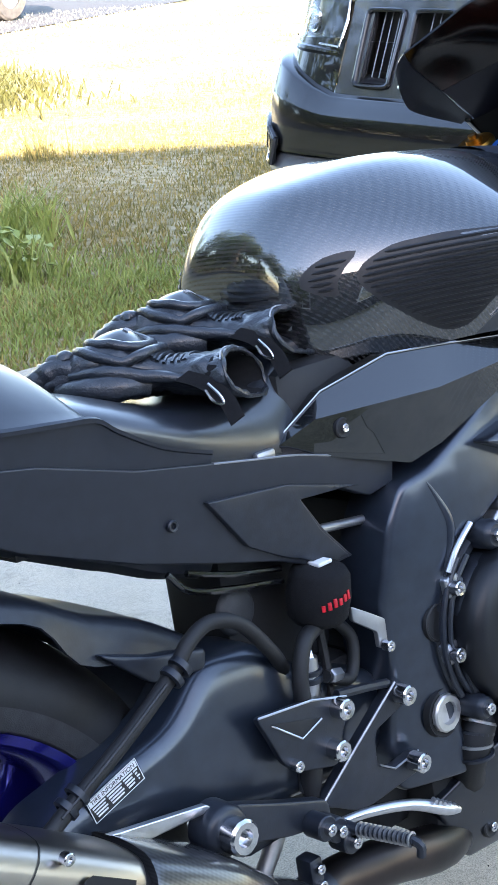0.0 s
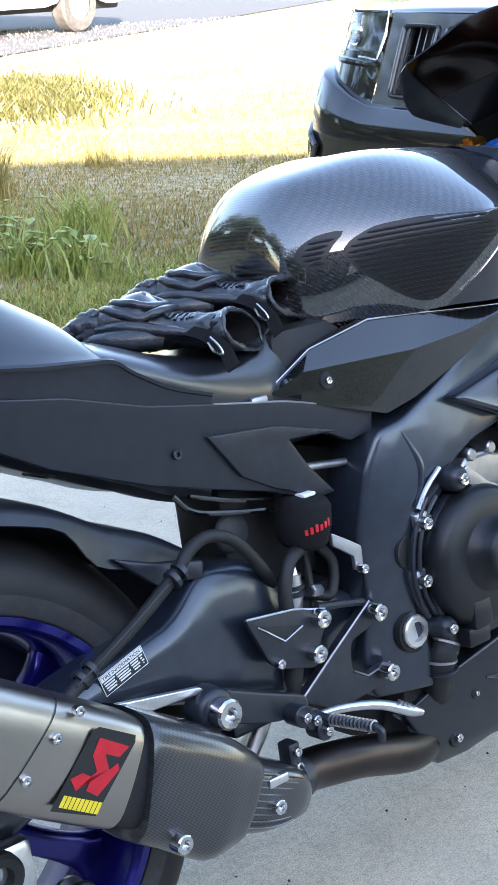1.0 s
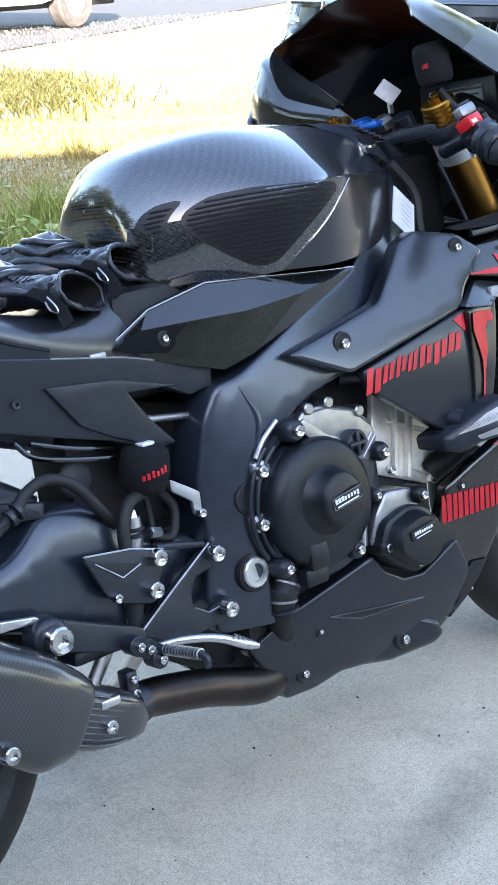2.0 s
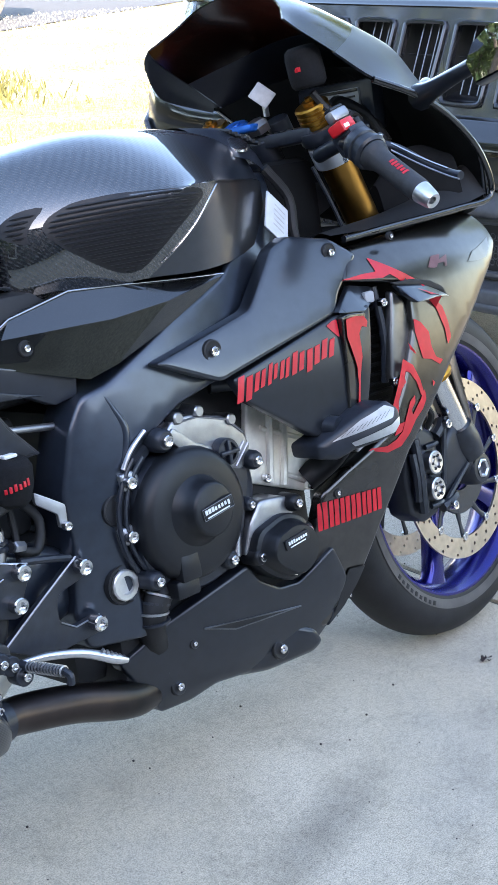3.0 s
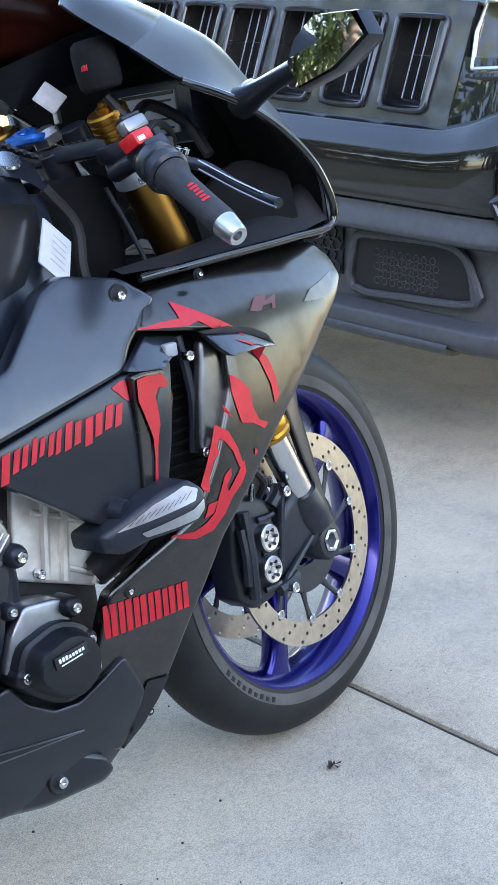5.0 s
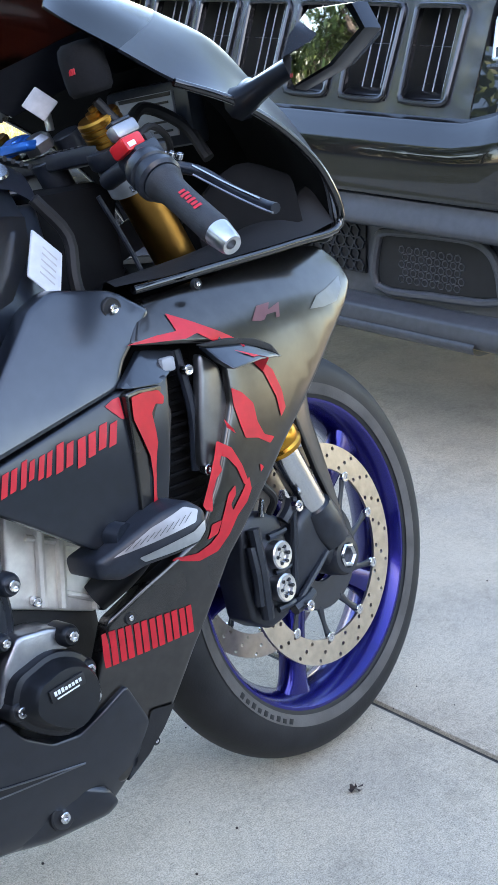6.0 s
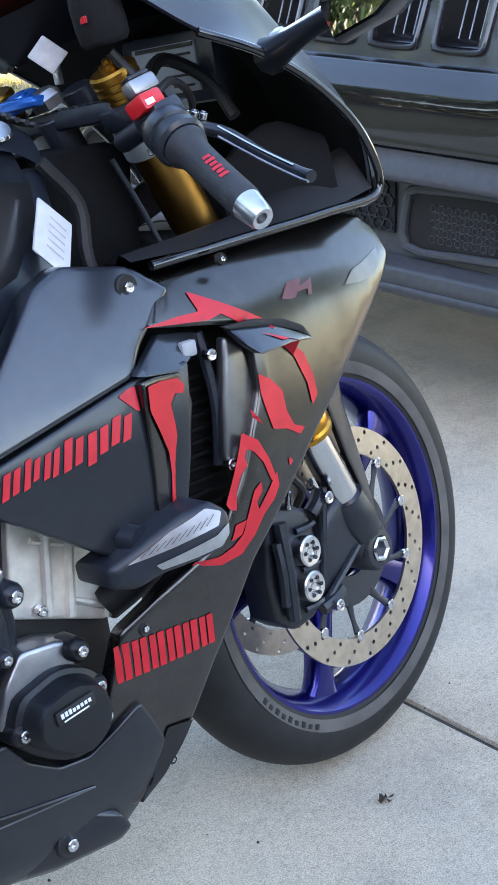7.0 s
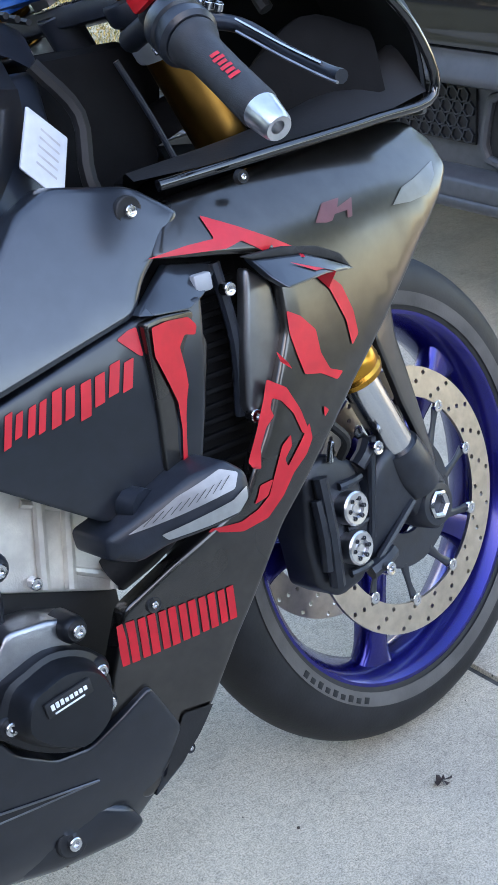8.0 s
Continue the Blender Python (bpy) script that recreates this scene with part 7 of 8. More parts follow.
    for k in range(8):
        x = -0.034 - 0.0050 * k
        arc = [(x + 0.003 * math.sin(6 * u + k), u, top(x, u) + 0.0008) for u in [(-0.9 + 1.8 * j / 9) * 0.042 for j in range(10)]]
        part("stretch_pleat", tube(arc, 0.0019, 6, 2), leather, g)
    # curled fingers, each padded over its joints
    for k in range(4):
        y = -0.038 + 0.0252 * k
        ln = (0.028, 0.040, 0.044, 0.034)[k]
        p = [(-0.142, y, 0.034), (-0.158 - ln * 0.25, y * 1.05, 0.031), (-0.160 - ln * 0.6, y * 1.08, 0.024), (-0.162 - ln * 0.9, y * 1.08, 0.015), (-0.158 - ln * 0.8, y * 1.06, 0.006), (-0.145, y, 0.006)]
        part("finger", crumple(tube(p, (0.0125, 0.0125, 0.0115, 0.0105, 0.008, 0.006), 12, 5), 0.0024, 110, seed + k), leather, g, "", 70)
        for u, z, r in ((0.0, 0.043, 0.0078), (0.35, 0.040, 0.0070), (0.68, 0.031, 0.0062)):
            c = Vector((-0.154 - ln * u, y * 1.06, z))
            part("joint_pad", crumple(tube([c + Vector((0.009, 0, 0.000)), c + Vector((0.004, 0, 0.001)), c - Vector((0.004, 0, 0.001)), c - Vector((0.010, 0, 0.005))], (r * 0.4, r, r, r * 0.4), 10, 3), 0.001, 150, seed), hard_shell if k % 2 else leather, g, "padded finger joint")
    th = [(-0.07, -0.040 * side, 0.020), (-0.095, -0.054 * side, 0.017), (-0.13, -0.057 * side, 0.013), (-0.158, -0.050 * side, 0.010)]
    part("thumb", crumple(tube(th, (0.012, 0.013, 0.012, 0.008), 12, 4), 0.003, 90, seed), leather, g, "", 70)
    part("side_panel", crumple(tube([(-0.03, -0.047 * side, 0.026), (-0.07, -0.051 * side, 0.028), (-0.11, -0.055 * side, 0.030), (-0.145, -0.050 * side, 0.026)], (0.004, 0.007, 0.008, 0.004), 8, 4), 0.002, 80, seed), leather, g, "padded edge panel", 70)
    strap = []
    for x, z in ((-0.028, 0.034), (-0.006, 0.028), (0.014, 0.014), (0.026, -0.006)):
        strap.append([(x, -0.050 * side, z), (x - 0.012, -0.053 * side, z - 0.010), (x - 0.012, -0.050 * side, z - 0.011), (x, -0.047 * side, z - 0.001)])
    part("wrist_strap", skin(strap, 4, 1, True, True), fabric, g, "black webbing wrist strap")
    part("strap_buckle", tube([(-0.008, -0.054 * side, 0.022), (0.004, -0.056 * side, 0.012), (0.008, -0.056 * side, 0.004), (-0.002, -0.056 * side, 0.006), (-0.01, -0.054 * side, 0.016)], 0.0015, 6, 4), chrome, g, "steel strap buckle")
    return g


SEAT_TILT = pose(0, 0, 0, 0, 13, 0)
glove(LEAN_M @ Matrix.Translation((0.402, -0.112, 0.746)) @ SEAT_TILT @ pose(0, 0, 0, 0, 0, -56), 1, "black leather riding glove lying palm down on the seat", 1.0)
glove(LEAN_M @ Matrix.Translation((0.507, -0.082, 0.766)) @ SEAT_TILT @ pose(0, 0, 0, 0, 0, -62), 1, "black leather riding glove leaning against the fuel tank", 6.0)

# ---- the parked off-road car facing the motorcycle ----
suv = thing("suv", Matrix.Translation((2.42, 1.145, 0)), "parked black off-road car with a seven slot grille", "car")


def sweep(y):
    a = max(0.0, abs(y) - 0.74)
    return 1.5 * a * a + 9.0 * a ** 3


def span(y0, y1, n):
    return [y0 + (y1 - y0) * k / n for k in range(n + 1)]


def face(profile, ys, nu=1, nv=4, thick=0.0, edge=1.0):
    """A wide moulding across the car's nose: (x, z) profile carried round the corners."""
    return skin([[(x + sweep(y) + 0.02 * y * y, y * edge, z) for x, z in profile] for y in ys], nu, nv, False, False, thick)


YS = span(-0.98, 0.98, 28)
part("lower_bumper", face([(0.16, 0.30), (0.0, 0.296), (-0.042, 0.302), (-0.056, 0.318), (-0.054, 0.340), (-0.046, 0.352), (-0.012, 0.366), (0.0, 0.378), (0.002, 0.505), (-0.012, 0.522), (-0.062, 0.536), (-0.074, 0.546), (-0.073, 0.558), (-0.058, 0.590), (-0.050, 0.603), (0.02, 0.606)], YS, 1, 3), car_trim, suv, "dark grey textured lower bumper", 30)


def lift(y):
    """How far the bumper's upper edge climbs under the headlights."""
    a = max(0.0, min(1.0, (abs(y) - 0.60) / 0.36))
    return 0.105 * a * a * (3 - 2 * a)


BUMPER = [(0.02, 0.598), (-0.058, 0.604), (-0.066, 0.625), (-0.0675, 0.66), (-0.066, 0.695), (-0.061, 0.716), (-0.056, 0.724), (-0.042, 0.742), (-0.028, 0.757), (-0.018, 0.765), (0.012, 0.772), (0.06, 0.772)]
bumper_rings = [[(x + sweep(y) + 0.02 * y * y, y, z + lift(y) * max(0.0, min(1.0, (z - 0.66) / 0.10))) for x, z in BUMPER] for y in YS]
part("bumper", skin(bumper_rings, 1, 4), car_black, suv, "glossy black painted bumper", 40)


def grille_x(z):
    return 0.0 + (z - 0.775) * 0.36


# grille: pillars and rails round seven openings
SL = 0.168


def strip(y0, y1, z0, z1, material, name):
    g = [[(grille_x(z) + sweep(y) + 0.02 * y * y, y, z) for z in span(z0, z1, 4)] for y in span(y0, y1, 6)]
    bm = bmesh.new()
    grid_mesh(bm, g)
    bmesh.ops.recalc_face_normals(bm, faces=bm.faces)
    bmesh.ops.solidify(bm, geom=bm.faces, thickness=0.02)
    return part(name, bm, material, suv)


strip(-0.63, 0.63, 0.768, 0.792, grille_paint, "grille_rail")
strip(-0.63, 0.63, 0.990, 1.022, grille_paint, "grille_rail")
for k in range(8):
    yc = (k - 3.5) * SL
    hw = 0.017 if 0 < k < 7 else 0.04
    strip(yc - hw, yc + hw, 0.790, 0.992, grille_paint, "grille_pillar")
bm = block((0.125, -0.66, 0.775), (0.165, 0.66, 1.01), 0)
part("grille_backing", bm, dark, suv)
for k in range(7):
    yc = (k - 3) * SL
    def gp(u, v, off=-0.004):
        y = yc + u
        return (grille_x(v) + sweep(y) + 0.02 * y * y + off, y, v)
    hw0, hw1 = 0.062, 0.066
    o = [gp(-hw0 + 0.02, 0.796), gp(hw0 - 0.02, 0.796), gp(hw0 - 0.003, 0.803), gp(hw0, 0.82), gp(hw1, 0.965), gp(hw1 - 0.004, 0.982), gp(hw1 - 0.02, 0.988), gp(-hw1 + 0.02, 0.988), gp(-hw1 + 0.004, 0.982), gp(-hw1, 0.965), gp(-hw0, 0.82), gp(-hw0 + 0.003, 0.803)]
    ring = smooth_line(o, 3, True)
    slot = part("grille_surround", tube([*ring, ring[0], ring[1]], 0.0065, 8, 1, soft=False), car_gloss_trim, suv, "dark chrome slot frame")
    part("slot_sill", skin([[gp(u, 0.803, 0.003) for u in span(-0.058, 0.058, 3)], [gp(u, 0.815, 0.02) for u in span(-0.055, 0.055, 3)], [gp(u, 0.825, 0.07) for u in span(-0.05, 0.05, 3)]], 2, 2), car_black, slot)
    for u in (-0.026, 0.0, 0.026):
        part("grille_bar", tube([gp(u, 0.804, 0.026), gp(u, 0.983, 0.026)], 0.0019, 6, 1), case_alloy, slot)
    part("grille_wire", tube([gp(-0.06, 0.905, 0.028), gp(0.06, 0.905, 0.028)], 0.0013, 6, 1), car_gloss_trim, slot)
# bonnet and wings
hood = []
for x, half in ((0.085, ((0, 1.026), (-0.35, 1.026), (-0.58, 1.022), (-0.66, 1.018))), (0.15, ((0, 1.05), (-0.38, 1.048), (-0.62, 1.04), (-0.76, 1.03))), (0.5, ((0, 1.10), (-0.42, 1.095), (-0.70, 1.08), (-0.86, 1.05))), (1.0, ((0, 1.135), (-0.45, 1.13), (-0.72, 1.115), (-0.90, 1.07))), (1.45, ((0, 1.16), (-0.46, 1.155), (-0.74, 1.14), (-0.92, 1.09)))):
    hood.append(mirrored([(x + 0.05 * y * y, y, z) for y, z in half]))
part("bonnet", skin(hood, 4, 4), car_black, suv, "glossy black bonnet", 60)
body_rings = []
for x, w, top, zb in ((0.36, 0.955, 1.05, 0.42), (0.55, 0.985, 1.06, 0.62), (0.85, 0.99, 1.07, 0.80), (1.15, 0.985, 1.08, 0.62), (1.3, 0.975, 1.09, 0.36), (2.3, 0.97, 1.10, 0.33), (3.3, 0.97, 1.12, 0.34), (4.3, 0.95, 1.15, 0.45), (4.72, 0.85, 1.12, 0.5)):
    body_rings.append(mirrored([(x, 0, top), (x, -w * 0.80, top - 0.01), (x, -w * 0.955, top - 0.06), (x, -w, 0.9), (x, -w * 0.995, max(zb + 0.01, 0.75)), (x, -w * 0.985, zb)]))
part("body", skin(body_rings, 3, 3), car_black, suv, "glossy black body", 50)
for s in (1, -1):
    # corner: wing front under and beside the headlight
    corner = [[(grille_x(z) + sweep(y) + 0.02 * y * y, y * s, z) for z in span(0.768 + lift(y), 0.912, 4)] for y in span(0.632, 0.97, 10)]
    part("wing_corner", skin(corner, 1, 2), car_black, suv, "", 60)
    # headlight
    def hp(y, z, off=0.0):
        return (grille_x(z) + 0.004 + sweep(y) + 0.02 * y * y + off, y * s, z)
    lens = [[hp(y, 0.892 + (1.022 - 0.892) * v + 0.10 * (y - 0.652) * (1 - v)) for v in (0, 0.33, 0.66, 1)] for y in span(0.652, 0.955, 8)]
    lamp = part("headlight", skin(lens, 1, 3, thick=0.004), clear, suv, "clear headlight lens", 60)
    lamp.visible_shadow = False
    pan = [[hp(y, 0.893 + 0.129 * v, 0.006 if v in (0, 1) or y < 0.66 or y > 0.95 else 0.06) for v in (0, 0.12, 0.5, 0.88, 1)] for y in (0.651, 0.675, 0.74, 0.83, 0.91, 0.93, 0.955)]
    part("lamp_bowl", skin(pan, 1, 1), plastic, lamp)
    fr = [hp(0.655, 0.888), hp(0.72, 0.894), hp(0.82, 0.904), hp(0.95, 0.922), hp(0.962, 1.016), hp(0.80, 1.024), hp(0.652, 1.024), hp(0.644, 0.96)]
    part("lamp_frame", tube([*fr, fr[0]], 0.006, 8, 1, soft=False), chrome, lamp, "bright headlight frame")
    fr2 = [hp(0.645, 0.873), hp(0.72, 0.878), hp(0.83, 0.888), hp(0.96, 0.906)]
    part("lamp_brow", tube(fr2, (0.006, 0.011, 0.011, 0.006), 8, 4), car_black, lamp)
    for y in (0.84,):
        c = hp(y, 0.955, 0.045)
        part("projector", turned(bmesh.new(), [(0, 0.018), (0.02, 0.014), (0.030, 0.004), (0.036, 0.006), (0.04, 0.0)], c, (-1, 0.25 * s, 0), 20), chrome, lamp)
    # fog lamp pocket at the corner
    fog = [(sweep(y) + 0.02 * y * y - 0.076, y * s, z) for y, z in ((0.80, 0.640), (0.84, 0.668), (0.925, 0.690), (0.932, 0.60), (0.905, 0.565), (0.83, 0.572))]
    pocket = part("fog_pocket", tube([*fog, fog[0], fog[1]], 0.010, 8, 1, soft=False), car_gloss_trim, suv, "dark fog lamp pocket")
    c = Vector(np.mean(fog, 0))
    bm = bmesh.new()
    bm.faces.new([bm.verts.new(c + (Vector(p) - c) * 0.98 + Vector((0.006, 0, 0))) for p in fog])
    part("pocket_back", bm, dark, pocket)
    part("fog_lamp", turned(bmesh.new(), [(0, 0.008), (0.025, 0.006), (0.033, 0.01), (0.036, 0.0)], c, (-0.8, 0.6 * s, 0), 20), clear, pocket, "round fog lamp")
    # recess with a honeycomb plate in the lower bumper
    inset_o = [(sweep(y) + 0.02 * y * y - 0.012, y * s, z) for y, z in ((0.735, 0.405), (0.722, 0.47), (0.69, 0.512), (0.62, 0.525), (0.46, 0.518), (0.415, 0.512), (0.40, 0.49), (0.40, 0.39), (0.55, 0.388))]
    ins = part("bumper_recess", tube([*inset_o, inset_o[0], inset_o[1]], 0.010, 8, 3), car_trim, suv, "recess with a honeycomb plate")
    inner = [(sweep(y) + 0.02 * y * y - 0.003, y * s, z) for y, z in ((0.66, 0.41), (0.655, 0.455), (0.61, 0.487), (0.45, 0.476), (0.44, 0.40))]
    part("recess_rim", tube([*inner, inner[0], inner[1]], 0.004, 8, 3), dark, ins)
    plate_bm = bmesh.new()
    pc = Vector(np.mean(inset_o, 0))
    plate_bm.faces.new([plate_bm.verts.new(pc + (Vector(p) - pc) * 0.97 + Vector((0.0045, 0, 0))) for p in inset_o])
    part("recess_plate", plate_bm, dark, ins, "black recessed plate")
    for i in range(9):
        for j in range(5):
            y = (0.465 + 0.0215 * i + 0.0107 * (j % 2)) * s
            z = 0.414 + 0.0165 * j
            if abs(y) < 0.635:
                part("honeycomb_cell", turned(bmesh.new(), [(0.0066, -0.001), (0.0074, 0.0022), (0.0090, 0.0022), (0.0098, 0.0)], (sweep(y) + 0.02 * y * y - 0.007, y, z), (-1, 0, 0), 6), car_trim, ins)
# open honeycomb grille in the middle of the lower bumper
mid = part("lower_grille", block((-0.004, -0.36, 0.41), (0.003, 0.36, 0.525), 0.001), dark, suv, "black honeycomb lower grille")
for i in range(25):
    for j in range(4):
        y, z = -0.345 + 0.029 * i + 0.0145 * (j % 2), 0.427 + 0.026 * j
        part("honeycomb_cell", turned(bmesh.new(), [(0.0125, 0.001), (0.0125, 0.007), (0.016, 0.007), (0.016, 0.0)], (-0.003, y, z), (-1, 0, 0), 6), plastic, mid)
part("skid_lip", face([(0.0, 0.285), (-0.04, 0.288), (-0.058, 0.298), (-0.060, 0.312), (-0.05, 0.318)], span(-0.70, 0.70, 16), 1, 3), car_trim, suv, "grey skid lip")
# cabin, glass and wheels
cab = []
for x, w, z in ((1.40, 0.80, 1.12), (1.75, 0.76, 1.42), (2.1, 0.70, 1.66), (2.6, 0.69, 1.74), (3.6, 0.69, 1.74), (4.3, 0.70, 1.66), (4.65, 0.78, 1.16)):
    cab.append(mirrored([(x, 0, z), (x, -w * 0.75, z - 0.015), (x, -w, z - 0.06 if z > 1.3 else z - 0.02), (x, -(w + (0.93 - w) * 0.9), 1.10)]))
part("cabin", skin(cab, 3, 4), gloss, suv, "black roof and dark glass", 50)
for x in (0.85, 3.78):
    for y in (-0.84, 0.84):
        sd = 1 if y > 0 else -1
        tyre = part("wheel", turned(bmesh.new(), [(0.22, -0.11), (0.34, -0.125), (0.372, -0.10), (0.378, 0), (0.372, 0.10), (0.34, 0.125), (0.22, 0.11)], (x, y, 0.378), (0, 1, 0), 48), rubber, suv, "black tyre")
        part("rim", turned(bmesh.new(), [(0, 0.05), (0.06, 0.06), (0.10, 0.03), (0.20, 0.06), (0.24, 0.09), (0.24, -0.08)], (x, y, 0.378), (0, sd, 0), 32), cast, tyre, "alloy rim")

# ---- lawn, weeds, street, trees, house ----
rng = np.random.default_rng(4)


def blades(name, xs, ys, hs, wid, lean, material, label, base_z=-0.012, kind="stuff"):
    n = len(xs)
    a = rng.uniform(0, 2 * np.pi, n)
    b = rng.uniform(0, 2 * np.pi, n)
    ln = rng.uniform(0.2, 1.0, n) * lean * hs
    wx, wy = np.cos(a) * wid, np.sin(a) * wid
    dx, dy = np.cos(b) * ln, np.sin(b) * ln
    v = np.zeros((n, 5, 3))
    v[:, 0] = np.stack([xs - wx, ys - wy, np.full(n, base_z)], 1)
    v[:, 1] = np.stack([xs + wx, ys + wy, np.full(n, base_z)], 1)
    v[:, 2] = np.stack([xs + wx * 0.7 + dx * 0.4, ys + wy * 0.7 + dy * 0.4, base_z + hs * 0.6], 1)
    v[:, 3] = np.stack([xs - wx * 0.7 + dx * 0.4, ys - wy * 0.7 + dy * 0.4, base_z + hs * 0.6], 1)
    v[:, 4] = np.stack([xs + dx, ys + dy, base_z + hs], 1)
    i = np.arange(n) * 5
    faces = np.concatenate([np.stack([i, i + 1, i + 2, i + 3], 1)]).tolist() + np.stack([i + 3, i + 2, i + 4], 1).tolist()
    me = bpy.data.meshes.new(name)
    me.from_pydata(v.reshape(-1, 3).tolist(), [], faces)
    me.materials.append(material)
    ob = new(name, me)
    return tagged(ob, label, "grass", "", kind) if label else ob


n1 = 80000
gx, gy = rng.uniform(0.3, 9.5, n1), EDGE_Y + 0.01 + rng.beta(1.0, 1.6, n1) * 6.5
gx = gx * 0.6 + (gy - 2.0) * 0.75
patch = 0.5 + 0.5 * np.sin(gx * 2.1 + np.cos(gy * 1.7) * 2) * np.cos(gy * 2.3 + gx)
gh = (0.012 + 0.026 * rng.random(n1)) * (0.4 + 0.9 * patch)
blades("grass", gx, gy, gh, 0.003, 0.9, blade, "short uneven lawn grass, green and straw coloured")
n2 = 13000
fy = 8.0 + rng.random(n2) ** 1.3 * 13
fx = (fy - 2) * 0.72 + rng.uniform(-4.0, 6.0, n2)
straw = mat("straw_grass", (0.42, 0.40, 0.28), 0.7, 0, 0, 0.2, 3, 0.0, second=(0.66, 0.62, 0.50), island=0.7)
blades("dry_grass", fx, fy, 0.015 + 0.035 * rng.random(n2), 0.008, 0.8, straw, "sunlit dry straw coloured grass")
# darker, taller blades stand in for a tree's shadow on the lawn
n3 = 9000
sy = rng.normal(10.0, 0.75, n3)
sx = 6.2 + 0.42 * (sy - 9.6) + rng.normal(-0.15, 0.45, n3)
blades("shadow_grass", sx, sy, 0.05 + 0.08 * rng.random(n3), 0.012, 0.9, shade_grass, "patch of taller grass, coloured dark for a tree's shadow")


def weed_clump(x, y, n, h, wid, material, label, category, spread=0.1, leafy=0):
    ob = blades("weed", x + rng.normal(0, spread, n), y + rng.normal(0, spread, n), h * rng.uniform(0.5, 1.05, n), wid, 0.9, material, "", -0.012)
    tagged(ob, label, category, "weeds at the lawn's edge", "stuff")
    if leafy:
        bm = bmesh.new()
        for k in range(leafy):
            a = rng.uniform(0, 2 * math.pi)
            r0 = abs(rng.normal(0, spread * 0.8))
            p = Vector((x + r0 * math.cos(a), y + r0 * math.sin(a), h * rng.uniform(0.15, 0.9)))
            d = Vector((math.cos(a + rng.normal(0, 0.5)), math.sin(a + rng.normal(0, 0.5)), rng.uniform(0.1, 0.8))).normalized()
            s = d.cross(Vector((0, 0, 1))).normalized() * h * 0.10
            ln = h * rng.uniform(0.25, 0.5)
            q = [bm.verts.new(p), bm.verts.new(p + d * ln * 0.45 + s), bm.verts.new(p + d * ln + Vector((0, 0, -0.02))), bm.verts.new(p + d * ln * 0.45 - s)]
            bm.faces.new(q)
        part("leaf_spray", bm, weed, ob, "broad green leaves", tidy=False)
    return ob


weed_clump(2.86, 3.98, 190, 0.28, 0.005, weed, "tall clump of bright green long leaved grass", "weed", 0.09)
weed_clump(2.50, 3.42, 120, 0.20, 0.005, weed, "broad leaved green weed in the grass", "weed", 0.08, 26)
weed_clump(2.36, 3.62, 120, 0.22, 0.005, weed, "broad leaved green weed in the grass", "weed", 0.07, 22)
weed_clump(2.62, 4.35, 90, 0.26, 0.004, weed, "tall green weed with thin stems", "weed", 0.12, 20)
weed_clump(1.95, 2.95, 2600, 0.040, 0.003, weed, "low bright green tuft beside the concrete", "weed", 0.30)
weed_clump(2.30, 2.80, 2600, 0.040, 0.003, weed, "low bright green tuft beside the concrete", "weed", 0.30)
weed_clump(2.75, 3.05, 2600, 0.045, 0.003, weed, "low bright green tuft beside the concrete", "weed", 0.30)
weed_clump(3.25, 5.3, 90, 0.36, 0.004, blade, "thin dry weed standing in the lawn", "weed", 0.06)
weed_clump(4.35, 5.9, 60, 0.30, 0.004, blade, "thin dry weed standing in the lawn", "weed", 0.06)

# a dead leaf and crumbs on the concrete
bm = bmesh.new()
for k in range(6):
    a = k * 1.05 + 0.3
    r = 0.008 + 0.003 * (k % 3)
    c = bm.verts.new((0, 0, 0.006))
    bm.faces.new((c, bm.verts.new((r * math.cos(a), r * math.sin(a), 0.003 + 0.006 * (k % 2))), bm.verts.new((r * 1.2 * math.cos(a + 0.4), r * 1.2 * math.sin(a + 0.4), 0.010)), bm.verts.new((r * math.cos(a + 0.85), r * math.sin(a + 0.85), 0.002))))
dead = part("dead_leaf", bm, dry_leaf, None, tidy=False)
dead.matrix_basis = Matrix.Translation((1.342, -0.133, 0.001)) @ Matrix.Scale(0.75, 4)
tagged(dead, "small curled dark dead leaf on the concrete", "leaf")
bm = bmesh.new()
for k in range(170):
    x, y, r = rng.uniform(0.2, 2.2), rng.uniform(-1.0, 1.4), rng.uniform(0.0007, 0.0018)
    if k < 6:
        x, y, r = ((0.705, 0.058), (0.943, -0.114), (1.06, -0.106), (0.488, 0.033), (0.934, 0.059), (1.165, -0.073))[k] + (0.0022,)
    bmesh.ops.create_icosphere(bm, subdivisions=1, radius=r, matrix=Matrix.Translation((x, y, r * 0.4)))
tagged(part("crumbs", bm, dry_leaf), "scattered dark crumbs and grit on the concrete", "grit", "", "stuff")


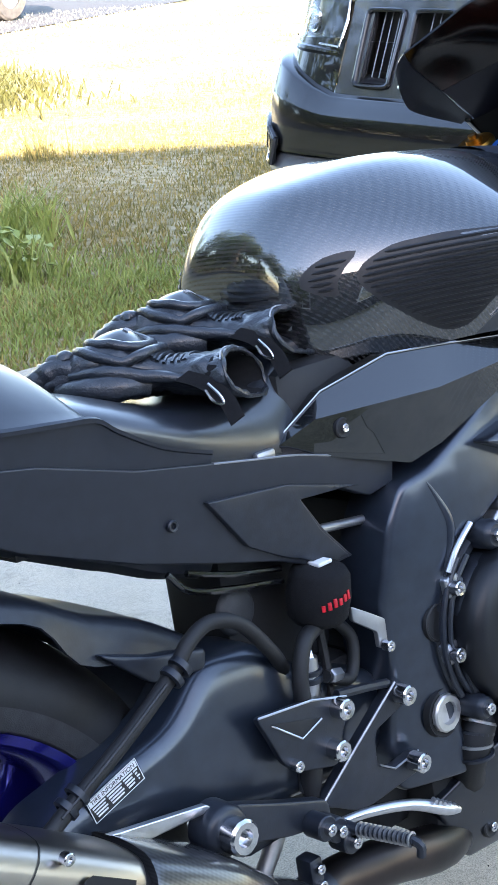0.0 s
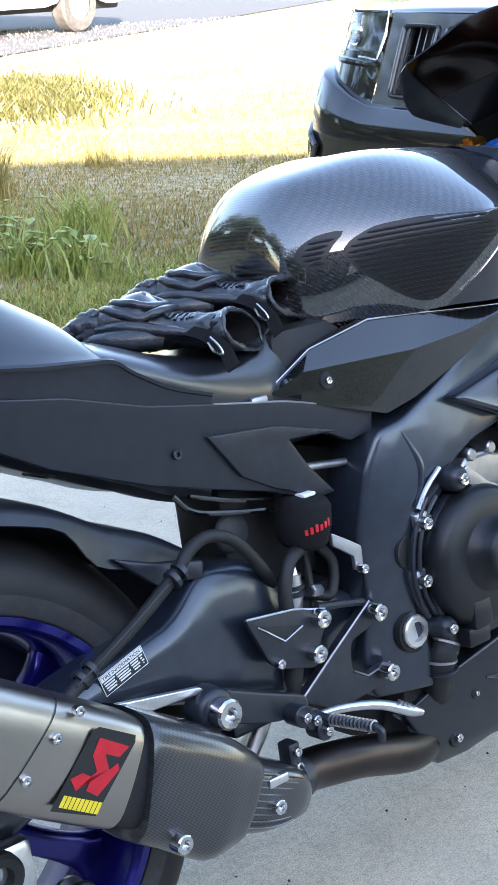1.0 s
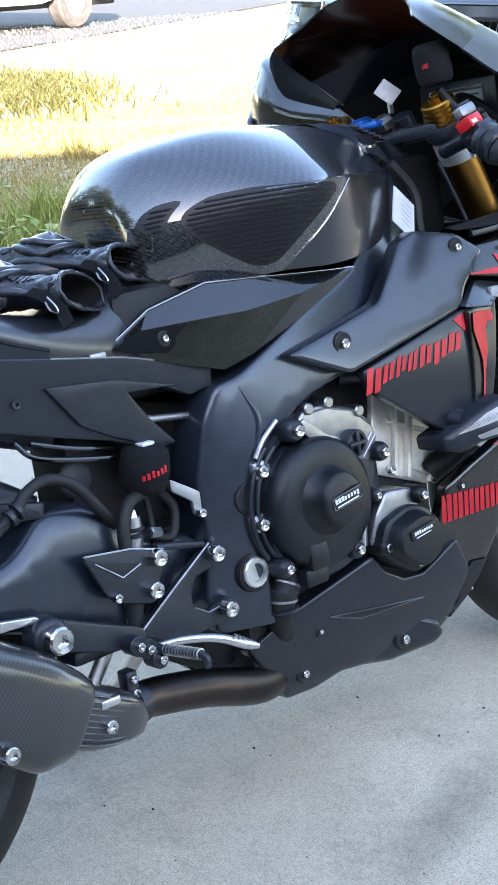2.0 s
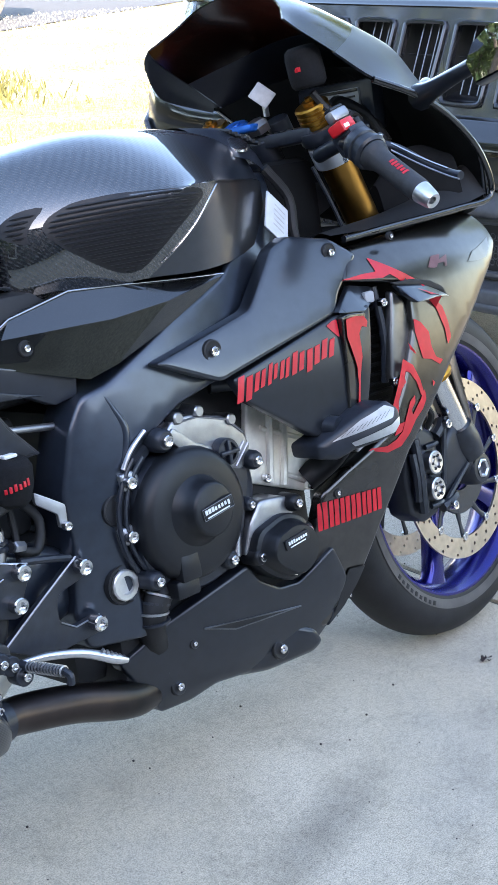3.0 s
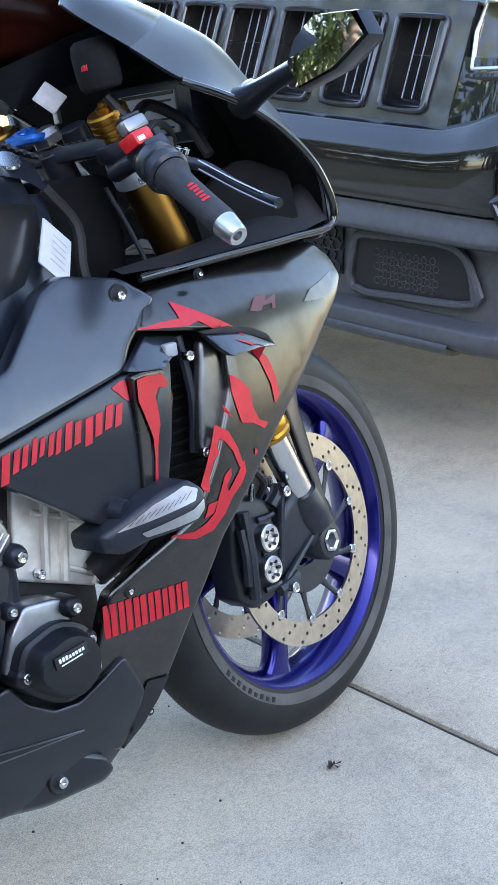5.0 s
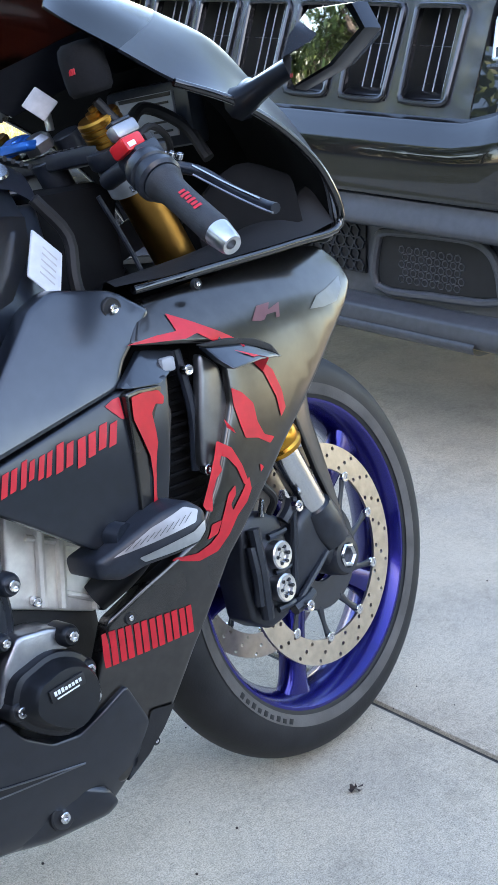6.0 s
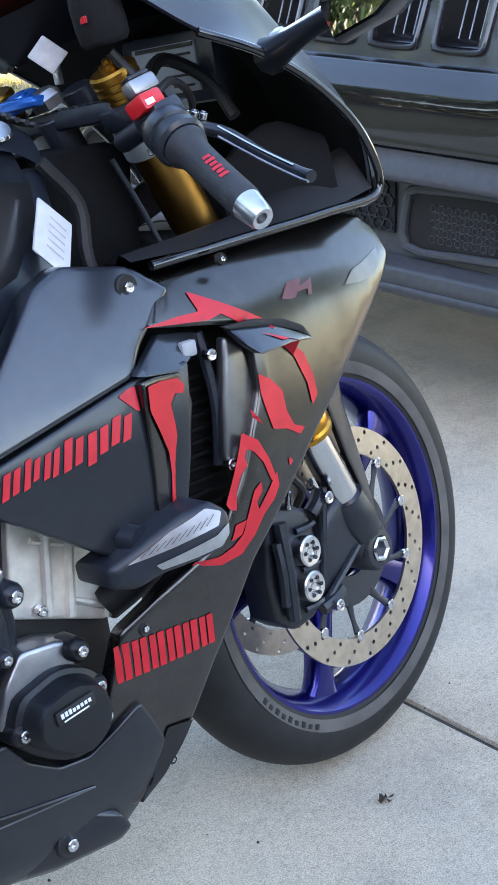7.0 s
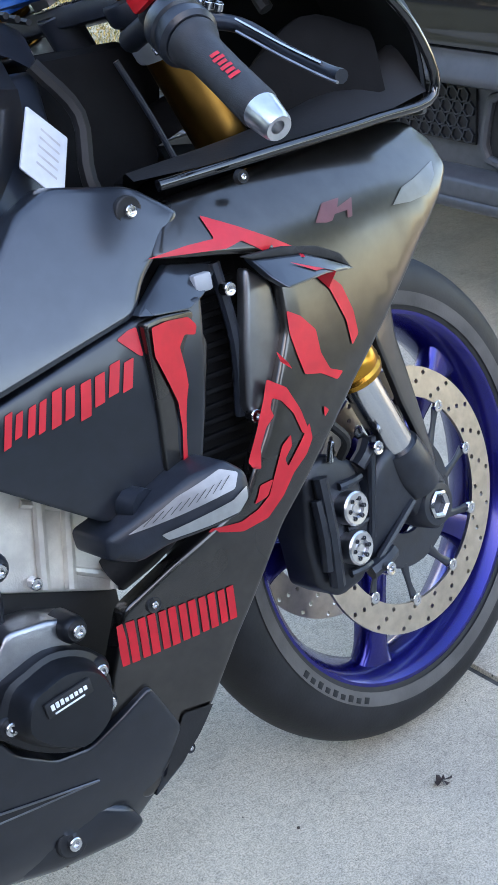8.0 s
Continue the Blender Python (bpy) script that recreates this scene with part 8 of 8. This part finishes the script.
def tree(x, y, h, seed, spread=0.36, leaves=3600):
    r = np.random.default_rng(seed)
    t = thing("tree", Matrix.Translation((x, y, -0.02)), "leafy green tree with an uneven crown", "tree", "trees round the place")
    bm = tube([(0, 0, 0), (0.1, 0.05, h * 0.25), (0.0, 0.1, h * 0.55), (0.05, 0, h * 0.8)], (h * 0.03, h * 0.024, h * 0.016, h * 0.006), 10, 4)
    tr = part("trunk", bm, bark, t)
    pts = []
    for k in range(9):
        a, z0 = k * 2.4, h * (0.28 + 0.055 * k)
        ln = h * spread * (0.75 + 0.4 * r.random()) * (1 - 0.05 * k)
        e = (math.cos(a) * ln, math.sin(a) * ln, z0 + ln * 0.55)
        part("limb", tube([(0.05, 0.05, z0), (e[0] * 0.5, e[1] * 0.5, z0 + ln * 0.32), e], (h * 0.012, h * 0.008, h * 0.003), 6, 3), bark, t)
        pts += [e, (e[0] * 0.6, e[1] * 0.6, e[2] * 0.97)]
    pts.append((0, 0, h * 0.93))
    c = np.array(pts)[r.integers(0, len(pts), leaves)] + r.normal(0, h * 0.075, (leaves, 3))
    d1, d2 = r.normal(0, 1, (leaves, 3)), r.normal(0, 1, (leaves, 3))
    s = h * 0.018 * r.uniform(0.6, 1.5, (leaves, 1))
    d1 = d1 / np.linalg.norm(d1, axis=1, keepdims=True) * s
    d2 = d2 / np.linalg.norm(d2, axis=1, keepdims=True) * s
    v = np.stack([c - d1, c + d2 * 0.5, c + d1, c - d2 * 0.5], 1).reshape(-1, 3)
    me = bpy.data.meshes.new("crown")
    me.from_pydata(v.tolist(), [], np.arange(leaves * 4).reshape(-1, 4).tolist())
    me.materials.append(leaf_mat)
    ob = new("crown", me)
    ob.parent = t
    return t


for k, (x, y, h) in enumerate(((-6.5, -2.2, 5.0), (10.5, -9.0, 7.0), (16.0, -14.0, 8.0), (-13.0, -3.0, 8.0), (-15.0, 4.5, 9.0), (-10.0, 12.0, 9.0), (-1.0, 33.0, 10.0), (9.0, 36.0, 11.0), (20.0, 42.0, 11.0), (17.0, 2.0, 9.0), (20.0, 9.0, 10.0), (14.0, -7.0, 8.0), (-7.5, 9.0, 8.5), (-12.0, 8.5, 9.0), (-6.0, 14.5, 9.0), (-9.5, 2.0, 7.0), (-7.5, 17.0, 5.0), (-10.5, 14.0, 5.0), (-4.5, 19.0, 5.0), (-8.5, 12.0, 4.0))):
    tree(x, y, h, 20 + k)

# unseen hedge, added as foliage for the mirrors to reflect
hn = 9000
hu = rng.random(hn)
hc = np.stack([-17 + 16 * hu, 9.5 + 13 * hu, 0.1 + rng.beta(1.3, 1.1, hn) * (3.2 + np.sin(hu * 23) * 0.5)], 1) + rng.normal(0, 0.45, (hn, 3)) * (1, 1, 0.2)
h1, h2 = rng.normal(0, 0.13, (hn, 3)), rng.normal(0, 0.09, (hn, 3))
hv = np.stack([hc - h1, hc + h2, hc + h1, hc - h2], 1).reshape(-1, 3)
hedge_me = bpy.data.meshes.new("hedge")
hedge_me.from_pydata(hv.tolist(), [], np.arange(hn * 4).reshape(-1, 4).tolist())
hedge_me.materials.append(leaf_mat)
tagged(new("hedge", hedge_me), "unseen loose green hedge added for the mirrors to reflect", "hedge", "", "stuff")

# unseen house, added to keep the sun off the drive
HN = Vector((0.54, 0.84, 0)).normalized()
HT = Vector((0.84, -0.54, 0)).normalized()
house = thing("house", Matrix(((HT.x, HN.x, 0, -6.0 * HN.x), (HT.y, HN.y, 0, -6.0 * HN.y), (0, 0, 1, 0), (0, 0, 0, 1))), "unseen dark house added to block the sun", "house")
part("wall", block((-17, -9, -0.1), (5.5, 0, 3.98), 0.02), siding, house, "dark walls of the unseen sun blocker")
# unseen low wall, added so the side panels reflect something dark
part("reflection_wall", block((5.4, -6, -0.1), (24, 0, 2.1), 0.02), siding, house, "unseen low dark wall added to darken reflections")
for k in range(17):
    part("board", block((-17.02, -0.01, 0.05 + 0.222 * k), (5.52, 0.018, 0.255 + 0.222 * k), 0.004), siding, house)
bm = bmesh.new()
sec = [(0.3, 4.05), (-4.5, 5.2), (-9.5, 4.05), (-9.4, 3.9), (-4.5, 5.05), (0.2, 3.9)]
a = [bm.verts.new((-17.4, y, z)) for y, z in sec]
b = [bm.verts.new((5.9, y, z)) for y, z in sec]
for k in range(6):
    bm.faces.new((a[k], a[(k + 1) % 6], b[(k + 1) % 6], b[k]))
bm.faces.new(a)
bm.faces.new(list(reversed(b)))
part("roof", bm, roofing, house, "dark roof of the unseen sun blocker")
for k in range(4):
    for z in (1.0,):
        win = part("window", block((-14.2 + 5 * k, -0.02, z), (-12.8 + 5 * k, 0.06, z + 1.5), 0.01), white_print, house, "white framed window")
        part("pane", block((-14.1 + 5 * k, 0.05, z + 0.1), (-12.9 + 5 * k, 0.07, z + 1.4), 0.0), gloss, win)

# light coloured car parked at the street
CAR_M = Matrix.Translation((13.2, 18.9, 0.004)) @ Matrix.Rotation(math.atan2(road_dir.y, road_dir.x) - 0.25, 4, "Z") @ Matrix.Scale(1.42, 4)
far_car = thing("parked_car", CAR_M, "white car parked in the sun at the street", "car")
rings = []
for x, zb, zt, w in ((-3.6, 0.45, 0.75, 0.7), (-3.3, 0.3, 0.95, 0.88), (-2.2, 0.30, 1.05, 0.9), (-1.2, 0.30, 1.05, 0.9), (-0.42, 0.34, 1.05, 0.9), (0.0, 0.70, 1.05, 0.9), (0.42, 0.34, 1.05, 0.9), (0.9, 0.32, 1.0, 0.88), (1.25, 0.42, 0.85, 0.75)):
    rings.append(mirrored([(x, 0.9, zt), (x, 0.9 - w * 0.9, zt - 0.01), (x, 0.9 - w, (zt + zb) / 2), (x, 0.9 - w * 0.98, zb)]) if False else [(x, 0.9 + w * 0.98, zb), (x, 0.9 + w, (zt + zb) / 2), (x, 0.9 + w * 0.9, zt), (x, 0.9, zt + 0.01), (x, 0.9 - w * 0.9, zt), (x, 0.9 - w, (zt + zb) / 2), (x, 0.9 - w * 0.98, zb)])
part("body", skin(rings, 3, 3), white_paint, far_car, "white painted body", 50)
part("cabin", skin([[(x, 0.9 + 0.75, 1.0), (x, 0.9 + 0.6, z), (x, 0.9 - 0.6, z), (x, 0.9 - 0.75, 1.0)] for x, z in ((-2.4, 1.05), (-1.7, 1.45), (-0.2, 1.45), (0.5, 1.05))], 3, 3), gloss, far_car, "dark glass cabin", 50)
part("underbody", block((-3.3, 0.15, 0.24), (1.0, 1.65, 0.42), 0.03), dark, far_car)
for x in (-2.55, 0.0):
    for y in (0.1, 1.7):
        tyre = part("wheel", turned(bmesh.new(), [(0.2, -0.09), (0.31, -0.10), (0.335, -0.07), (0.335, 0.07), (0.31, 0.10), (0.2, 0.09)], (x, y, 0.335), (0, 1, 0), 36), rubber_worn, far_car, "dusty tyre")
        part("rim", turned(bmesh.new(), [(0, 0.05), (0.05, 0.06), (0.12, 0.03), (0.17, 0.05), (0.205, 0.075), (0.21, -0.05)], (x, y, 0.335), (0, -1 if y < 1 else 1, 0), 24), cast, tyre, "grey wheel rim")
part("tail_pipe", rod((0.9, 0.35, 0.33), (1.25, 0.35, 0.33), 0.035), steel, far_car)
